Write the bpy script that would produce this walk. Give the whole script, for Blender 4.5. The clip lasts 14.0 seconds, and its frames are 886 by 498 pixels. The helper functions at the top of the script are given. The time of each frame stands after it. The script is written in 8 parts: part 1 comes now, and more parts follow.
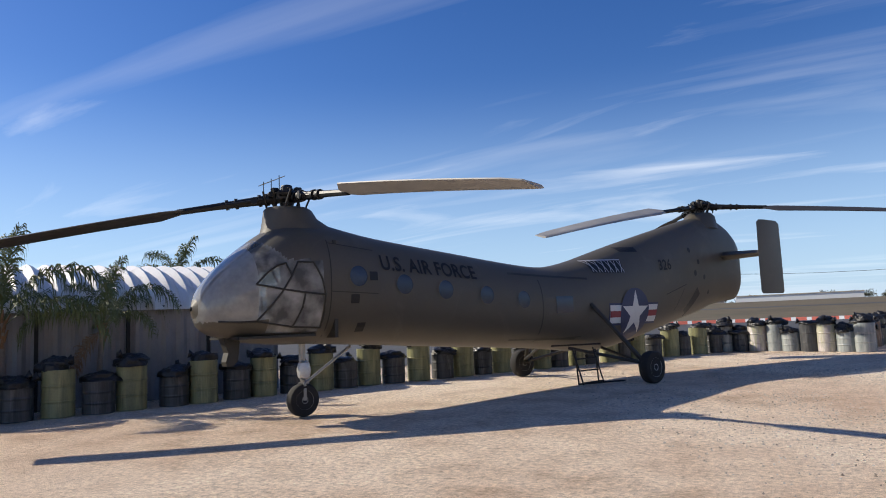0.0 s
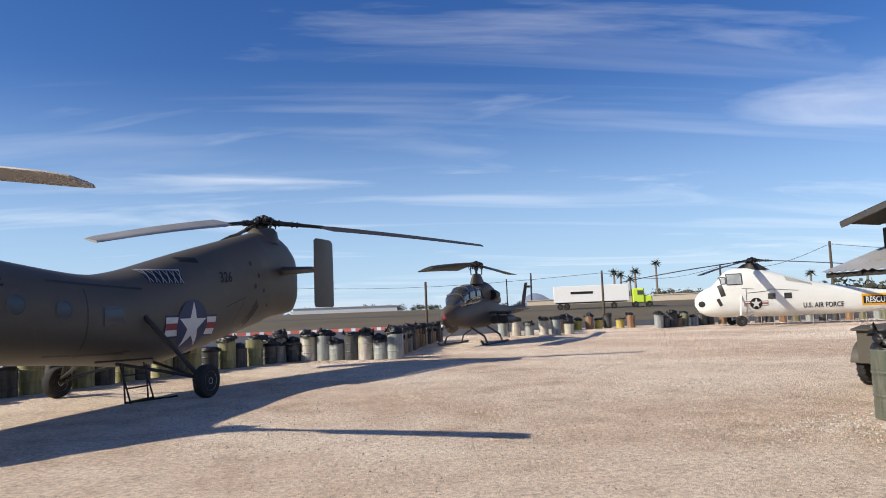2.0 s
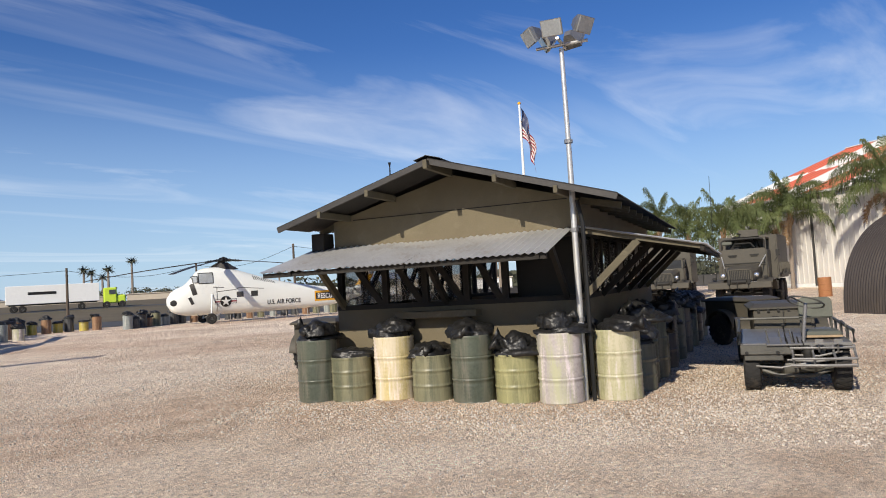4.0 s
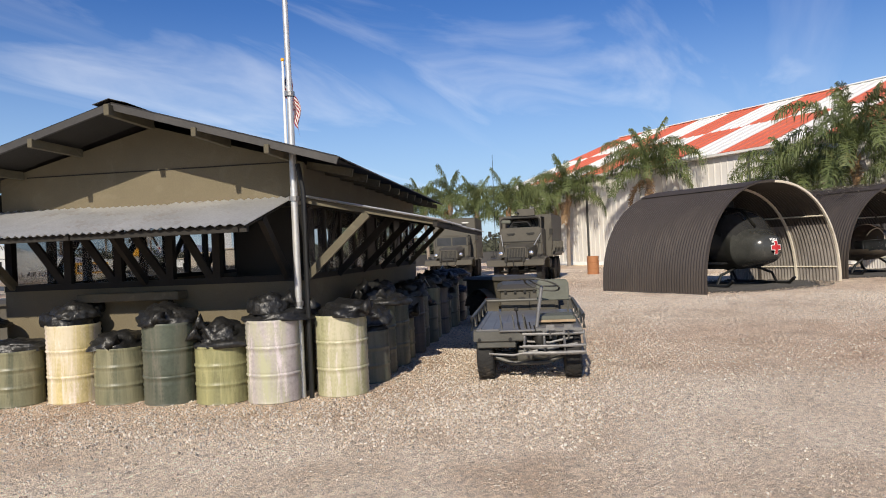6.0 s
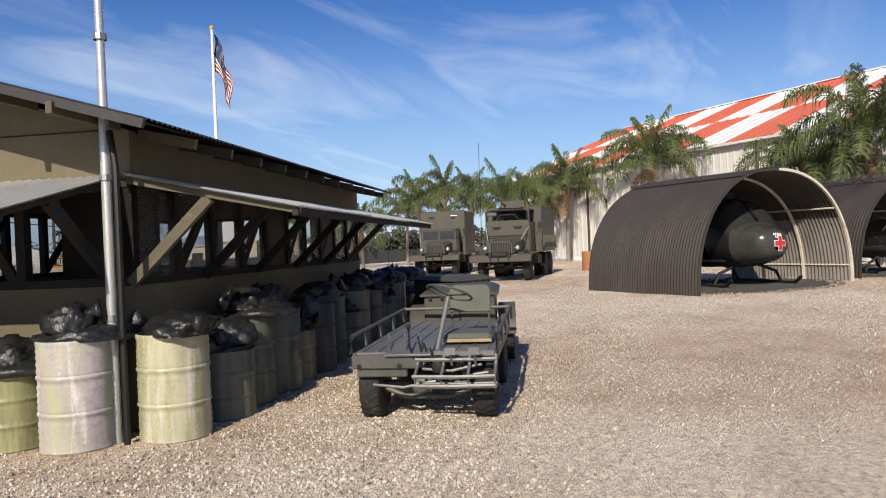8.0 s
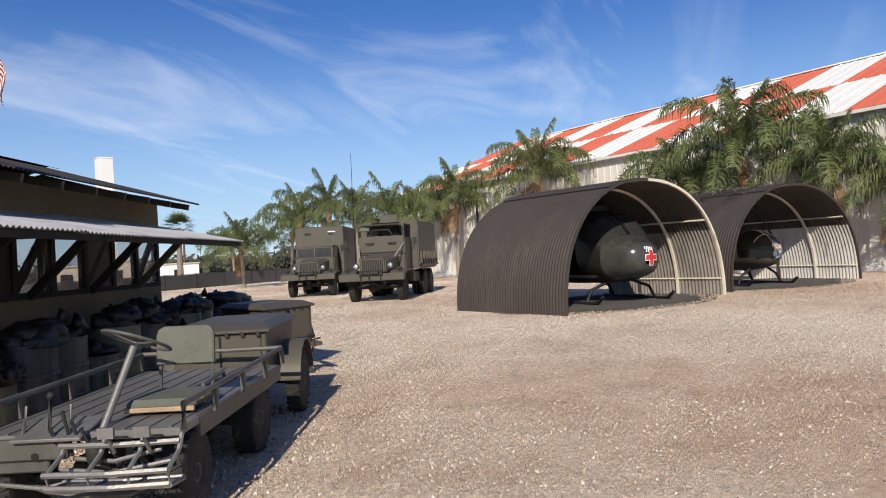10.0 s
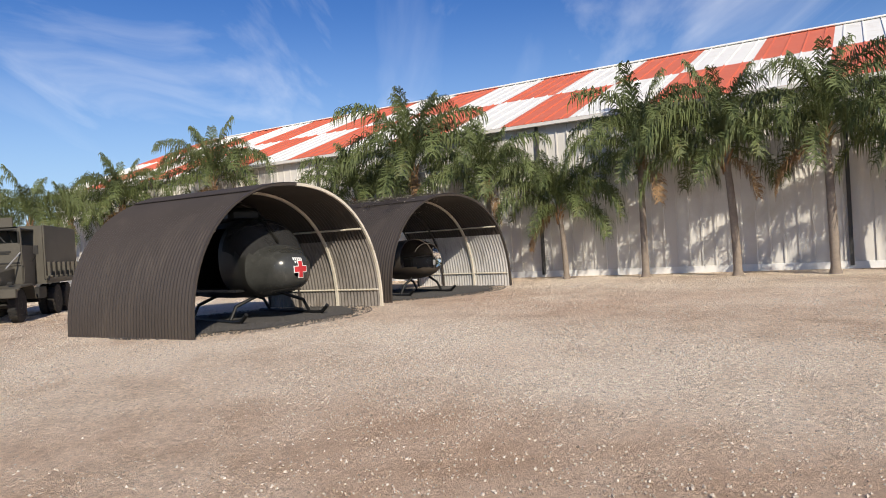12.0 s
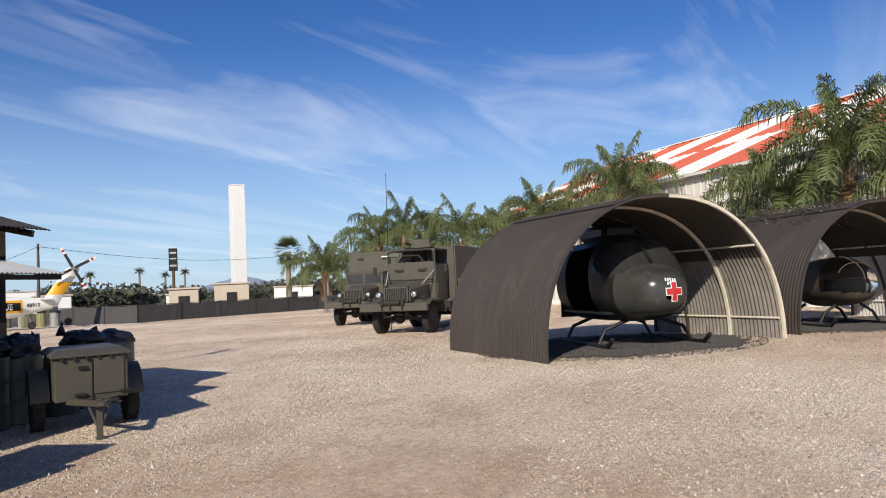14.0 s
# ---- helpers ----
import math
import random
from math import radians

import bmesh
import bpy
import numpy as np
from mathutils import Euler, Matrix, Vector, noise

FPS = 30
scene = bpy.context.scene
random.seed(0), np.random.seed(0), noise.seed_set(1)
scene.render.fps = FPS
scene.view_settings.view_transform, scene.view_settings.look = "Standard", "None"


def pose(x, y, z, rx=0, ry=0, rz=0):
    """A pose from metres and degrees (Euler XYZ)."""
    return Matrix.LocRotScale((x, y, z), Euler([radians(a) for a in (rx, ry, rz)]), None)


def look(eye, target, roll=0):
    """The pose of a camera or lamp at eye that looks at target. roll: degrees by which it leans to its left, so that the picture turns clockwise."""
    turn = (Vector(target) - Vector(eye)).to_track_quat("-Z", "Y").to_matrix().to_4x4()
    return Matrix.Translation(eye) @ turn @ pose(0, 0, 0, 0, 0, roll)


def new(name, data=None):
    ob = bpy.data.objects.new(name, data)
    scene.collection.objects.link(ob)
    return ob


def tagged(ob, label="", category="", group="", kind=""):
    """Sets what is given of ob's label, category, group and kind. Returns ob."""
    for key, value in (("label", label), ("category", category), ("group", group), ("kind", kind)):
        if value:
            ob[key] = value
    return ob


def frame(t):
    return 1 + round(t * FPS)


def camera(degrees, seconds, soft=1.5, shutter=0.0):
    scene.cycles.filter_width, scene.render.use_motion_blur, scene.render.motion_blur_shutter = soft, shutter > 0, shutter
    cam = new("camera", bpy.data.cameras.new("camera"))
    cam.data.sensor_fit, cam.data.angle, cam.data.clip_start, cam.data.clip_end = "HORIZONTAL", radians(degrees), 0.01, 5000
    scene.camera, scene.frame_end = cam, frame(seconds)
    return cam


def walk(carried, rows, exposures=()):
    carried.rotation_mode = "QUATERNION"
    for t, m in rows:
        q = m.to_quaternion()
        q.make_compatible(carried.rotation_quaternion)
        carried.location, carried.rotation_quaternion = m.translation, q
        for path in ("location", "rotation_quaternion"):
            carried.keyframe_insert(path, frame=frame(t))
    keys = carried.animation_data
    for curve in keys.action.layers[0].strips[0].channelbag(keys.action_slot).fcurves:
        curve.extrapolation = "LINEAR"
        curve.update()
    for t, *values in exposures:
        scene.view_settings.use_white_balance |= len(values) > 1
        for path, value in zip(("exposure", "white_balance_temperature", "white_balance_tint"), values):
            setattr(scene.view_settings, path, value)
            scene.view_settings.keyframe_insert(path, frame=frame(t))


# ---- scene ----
cam = camera(64.3, 14.0, soft=1.0)
PATH = [
    (0, (0.819, 0.572, 1.529), (-0.097, 2.338, 1.726), -2.4),
    (0.5, (0.771, 0.647, 1.527), (0.188, 2.553, 1.697), -2.2),
    (1, (0.72, 0.694, 1.542), (0.451, 2.669, 1.703), -1.8),
    (1.5, (0.774, 0.699, 1.551), (0.772, 2.692, 1.722), -1.8),
    (2, (0.843, 0.636, 1.551), (1.089, 2.612, 1.731), -2.2),
    (2.5, (0.944, 0.598, 1.549), (1.47, 2.52, 1.718), -2.5),
    (3, (1.034, 0.57, 1.533), (1.913, 2.36, 1.682), -2.6),
    (3.5, (1.066, 0.527, 1.545), (2.298, 2.097, 1.676), -2.9),
    (4, (1.218, 0.458, 1.556), (2.694, 1.805, 1.66), -3.4),
    (6.5, (3.462, 0.343, 1.535), (5.251, 1.237, 1.531), -2.4),
    (7, (4.046, 0.289, 1.521), (5.81, 1.232, 1.504), -2.3),
    (9.5, (6.901, -0.08, 1.522), (8.714, 0.764, 1.543), -2.8),
    (10, (7.416, -0.248, 1.508), (9.291, 0.448, 1.526), -3.1),
    (10.5, (8.004, -0.501, 1.503), (9.967, -0.118, 1.496), -3.4),
    (11, (8.53, -0.779, 1.506), (10.53, -0.804, 1.473), -3.1),
    (11.5, (9.051, -1.143, 1.519), (11.022, -1.482, 1.485), -3.7),
    (12, (9.458, -1.453, 1.538), (11.455, -1.554, 1.527), -3.3),
    (12.5, (9.9, -1.736, 1.509), (11.884, -1.476, 1.502), -2.3),
    (13, (10.312, -2.079, 1.556), (12.21, -1.449, 1.587), -1.6),
    (13.5, (10.783, -2.264, 1.518), (12.571, -1.371, 1.593), -1.7),
    (14, (11.162, -2.481, 1.519), (12.867, -1.441, 1.621), -2.6),
]
walk(cam, [(t, look(eye, target, roll)) for t, eye, target, roll in PATH],
     exposures=[(0, 0.26), (2.2, 0.22), (4.2, 0.06), (9.3, 0.12), (14, 0.1)])

# ---- world, sun ----
SUN_EL, SUN_AZ = 31.5, 193.4          # degrees; azimuth counted from +x towards +y
world = bpy.data.worlds.new("sky")
scene.world = world
world.use_nodes = True
wn = world.node_tree.nodes
wl = world.node_tree.links
wn.clear()
w_out = wn.new("ShaderNodeOutputWorld")
w_bg = wn.new("ShaderNodeBackground")
w_sky = wn.new("ShaderNodeTexSky")
w_sky.sky_type = "NISHITA"
w_sky.sun_disc = False
w_sky.sun_elevation = radians(SUN_EL)
w_sky.sun_rotation = radians(90 - SUN_AZ)
w_sky.altitude = 400
w_sky.air_density = 1.0
w_sky.dust_density = 0.35
w_sky.ozone_density = 3.0
w_bg.inputs["Strength"].default_value = 0.1
# thin high cloud, laid on a flat layer above the place
w_geo = wn.new("ShaderNodeTexCoord")
w_sep = wn.new("ShaderNodeSeparateXYZ")
wl.new(w_geo.outputs["Generated"], w_sep.inputs[0])
w_zz = wn.new("ShaderNodeMath"); w_zz.operation = "MAXIMUM"; w_zz.inputs[1].default_value = 0.02
wl.new(w_sep.outputs["Z"], w_zz.inputs[0])
w_add = wn.new("ShaderNodeMath"); w_add.operation = "ADD"; w_add.inputs[1].default_value = 0.10
wl.new(w_zz.outputs[0], w_add.inputs[0])
w_dx = wn.new("ShaderNodeMath"); w_dx.operation = "DIVIDE"
w_dy = wn.new("ShaderNodeMath"); w_dy.operation = "DIVIDE"
wl.new(w_sep.outputs["X"], w_dx.inputs[0]); wl.new(w_add.outputs[0], w_dx.inputs[1])
wl.new(w_sep.outputs["Y"], w_dy.inputs[0]); wl.new(w_add.outputs[0], w_dy.inputs[1])
w_comb = wn.new("ShaderNodeCombineXYZ")
wl.new(w_dx.outputs[0], w_comb.inputs[0]); wl.new(w_dy.outputs[0], w_comb.inputs[1])
w_map = wn.new("ShaderNodeMapping")
w_map.inputs["Rotation"].default_value = (0, 0, radians(55))
w_map.inputs["Scale"].default_value = (0.42, 1.3, 1)
w_map.inputs["Location"].default_value = (3.1, 0.35, 0)
wl.new(w_comb.outputs[0], w_map.inputs[0])
w_noise = wn.new("ShaderNodeTexNoise")
w_noise.inputs["Scale"].default_value = 1.15
w_noise.inputs["Detail"].default_value = 7
w_noise.inputs["Roughness"].default_value = 0.55
w_noise.inputs["Distortion"].default_value = 0.9
wl.new(w_map.outputs[0], w_noise.inputs["Vector"])
w_ramp = wn.new("ShaderNodeValToRGB")
w_ramp.color_ramp.elements[0].position = 0.53
w_ramp.color_ramp.elements[0].color = (0, 0, 0, 1)
w_ramp.color_ramp.elements[1].position = 0.82
w_ramp.color_ramp.elements[1].color = (1, 1, 1, 1)
wl.new(w_noise.outputs["Fac"], w_ramp.inputs[0])
w_fac = wn.new("ShaderNodeMath"); w_fac.operation = "MULTIPLY"; w_fac.inputs[1].default_value = 0.45
w_map2 = wn.new("ShaderNodeMapping")
w_map2.inputs["Rotation"].default_value = (0, 0, radians(28))
w_map2.inputs["Scale"].default_value = (0.3, 1.9, 1)
w_map2.inputs["Location"].default_value = (0.7, 2.2, 0)
wl.new(w_comb.outputs[0], w_map2.inputs[0])
w_noise2 = wn.new("ShaderNodeTexNoise")
w_noise2.inputs["Scale"].default_value = 0.9
w_noise2.inputs["Detail"].default_value = 8
w_noise2.inputs["Roughness"].default_value = 0.5
w_noise2.inputs["Distortion"].default_value = 0.5
wl.new(w_map2.outputs[0], w_noise2.inputs["Vector"])
w_ramp2 = wn.new("ShaderNodeMapRange")
w_ramp2.inputs["From Min"].default_value = 0.55
w_ramp2.inputs["From Max"].default_value = 0.85
w_ramp2.inputs["To Max"].default_value = 0.7
wl.new(w_noise2.outputs["Fac"], w_ramp2.inputs["Value"])
w_both = wn.new("ShaderNodeMath"); w_both.operation = "MAXIMUM"
wl.new(w_ramp.outputs[0], w_both.inputs[0])
wl.new(w_ramp2.outputs[0], w_both.inputs[1])
wl.new(w_both.outputs[0], w_fac.inputs[0])
w_mix = wn.new("ShaderNodeMixRGB")
w_mix.inputs["Color2"].default_value = (10.5, 10.6, 10.8, 1)
wl.new(w_fac.outputs[0], w_mix.inputs["Fac"])
w_sat = wn.new("ShaderNodeHueSaturation")
w_sat.inputs["Saturation"].default_value = 1.3
w_sat.inputs["Hue"].default_value = 0.516
wl.new(w_sky.outputs[0], w_sat.inputs["Color"])
# pale blue haze that thins out above the horizon
w_hz = wn.new("ShaderNodeMapRange")
w_hz.interpolation_type = "SMOOTHSTEP"
w_hz.inputs["From Min"].default_value = 0.0
w_hz.inputs["From Max"].default_value = 0.34
w_hz.inputs["To Min"].default_value = 0.72
w_hz.inputs["To Max"].default_value = 0.0
wl.new(w_sep.outputs["Z"], w_hz.inputs["Value"])
w_haze = wn.new("ShaderNodeMixRGB")
w_haze.inputs["Color2"].default_value = (4.2, 6.0, 8.5, 1)
wl.new(w_hz.outputs[0], w_haze.inputs["Fac"])
wl.new(w_sat.outputs[0], w_haze.inputs["Color1"])
wl.new(w_haze.outputs[0], w_mix.inputs["Color1"])
wl.new(w_mix.outputs[0], w_bg.inputs["Color"])
wl.new(w_bg.outputs[0], w_out.inputs[0])

sun_data = bpy.data.lights.new("sun", "SUN")
sun_data.energy = 5.0
sun_data.angle = radians(0.55)
sun_data.color = (1.0, 0.905, 0.755)
sun = new("sun", sun_data)
_a, _e = radians(SUN_AZ), radians(SUN_EL)
sun.matrix_world = look((40 * math.cos(_e) * math.cos(_a), 40 * math.cos(_e) * math.sin(_a), 40 * math.sin(_e)), (0, 0, 0))

# ---- materials ----
def material(name, color, rough=0.7, metal=0.0, vary=0.15, scale=3.0, fine=40.0, bump=0.15, dirt=None, dirt_amount=0.35, dirt_at=0.55,
             spec=0.4, random_tone=0.0, wear=None, wear_at=0.7, run=1.0):
    """Paint, metal, wood and the like: a base colour with broad and fine variation, stains, wear and a little relief."""
    m = bpy.data.materials.new(name)
    m.use_nodes = True
    n, l = m.node_tree.nodes, m.node_tree.links
    b = n["Principled BSDF"]
    b.inputs["Roughness"].default_value = rough
    b.inputs["Metallic"].default_value = metal
    b.inputs["Specular IOR Level"].default_value = spec
    tc = n.new("ShaderNodeTexCoord")
    big = n.new("ShaderNodeTexNoise")
    big.inputs["Scale"].default_value = scale
    big.inputs["Detail"].default_value = 5
    big.inputs["Roughness"].default_value = 0.65
    l.new(tc.outputs["Object"], big.inputs["Vector"])
    small = n.new("ShaderNodeTexNoise")
    small.inputs["Scale"].default_value = fine
    small.inputs["Detail"].default_value = 3
    l.new(tc.outputs["Object"], small.inputs["Vector"])
    c = Vector(color[:3])
    lo, hi = c * (1 - vary), c * (1 + vary)
    ramp = n.new("ShaderNodeValToRGB")
    ramp.color_ramp.elements[0].position = 0.3
    ramp.color_ramp.elements[1].position = 0.7
    ramp.color_ramp.elements[0].color = (*lo, 1)
    ramp.color_ramp.elements[1].color = (*hi, 1)
    mixn = n.new("ShaderNodeMath"); mixn.operation = "MULTIPLY_ADD"
    mixn.inputs[1].default_value = 0.35
    l.new(small.outputs["Fac"], mixn.inputs[0])
    half = n.new("ShaderNodeMath"); half.operation = "MULTIPLY"; half.inputs[1].default_value = 0.65
    l.new(big.outputs["Fac"], half.inputs[0])
    l.new(half.outputs[0], mixn.inputs[2])
    l.new(mixn.outputs[0], ramp.inputs[0])
    col = ramp.outputs[0]
    if random_tone:
        oi = n.new("ShaderNodeObjectInfo")
        hs = n.new("ShaderNodeHueSaturation")
        mr = n.new("ShaderNodeMapRange")
        mr.inputs["To Min"].default_value = 1 - random_tone
        mr.inputs["To Max"].default_value = 1 + random_tone
        l.new(oi.outputs["Random"], mr.inputs["Value"])
        l.new(mr.outputs[0], hs.inputs["Value"])
        l.new(col, hs.inputs["Color"])
        col = hs.outputs[0]
    for tone, amount, at, sc in ((dirt, dirt_amount, dirt_at, scale * 1.7), (wear, 0.9, wear_at, scale * 4)):
        if tone:
            st = n.new("ShaderNodeTexNoise")
            st.inputs["Scale"].default_value = sc
            st.inputs["Detail"].default_value = 8
            st.inputs["Roughness"].default_value = 0.7
            st.inputs["Distortion"].default_value = 0.6
            mp = n.new("ShaderNodeMapping")
            mp.inputs["Scale"].default_value = (1, 1, run)
            l.new(tc.outputs["Object"], mp.inputs["Vector"])
            l.new(mp.outputs[0], st.inputs["Vector"])
            sr = n.new("ShaderNodeValToRGB")
            sr.color_ramp.elements[0].position = at
            sr.color_ramp.elements[1].position = min(at + 0.14, 1)
            sr.color_ramp.elements[1].color = (amount, amount, amount, 1)
            l.new(st.outputs["Fac"], sr.inputs[0])
            mx = n.new("ShaderNodeMixRGB")
            mx.inputs["Color2"].default_value = (*tone, 1)
            l.new(sr.outputs[0], mx.inputs["Fac"])
            l.new(col, mx.inputs["Color1"])
            col = mx.outputs[0]
    l.new(col, b.inputs["Base Color"])
    if bump:
        bp = n.new("ShaderNodeBump")
        bp.inputs["Strength"].default_value = bump
        bp.inputs["Distance"].default_value = 0.01
        l.new(small.outputs["Fac"], bp.inputs["Height"])
        l.new(bp.outputs[0], b.inputs["Normal"])
    return m


def glass_material(name, tint, rough=0.05):
    m = bpy.data.materials.new(name)
    m.use_nodes = True
    n, l = m.node_tree.nodes, m.node_tree.links
    b = n["Principled BSDF"]
    b.inputs["Base Color"].default_value = (*tint, 1)
    b.inputs["Roughness"].default_value = rough
    b.inputs["IOR"].default_value = 1.15
    b.inputs["Transmission Weight"].default_value = 1.0
    b.inputs["Specular IOR Level"].default_value = 0.6
    return m


OLIVE = (0.115, 0.098, 0.06)
M_heli = material("olive_drab_paint", (0.078, 0.069, 0.053), 0.5, vary=0.1, scale=0.7, fine=30, bump=0.05, dirt=(0.125, 0.11, 0.085), dirt_amount=0.4)
M_heli_dark = material("dark_olive_paint", (0.028, 0.026, 0.021), 0.5, vary=0.12, scale=1.2, dirt=(0.1, 0.085, 0.06))
M_cobra = material("cobra_olive_paint", (0.07, 0.056, 0.043), 0.55, vary=0.15, scale=0.8, dirt=(0.11, 0.09, 0.06))
M_white_heli = material("white_aircraft_paint", (0.72, 0.74, 0.71), 0.45, vary=0.05, scale=0.6, bump=0.03, dirt=(0.5, 0.5, 0.46), dirt_amount=0.4)
# pale copy carries light in its colour; dark copy carries shade, or is black
M_blade = material("weathered_lit_blade", (0.31, 0.3, 0.285), 0.55, vary=0.2, scale=1.2, bump=0.0, dirt=(0.2, 0.18, 0.15))
M_blade_dark = material("black_and_shaded_blade", (0.035, 0.032, 0.03), 0.55, vary=0.25, scale=1.5)
M_black = material("black_paint", (0.009, 0.009, 0.009), 0.5, vary=0.25)
M_letter = material("lettering_black", (0.008, 0.008, 0.009), 0.6, vary=0.2, bump=0.02)
M_letter_white = material("lettering_white", (0.7, 0.7, 0.68), 0.6, vary=0.06, bump=0.02)
M_ins_blue = material("insignia_blue", (0.02, 0.03, 0.085), 0.5, vary=0.15, bump=0.02)
M_ins_red = material("insignia_red", (0.25, 0.03, 0.04), 0.5, vary=0.15, bump=0.02)
M_ins_white = material("insignia_white", (0.62, 0.62, 0.6), 0.5, vary=0.08, bump=0.02)
M_rubber = material("tyre_rubber", (0.022, 0.021, 0.02), 0.85, vary=0.3, dirt=(0.14, 0.11, 0.08), dirt_amount=0.5)
M_steel = material("bare_steel", (0.36, 0.35, 0.33), 0.4, metal=0.8, vary=0.2)
M_galv = material("galvanised_pole", (0.55, 0.55, 0.54), 0.4, metal=0.55, vary=0.2, scale=2, dirt=(0.3, 0.28, 0.26))
M_truck = material("truck_olive", (0.069, 0.062, 0.048), 0.55, vary=0.2, scale=1.3, dirt=(0.105, 0.09, 0.068), dirt_amount=0.45)
# truck olive with underside shade put into the colour; serves other dark parts too
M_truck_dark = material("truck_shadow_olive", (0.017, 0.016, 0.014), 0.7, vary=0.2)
M_mule = material("mule_grey_olive", (0.08, 0.078, 0.068), 0.5, vary=0.25, scale=2.2, dirt=(0.17, 0.15, 0.12), dirt_amount=0.5, wear=(0.2, 0.12, 0.07), wear_at=0.72)
M_mule_deck = material("mule_deck_metal", (0.2, 0.196, 0.19), 0.42, metal=0.4, vary=0.25, scale=2, dirt=(0.25, 0.22, 0.19), dirt_amount=0.55)
M_house = material("olive_plywood", (0.135, 0.112, 0.07), 0.8, vary=0.16, scale=1.6, fine=60, bump=0.3, dirt=(0.18, 0.155, 0.105), dirt_amount=0.45)
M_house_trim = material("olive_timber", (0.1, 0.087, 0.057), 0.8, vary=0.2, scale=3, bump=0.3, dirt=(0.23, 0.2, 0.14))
# dark timber, with the shade under roof and awnings put into its colour
M_house_dark = material("dark_shaded_timber", (0.02, 0.0175, 0.0145), 0.8, vary=0.25, scale=3, bump=0.3)
M_roof_edge = material("dark_roof_sheet", (0.05, 0.047, 0.045), 0.55, metal=0.3, vary=0.3)
M_awning = material("galvanised_corrugated", (0.58, 0.58, 0.58), 0.36, metal=0.45, vary=0.2, scale=1.4, dirt=(0.36, 0.27, 0.2), dirt_amount=0.6)
M_bunker = material("brown_corrugated_steel", (0.057, 0.047, 0.04), 0.5, metal=0.15, vary=0.15, scale=0.8, dirt=(0.1, 0.082, 0.066), dirt_amount=0.5, run=0.3)
# lining colours hold the light: shade in the vault, sun along the right foot
M_bunker_in = material("shaded_rusty_lining", (0.04, 0.033, 0.028), 0.65, metal=0.1, vary=0.3, scale=1.5, dirt=(0.05, 0.04, 0.034), dirt_amount=0.6)
M_lining_grey = material("sunlit_grey_lining", (0.21, 0.19, 0.17), 0.6, metal=0.1, vary=0.35, scale=1.5, dirt=(0.11, 0.085, 0.07), dirt_amount=0.75, run=0.3)
M_lining_pale = material("sunlit_white_lining", (0.5, 0.485, 0.46), 0.55, metal=0.1, vary=0.2, scale=1.5, dirt=(0.19, 0.15, 0.12), dirt_amount=0.7, run=0.3)
M_arch_rim = material("cream_arch_rim", (0.60, 0.55, 0.45), 0.6, vary=0.15, scale=2, dirt=(0.3, 0.24, 0.17), dirt_amount=0.6)
M_hangar_wall = material("cream_metal_siding", (0.62, 0.6, 0.565), 0.55, vary=0.08, scale=0.4, dirt=(0.5, 0.46, 0.38), dirt_amount=0.5)
M_hangar_red = material("faded_orange_red_roof", (0.62, 0.155, 0.085), 0.6, vary=0.09, scale=0.5, dirt=(0.66, 0.26, 0.17), dirt_amount=0.5)
M_hangar_white = material("white_roof_sheet", (0.78, 0.77, 0.73), 0.6, vary=0.06, scale=0.5, dirt=(0.62, 0.57, 0.47), dirt_amount=0.6)
M_quonset = material("weathered_zinc", (0.66, 0.65, 0.62), 0.38, metal=0.35, vary=0.15, scale=0.8, dirt=(0.3, 0.27, 0.24), dirt_amount=0.5)
M_quonset_wall = material("grey_metal_siding", (0.27, 0.255, 0.245), 0.55, metal=0.3, vary=0.12, scale=0.8, dirt=(0.17, 0.16, 0.16))
M_bag = material("black_plastic_sandbag", (0.013, 0.013, 0.013), 0.42, vary=0.5, scale=9, fine=26, bump=0.9, dirt=(0.045, 0.042, 0.038), dirt_amount=0.6, spec=0.5)
M_white = material("white_paint", (0.78, 0.78, 0.76), 0.5, vary=0.05)
M_yellow = material("yellow_paint", (0.72, 0.36, 0.02), 0.45, vary=0.08)
M_hivis = material("lime_cab_paint", (0.55, 0.72, 0.06), 0.45, vary=0.08)
M_red = material("red_paint", (0.45, 0.03, 0.035), 0.5, vary=0.12)
M_wood_pole = material("creosoted_pole", (0.10, 0.075, 0.055), 0.85, vary=0.25, scale=5)
M_rust = material("rusty_drum", (0.32, 0.14, 0.06), 0.75, vary=0.2, scale=5, dirt=(0.42, 0.24, 0.1))
M_screen = material("fence_screen_fabric", (0.055, 0.055, 0.056), 0.85, vary=0.12, scale=1.5, dirt=(0.11, 0.105, 0.1))
M_concrete = material("pale_block_wall", (0.52, 0.45, 0.36), 0.85, vary=0.1, scale=1)
M_orange_barrier = material("faded_red_barrier", (0.62, 0.16, 0.11), 0.6, vary=0.12)
M_chrome = material("headlight_glass", (0.75, 0.75, 0.75), 0.12, metal=0.9, vary=0.05)
M_plexi = glass_material("cockpit_plexiglass", (0.86, 0.9, 0.92), 0.06)
M_window = material("dusty_window", (0.04, 0.042, 0.046), 0.1, vary=0.3, scale=3, bump=0.0, spec=0.9)
M_pane = material("hazy_pane", (0.3, 0.32, 0.33), 0.12, vary=0.3, scale=2, bump=0.0, spec=0.6)
# dark pane with the blue of reflected sky put into its colour
M_window_blue = material("sky_tinted_window", (0.02, 0.026, 0.05), 0.22, vary=0.3, scale=3, bump=0.0, spec=0.5)
M_huey_glass = material("dim_plexiglass", (0.03, 0.03, 0.03), 0.15, vary=0.3, scale=3, bump=0.0, spec=0.7)
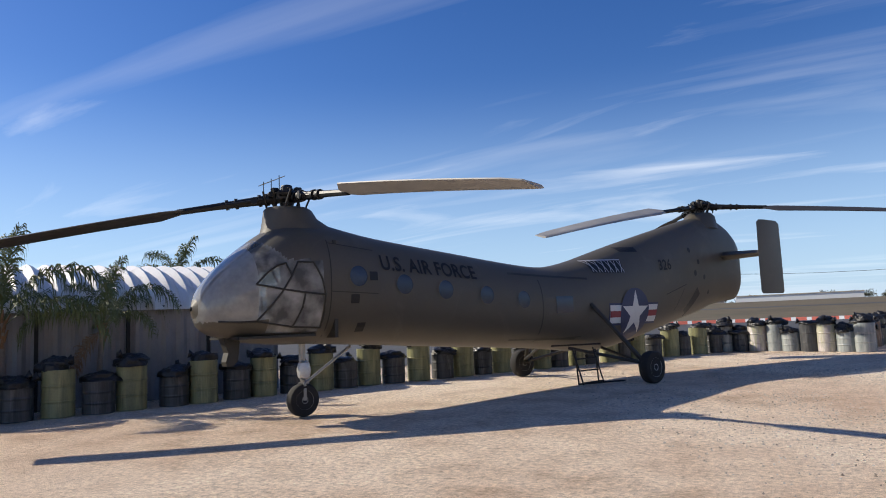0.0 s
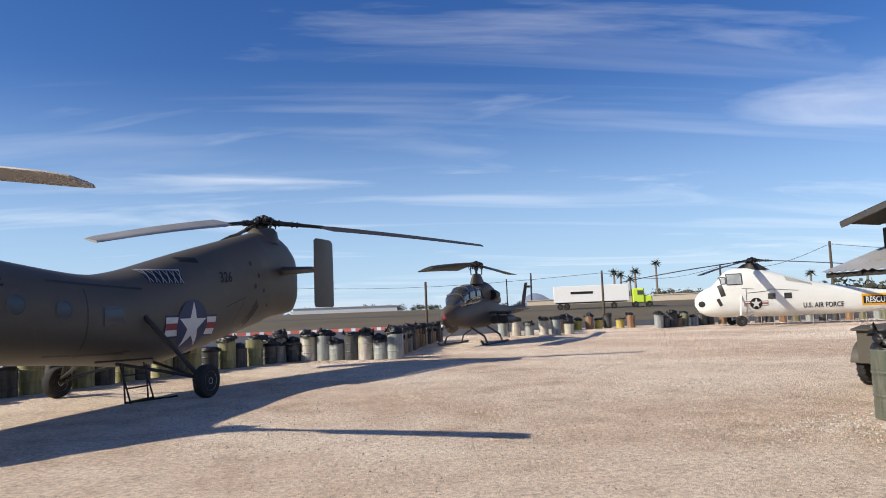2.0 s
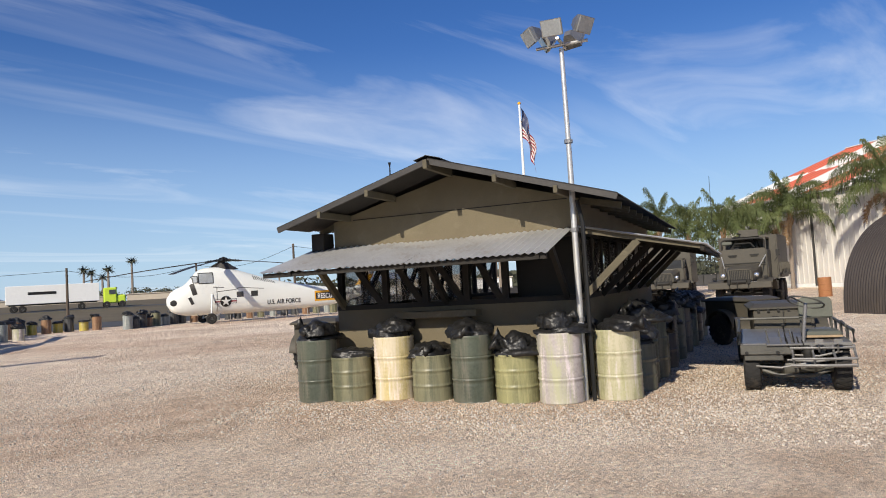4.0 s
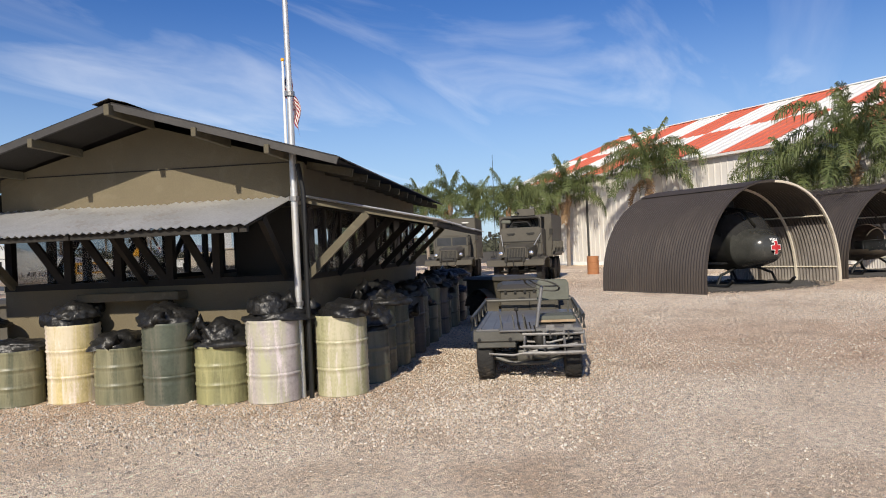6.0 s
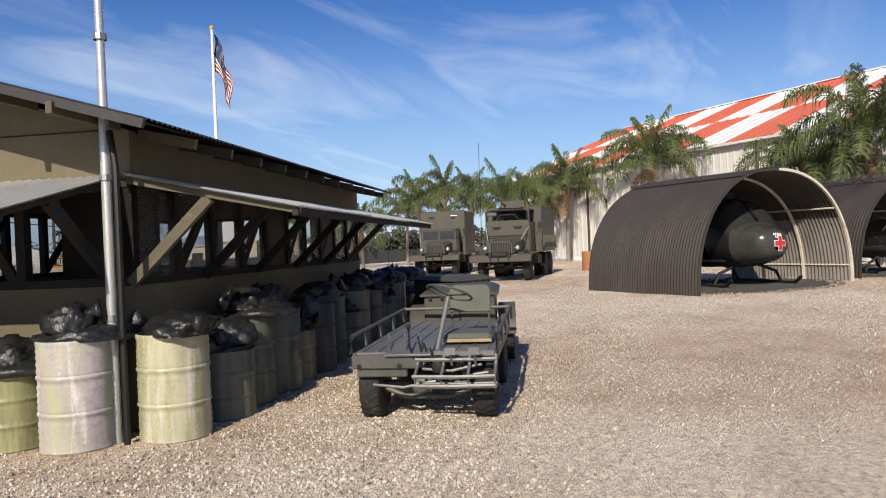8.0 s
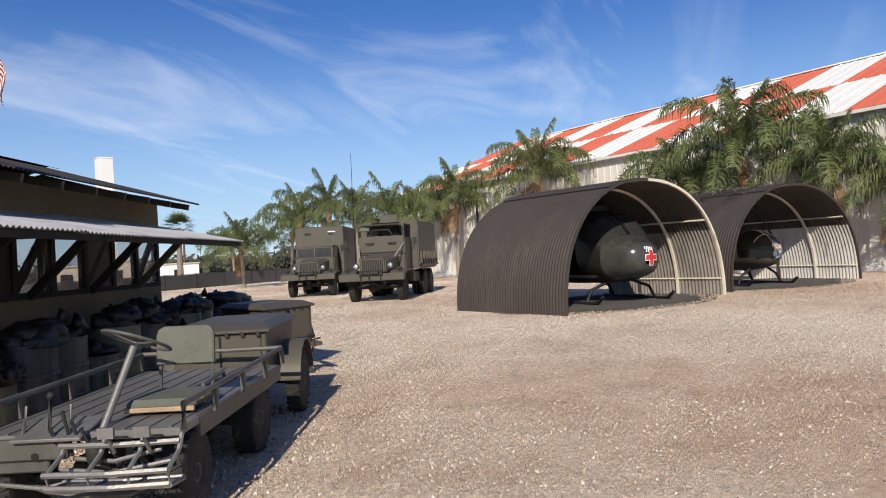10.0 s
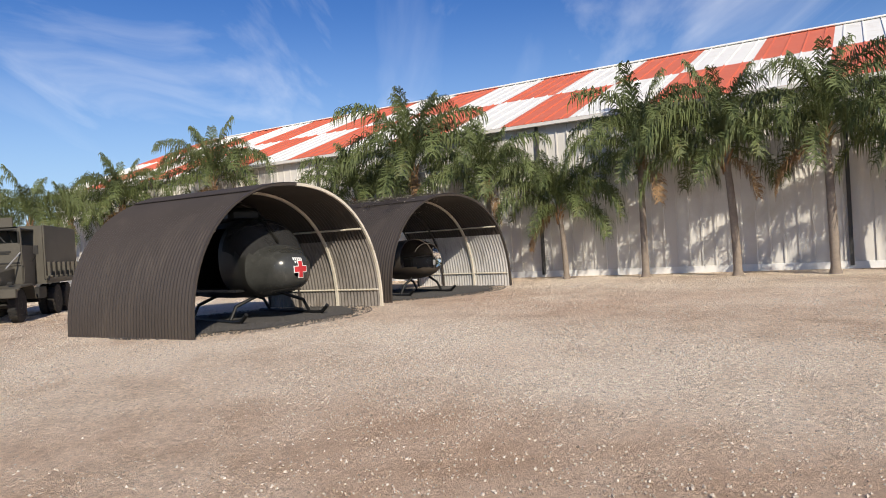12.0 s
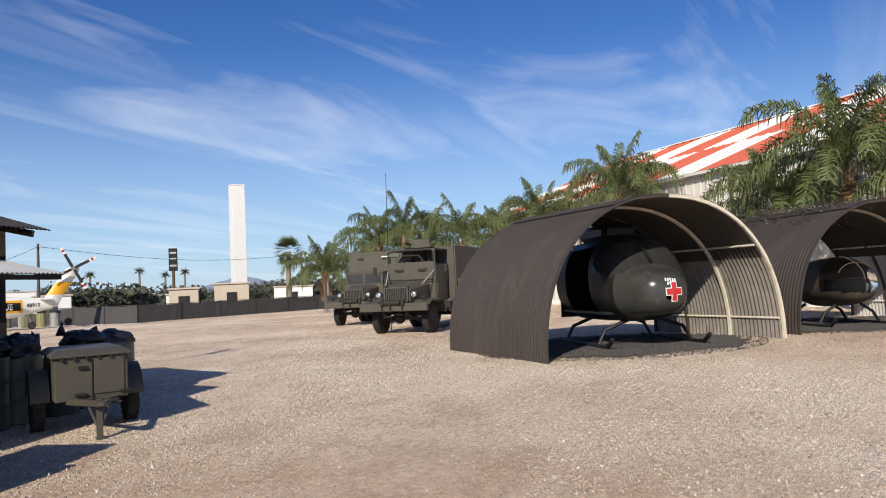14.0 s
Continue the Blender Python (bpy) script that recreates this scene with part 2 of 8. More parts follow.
# the shelter's shade is put into the near-black body colour; the nose stays lighter
M_huey = material("shaded_olive", (0.011, 0.011, 0.0095), 0.5, vary=0.2, scale=1.5, bump=0.02)
M_huey_nose = material("lighter_gloss_nose", (0.042, 0.043, 0.04), 0.22, vary=0.25, scale=2.5, bump=0.03, dirt=(0.075, 0.075, 0.07), dirt_amount=0.6, wear=(0.25, 0.25, 0.235), wear_at=0.64)
M_cabin = material("grey_interior", (0.30, 0.31, 0.30), 0.7, vary=0.15)
M_trunk = material("palm_trunk", (0.23, 0.19, 0.155), 0.9, vary=0.25, scale=6, bump=0.6)
M_boot = material("palm_crownshaft", (0.22, 0.125, 0.06), 0.9, vary=0.3, scale=6, bump=0.6)
M_frond = material("palm_frond", (0.092, 0.115, 0.04), 0.6, vary=0.45, scale=1.2, spec=0.3, dirt=(0.17, 0.145, 0.05), dirt_amount=0.4)
M_frond_dry = material("palm_frond_dry", (0.21, 0.13, 0.065), 0.7, vary=0.3, scale=1.5, spec=0.3)
M_bush = material("far_foliage", (0.058, 0.062, 0.038), 0.8, vary=0.35, scale=1.0)
# blue of the distance haze is put into the base colour
M_hill = material("haze_tinted_hill", (0.20, 0.24, 0.32), 0.95, vary=0.06, scale=0.01)


# ---- building tools ----
def place(m, *v):
    return m @ Vector(v)


def box(bm, c, s, m=None, bevel=0.0):
    """A box with its centre c and full sizes s."""
    t = Matrix.Translation(c) @ Matrix.Diagonal((s[0], s[1], s[2], 1))
    if m is not None:
        t = m @ t
    r = bmesh.ops.create_cube(bm, size=1, matrix=t)
    if bevel:
        es = list({e for v in r["verts"] for e in v.link_edges})
        bmesh.ops.bevel(bm, geom=es, offset=bevel, segments=1, affect="EDGES")
    return bm


def rod(bm, a, b, r, r2=None, seg=8, caps=True):
    """A round bar from a to b."""
    a, b = Vector(a), Vector(b)
    d = b - a
    q = d.to_track_quat("Z", "Y").to_matrix().to_4x4()
    bmesh.ops.create_cone(bm, cap_ends=caps, segments=seg, radius1=r, radius2=r if r2 is None else r2, depth=d.length,
                          matrix=Matrix.Translation((a + b) / 2) @ q)
    return bm


def beam(bm, a, b, w, h, up=(0, 0, 1)):
    """A squared timber from a to b, w wide and h deep."""
    a, b, up = Vector(a), Vector(b), Vector(up)
    d = (b - a).normalized()
    x = d.cross(up).normalized()
    z = x.cross(d)
    t = Matrix((x, d, z)).transposed().to_4x4()
    t.translation = (a + b) / 2
    return box(bm, (0, 0, 0), (w, (b - a).length, h), t)


def rings(bm, sections, close=True, caps=True):
    """A skin over rings of points, all of the same count."""
    vs = [[bm.verts.new(p) for p in ring] for ring in sections]
    k = len(vs[0])
    for a, b in zip(vs, vs[1:]):
        for i in range(k if close else k - 1):
            j = (i + 1) % k
            bm.faces.new((a[i], a[j], b[j], b[i]))
    if caps and close:
        bm.faces.new(vs[0][::-1])
        bm.faces.new(vs[-1])
    return bm


def turned(bm, profile, m=None, seg=20):
    """A turned body: pairs of radius and height about z."""
    m = m or Matrix()
    rings(bm, [[m @ Vector((r * math.cos(2 * math.pi * i / seg), r * math.sin(2 * math.pi * i / seg), z)) for i in range(seg)]
               for r, z in profile], caps=True)
    return bm


def tube(bm, pts, r, seg=6):
    """A round tube through points."""
    pts = [Vector(p) for p in pts]
    out = []
    for i, p in enumerate(pts):
        d = (pts[min(i + 1, len(pts) - 1)] - pts[max(i - 1, 0)]).normalized()
        ref = Vector((0, 0, 1)) if abs(d.z) < 0.95 else Vector((1, 0, 0))
        x = d.cross(ref).normalized()
        y = x.cross(d)
        rr = r[i] if isinstance(r, (list, tuple)) else r
        out.append([p + (x * math.cos(2 * math.pi * k / seg) + y * math.sin(2 * math.pi * k / seg)) * rr for k in range(seg)])
    return rings(bm, out)


def oval(cx, cy, cz, ry, rz, n=24, power=2.0):
    """A ring of points across the x axis, rounded like a superellipse."""
    pts = []
    for i in range(n):
        a = 2 * math.pi * i / n
        c, s = math.cos(a), math.sin(a)
        pts.append(Vector((cx, cy + ry * math.copysign(abs(c) ** (2 / power), c), cz + rz * math.copysign(abs(s) ** (2 / power), s))))
    return pts


def corrugated(bm, a, b, c, d, waves, depth, thick=0.004, rows=2):
    """A waved sheet over the corners a, b (waves run across a to b) and d, c beyond them."""
    a, b, c, d = (Vector(p) for p in (a, b, c, d))
    n = (b - a).cross(d - a).normalized()
    k = waves * 4
    for off in (0, -thick):
        grid = []
        for i in range(k + 1):
            f = i / k
            w = depth / 2 * math.sin(2 * math.pi * i / 4) + off
            grid.append([bm.verts.new(a.lerp(b, f).lerp(d.lerp(c, f), g / (rows - 1)) + n * w) for g in range(rows)])
        for u, v in zip(grid, grid[1:]):
            for g in range(rows - 1):
                bm.faces.new((u[g], v[g], v[g + 1], u[g + 1]) if off == 0 else (u[g + 1], v[g + 1], v[g], u[g]))
    return bm


def thing(name, m, label, category, group="", kind=""):
    """An empty at the base of a thing, to carry its parts."""
    ob = new(name)
    ob.empty_display_size = 0.2
    ob.matrix_world = m
    return tagged(ob, label, category, group, kind)


def part(name, bm, mat, parent=None, label="", smooth=False, m=None, category="", group="", kind=""):
    """Links a bmesh as one mesh object, under a thing or a part, or as a thing of its own."""
    me = bpy.data.meshes.new(name)
    bmesh.ops.recalc_face_normals(bm, faces=bm.faces)
    if smooth:
        for f in bm.faces:
            f.smooth = True
        for e in bm.edges:
            if len(e.link_faces) == 2 and e.calc_face_angle(0) > 0.7:
                e.smooth = False
    bm.to_mesh(me)
    bm.free()
    for one in (mat if isinstance(mat, (list, tuple)) else [mat]):
        me.materials.append(one)
    ob = new(name, me)
    if parent is not None:
        ob.parent = parent
    if m is not None:
        ob.matrix_basis = m
    return tagged(ob, label, category, group, kind)


def like(ob, parent, m, name=None):
    """Another part on the same mesh."""
    o = new(name or ob.name.split(".")[0], ob.data)
    o.parent = parent
    o.matrix_basis = m
    return o


def BM():
    return bmesh.new()


def lettering(text, size, mat, parent, m, name="lettering", label="", extrude=0.002, spacing=1.0, squeeze=1.0):
    """Painted words as thin raised letters; m puts the text's own x along the line and y up."""
    cu = bpy.data.curves.new(name, "FONT")
    cu.body = text
    cu.size = size
    cu.extrude = extrude
    cu.space_character = spacing
    cu.offset = size * 0.02
    cu.align_x = "LEFT"
    ob = new(name, cu)
    bpy.context.view_layer.update()
    me = bpy.data.meshes.new_from_object(ob.evaluated_get(bpy.context.evaluated_depsgraph_get()))
    bpy.data.objects.remove(ob)
    me.materials.clear()
    me.materials.append(mat)
    o = new(name, me)
    o.parent = parent
    o.matrix_basis = m @ Matrix.Diagonal((squeeze, 1, 1, 1))
    return tagged(o, label)


def frame_of(origin, xdir, ydir):
    """A pose with its x and y axes along the given ways."""
    x = Vector(xdir).normalized()
    y = Vector(ydir)
    y = (y - x * y.dot(x)).normalized()
    t = Matrix((x, y, x.cross(y))).transposed().to_4x4()
    t.translation = Vector(origin)
    return t

# ---- ground ----
def gravel_material():
    m = bpy.data.materials.new("gravel_and_dirt")
    m.use_nodes = True
    n, l = m.node_tree.nodes, m.node_tree.links
    b = n["Principled BSDF"]
    b.inputs["Roughness"].default_value = 0.95
    b.inputs["Specular IOR Level"].default_value = 0.15
    tc = n.new("ShaderNodeTexCoord")

    def tex(kind, scale, detail=4, rough=0.6):
        t = n.new(kind)
        t.inputs["Scale"].default_value = scale
        if "Detail" in t.inputs:
            t.inputs["Detail"].default_value = detail
            t.inputs["Roughness"].default_value = rough
        l.new(tc.outputs["Object"], t.inputs["Vector"])
        return t

    def ramp(src, stops):
        r = n.new("ShaderNodeValToRGB")
        e = r.color_ramp.elements
        e[0].position, e[0].color = stops[0][0], (*stops[0][1], 1)
        e[1].position, e[1].color = stops[-1][0], (*stops[-1][1], 1)
        for p, c in stops[1:-1]:
            k = e.new(p)
            k.color = (*c, 1)
        l.new(src, r.inputs[0])
        return r

    def mix(fac, c1, c2, mode="MIX"):
        x = n.new("ShaderNodeMixRGB")
        x.blend_type = mode
        if isinstance(fac, float):
            x.inputs["Fac"].default_value = fac
        else:
            l.new(fac, x.inputs["Fac"])
        l.new(c1, x.inputs["Color1"])
        l.new(c2, x.inputs["Color2"])
        return x

    stones = tex("ShaderNodeTexVoronoi", 34)
    stones2 = tex("ShaderNodeTexVoronoi", 85)
    broad = tex("ShaderNodeTexNoise", 0.16, 6, 0.62)
    mid = tex("ShaderNodeTexNoise", 1.3, 6, 0.7)
    fine = tex("ShaderNodeTexNoise", 120, 3)
    dirt = ramp(mid.outputs["Fac"], [(0.3, (0.34, 0.222, 0.14)), (0.55, (0.455, 0.318, 0.208)), (0.75, (0.525, 0.39, 0.272))])
    cell = ramp(stones.outputs["Color"], [(0.1, (0.20, 0.15, 0.105)), (0.45, (0.53, 0.42, 0.315)), (0.9, (0.8, 0.685, 0.555))])
    cell2 = ramp(stones2.outputs["Color"], [(0.1, (0.22, 0.15, 0.10)), (0.9, (0.64, 0.51, 0.395))])
    # broad patches: bare reddish dirt, fine grit, coarse pale stone
    pick = ramp(broad.outputs["Fac"], [(0.40, (0.150, 0.150, 0.150)), (0.60, (0.800, 0.800, 0.800))])
    pick2 = ramp(mid.outputs["Fac"], [(0.38, (0.200, 0.200, 0.200)), (0.58, (0.850, 0.850, 0.850))])
    base = mix(pick2.outputs[0], dirt.outputs[0], cell2.outputs[0])
    top = mix(pick.outputs[0], base.outputs[0], cell.outputs[0])
    grain = ramp(fine.outputs["Fac"], [(0.3, (0.800, 0.800, 0.800)), (0.7, (1.15, 1.15, 1.15))])
    final = mix(1.0, top.outputs[0], grain.outputs[0], "MULTIPLY")
    clump = tex("ShaderNodeTexNoise", 13, 10, 0.9)
    clumpr = ramp(clump.outputs["Fac"], [(0.38, (0.62, 0.6, 0.58)), (0.5, (1.3, 1.3, 1.29)), (0.62, (1.9, 1.9, 1.88))])
    final = mix(1.0, final.outputs[0], clumpr.outputs[0], "MULTIPLY")
    red = tex("ShaderNodeTexNoise", 0.11, 4, 0.6)
    redr = ramp(red.outputs["Fac"], [(0.47, (0, 0, 0)), (0.66, (0.62, 0.62, 0.62))])
    reddirt = ramp(mid.outputs["Fac"], [(0.3, (0.56, 0.365, 0.24)), (0.7, (0.76, 0.54, 0.385))])
    final2 = mix(redr.outputs[0], final.outputs[0], reddirt.outputs[0])
    l.new(final2.outputs[0], b.inputs["Base Color"])
    h = n.new("ShaderNodeMath"); h.operation = "ADD"
    l.new(stones.outputs["Distance"], h.inputs[0])
    l.new(stones2.outputs["Distance"], h.inputs[1])
    bp = n.new("ShaderNodeBump")
    bp.inputs["Strength"].default_value = 0.85
    bp.inputs["Distance"].default_value = 0.02
    bp.invert = True
    l.new(h.outputs[0], bp.inputs["Height"])
    l.new(bp.outputs[0], b.inputs["Normal"])
    return m


def sheet(name, pts, z, mat, label, thick=0.004):
    bm = BM()
    vs = [bm.verts.new((x, y, z)) for x, y in pts]
    bm.faces.new(vs)
    return part(name, bm, mat, label=label, category="ground", kind="structure")


M_gravel = gravel_material()
M_field = material("dry_field", (0.115, 0.092, 0.055), 0.95, vary=0.3, scale=0.08, fine=1.5, bump=0.3, dirt=(0.075, 0.08, 0.04), dirt_amount=0.7)
M_asphalt = material("asphalt", (0.065, 0.065, 0.068), 0.9, vary=0.15, scale=0.3, fine=20)

bm = BM()
R = 2600
bmesh.ops.create_grid(bm, x_segments=60, y_segments=60, size=50, matrix=Matrix.Translation((10, 12, 0)))
for v in bm.verts:     # gentle unevenness inside the yard, sinking a little where the yard ends
    v.co.z = 0.018 * noise.noise(v.co * 0.35)
edge = [e for e in bm.edges if e.is_boundary]
far = bmesh.ops.extrude_edge_only(bm, edges=edge)
for v in far["geom"]:
    if isinstance(v, bmesh.types.BMVert):
        d = Vector((v.co.x - 10, v.co.y - 12, 0))
        v.co = Vector((10, 12, 0)) + d * (R / 50)
        v.co.z = 0.0
part("ground", bm, M_gravel, label="gravel and reddish dirt yard", category="ground", kind="structure", smooth=True)

# dry airfield beyond the fence, with its taxiway
def land(x, y):
    """Height of the ground: flat in the yard, rising gently across the airfield."""
    d, a = math.hypot(x - 1.0, y - 0.6), math.degrees(math.atan2(y - 0.6, x - 1.0))
    side = min(max((a - 50) / 8, 0), 1) * min(max((128 - a) / 8, 0), 1)
    rise = 2.3 * min(max((d - 72) / 78, 0), 1) ** 1.4 + 0.3 * min(max((d - 150) / 200, 0), 1)
    return rise * side


def land_strip(name, radii, mat, lift, label, a0=28, a1=136):
    bm = BM()
    grid = [[bm.verts.new((1 + r * math.cos(radians(a)), 0.6 + r * math.sin(radians(a)), land(1 + r * math.cos(radians(a)), 0.6 + r * math.sin(radians(a))) + lift)) for r in radii] for a in range(a0, a1 + 1, 2)]
    for u, v in zip(grid, grid[1:]):
        for k in range(len(radii) - 1):
            bm.faces.new((u[k], u[k + 1], v[k + 1], v[k]))
    return part(name, bm, mat, label=label, category="ground", kind="structure", smooth=True)


land_strip("airfield_grass", (74, 82, 90, 98, 106, 114, 122, 130, 138, 146, 154, 180, 220, 280, 350, 700, 2200), M_field, 0.035, "dry brown airfield grass beyond the fence")
land_strip("road", (119, 121, 123), M_asphalt, 0.06, "grey asphalt taxiway across the field", 52, 120)
sheet("apron", [(-60, 20), (-12.5, 19.5), (-5.2, 28.5), (0.2, 38.0), (6.0, 46.0), (13.8, 52.5), (22.5, 52.6), (32.5, 51.2), (38.5, 46.2), (52, 58), (22, 74.5), (-6, 76.5), (-90, 62.5)], 0.028, M_asphalt, "grey asphalt apron beyond the drums")


def stone_mesh(bm, p, r):
    q = Euler((random.uniform(0, 6), random.uniform(0, 6), random.uniform(0, 6))).to_matrix()
    s = [random.uniform(0.7, 1.25) * r for _ in range(6)]
    ax = [Vector((s[0], 0, 0)), Vector((-s[1], 0, 0)), Vector((0, s[2], 0)), Vector((0, -s[3], 0)), Vector((0, 0, s[4] * 0.8)), Vector((0, 0, -s[5] * 0.8))]
    return [Vector(p) + q @ a for a in ax]


M_pebble = material("pale_pebbles", (0.56, 0.48, 0.37), 0.9, vary=0.3, scale=14, fine=60, bump=0.1)
_n, _l = M_pebble.node_tree.nodes, M_pebble.node_tree.links
_g = _n.new("ShaderNodeNewGeometry")
_r = _n.new("ShaderNodeValToRGB")
_r.color_ramp.elements[0].color = (0.16, 0.125, 0.095, 1)
_r.color_ramp.elements[1].color = (0.64, 0.58, 0.51, 1)
_k = _r.color_ramp.elements.new(0.45)
_k.color = (0.45, 0.395, 0.33, 1)
_l.new(_g.outputs["Random Per Island"], _r.inputs[0])
_l.new(_r.outputs[0], _n["Principled BSDF"].inputs["Base Color"])
FACES8 = ((0, 2, 4), (2, 1, 4), (1, 3, 4), (3, 0, 4), (2, 0, 5), (1, 2, 5), (3, 1, 5), (0, 3, 5))


def pebbles(name, label, count, spot, rmin, rmax):
    vs, fs = [], []
    for _ in range(count):
        x, y = spot()
        r = random.uniform(rmin, rmax)
        k = len(vs)
        vs += [tuple(v) for v in stone_mesh(None, (x, y, r * 0.25), r)]
        fs += [(k + a, k + b, k + c) for a, b, c in FACES8]
    me = bpy.data.meshes.new(name)
    me.from_pydata(vs, [], fs)
    me.materials.append(M_pebble)
    tagged(new(name, me), label, "gravel", kind="stuff")


HF = pose(8.795, 4.552, 0, 0, 0, 19.6)      # the canteen hut's own frame: x along it, y across it


def by_hut():
    """Coarse pale gravel piled along the front and the side of the hut."""
    if random.random() < 0.5:
        p = HF @ Vector((random.gauss(-0.55, 0.55), random.uniform(-2.5, 5.2), 0))
    else:
        p = HF @ Vector((random.uniform(-0.6, 4.5), random.gauss(-1.3, 0.8), 0))
    return p.x, p.y


def over_yard():
    a, d = random.uniform(-0.75, 1.9), random.uniform(1.2, 1) * random.random() ** 0.6 * 17 + 1.5
    return 5 + d * math.cos(a), -1.0 + d * math.sin(a)


pebbles("coarse_gravel", "coarse pale gravel heaped along the hut", 9000, by_hut, 0.006, 0.019)
def wider_yard():
    a, d = random.uniform(-0.9, 2.1), 6 + 22 * random.random() ** 0.7
    return 5 + d * math.cos(a), -1.0 + d * math.sin(a)


pebbles("scattered_stones", "scattered darker and paler stones over the yard", 26000, wider_yard, 0.007, 0.018)
pebbles("loose_gravel", "loose grey and tan stones over the yard", 60000, over_yard, 0.005, 0.012)

# ---- canteen hut ----
hut = thing("hut", HF, "olive plywood canteen hut with a low gable roof and screened sides", "hut")
L0, L1, W0, W1, RIDGE = 0.85, 8.3, 0.62, 4.42, 2.42
SILL, HEAD, EAVE, TOP = 1.27, 2.2, 2.5, 3.2
TH = 0.09


def hut_wall(name, a, b, z0, z1, inward, label=""):
    """A plywood wall from a to b (x, y), its thickness on the inside."""
    bm = BM()
    d = Vector((b[0] - a[0], b[1] - a[1], 0))
    c = Vector(((a[0] + b[0]) / 2, (a[1] + b[1]) / 2, (z0 + z1) / 2)) + Vector((*inward, 0)) * TH / 2
    t = Matrix.Translation(c) @ Matrix.Rotation(math.atan2(d.y, d.x), 4, "Z")
    box(bm, (0, 0, 0), (d.length, TH, z1 - z0), t)
    return part(name, bm, M_house, hut, label)


def gable(name, x, label):
    bm = BM()
    pts = [(W0, HEAD), (W1, HEAD), (W1, EAVE + 0.12), (RIDGE, TOP - 0.06), (W0, EAVE + 0.12)]
    v0 = [bm.verts.new((x, y, z)) for y, z in pts]
    v1 = [bm.verts.new((x + TH, y, z)) for y, z in pts]
    bm.faces.new(v0)
    bm.faces.new(v1[::-1])
    for i in range(len(pts)):
        j = (i + 1) % len(pts)
        bm.faces.new((v0[i], v0[j], v1[j], v1[i]))
    return part(name, bm, M_house, hut, label)


hut_wall("wall", (L0, W0), (L0, W1), 0, SILL, (1, 0), "olive plywood front below the screens")
hut_wall("wall", (L0 + TH, W0), (L1 - TH, W0), 0, SILL, (0, 1))
hut_wall("wall", (L0 + TH, W1), (L1 - TH, W1), 0, SILL, (0, -1))
hut_wall("wall", (L1, W0), (L1, W1), 0, SILL, (-1, 0))
gable("gable_wall", L0, "sunlit olive plywood gable")
gable("gable_wall", L1 - TH, "olive plywood back gable")
for w, s in ((W0, 1), (W1, -1)):
    hut_wall("upper_wall", (L0 + TH, w), (L1 - TH, w), HEAD, EAVE + 0.1, (0, s))
# seams of the plywood on the front gable
bm = BM()
box(bm, (L0 - 0.004, RIDGE, 2.63), (0.008, W1 - W0 - 0.5, 0.012))
part("seam", bm, M_house_dark, hut, "dark horizontal seam between plywood boards")
# roof: two corrugated slopes with a dark edge
for s in (0, 1):
    y_e = -0.02 if s == 0 else 4.86
    bm = BM()
    corrugated(bm, (0.0, y_e, EAVE + 0.04), (8.42, y_e, EAVE + 0.04), (8.42, RIDGE, TOP + 0.06), (0.0, RIDGE, TOP + 0.06), 112, 0.022)
    part("roof_sheet", bm, M_roof_edge, hut, "dark corrugated metal roof slope")
    bm = BM()
    beam(bm, (0.02, y_e, EAVE + 0.0), (0.02, RIDGE, TOP + 0.02), 0.035, 0.075, up=(0, 0, 1))
    part("barge_board", bm, M_roof_edge, hut, "dark timber edge of the roof")
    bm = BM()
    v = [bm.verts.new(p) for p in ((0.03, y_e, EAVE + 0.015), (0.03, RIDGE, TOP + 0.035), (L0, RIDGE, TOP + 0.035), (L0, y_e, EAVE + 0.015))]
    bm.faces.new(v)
    part("soffit", bm, M_house_dark, hut, "boards under the gable overhang with shade put into their dark colour")
    # purlin ends that stick out under the gable
    for f in (0.30, 0.62):
        y = y_e + (RIDGE - y_e) * f
        z = EAVE + (TOP - EAVE) * f - 0.05
        bm = BM()
        box(bm, (L0 / 2 - 0.02, y, z), (L0 + 0.02, 0.055, 0.095), bevel=0.005)
        part("purlin", bm, M_house_trim, hut)
    # rafter tails along the eaves
    for i in range(11):
        bm = BM()
        x = 1.0 + i * 0.72
        sgn = -1 if s == 0 else 1
        beam(bm, (x, (W0 if s == 0 else W1), EAVE + 0.10), (x, y_e - sgn * 0.1, EAVE - 0.02), 0.045, 0.09)
        part("rafter_tail", bm, M_house_trim, hut)
bm = BM()
box(bm, (L0 / 2 - 0.05, RIDGE, TOP - 0.03), (L0 + 0.06, 0.06, 0.12), bevel=0.005)
part("ridge_beam", bm, M_house_trim, hut)
bm = BM()
for s in (-1, 1):
    beam(bm, (-0.03, RIDGE + s * 0.09, TOP + 0.07), (8.44, RIDGE + s * 0.09, TOP + 0.07), 0.2, 0.006, up=(0, s * 0.28, 1))
part("ridge_cap", bm, M_roof_edge, hut, "dark metal ridge cap")
# posts and diagonal braces in the open band, front then sides
M_film = material("grey_window_film", (0.10, 0.105, 0.11), 0.25, vary=0.15, scale=1, bump=0.0)
M_film.node_tree.nodes["Principled BSDF"].inputs["Alpha"].default_value = 0.3


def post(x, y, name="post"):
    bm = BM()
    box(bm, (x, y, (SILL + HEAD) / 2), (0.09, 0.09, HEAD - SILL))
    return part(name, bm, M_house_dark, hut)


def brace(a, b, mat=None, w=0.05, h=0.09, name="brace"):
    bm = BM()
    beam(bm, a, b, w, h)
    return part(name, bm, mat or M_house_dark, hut)


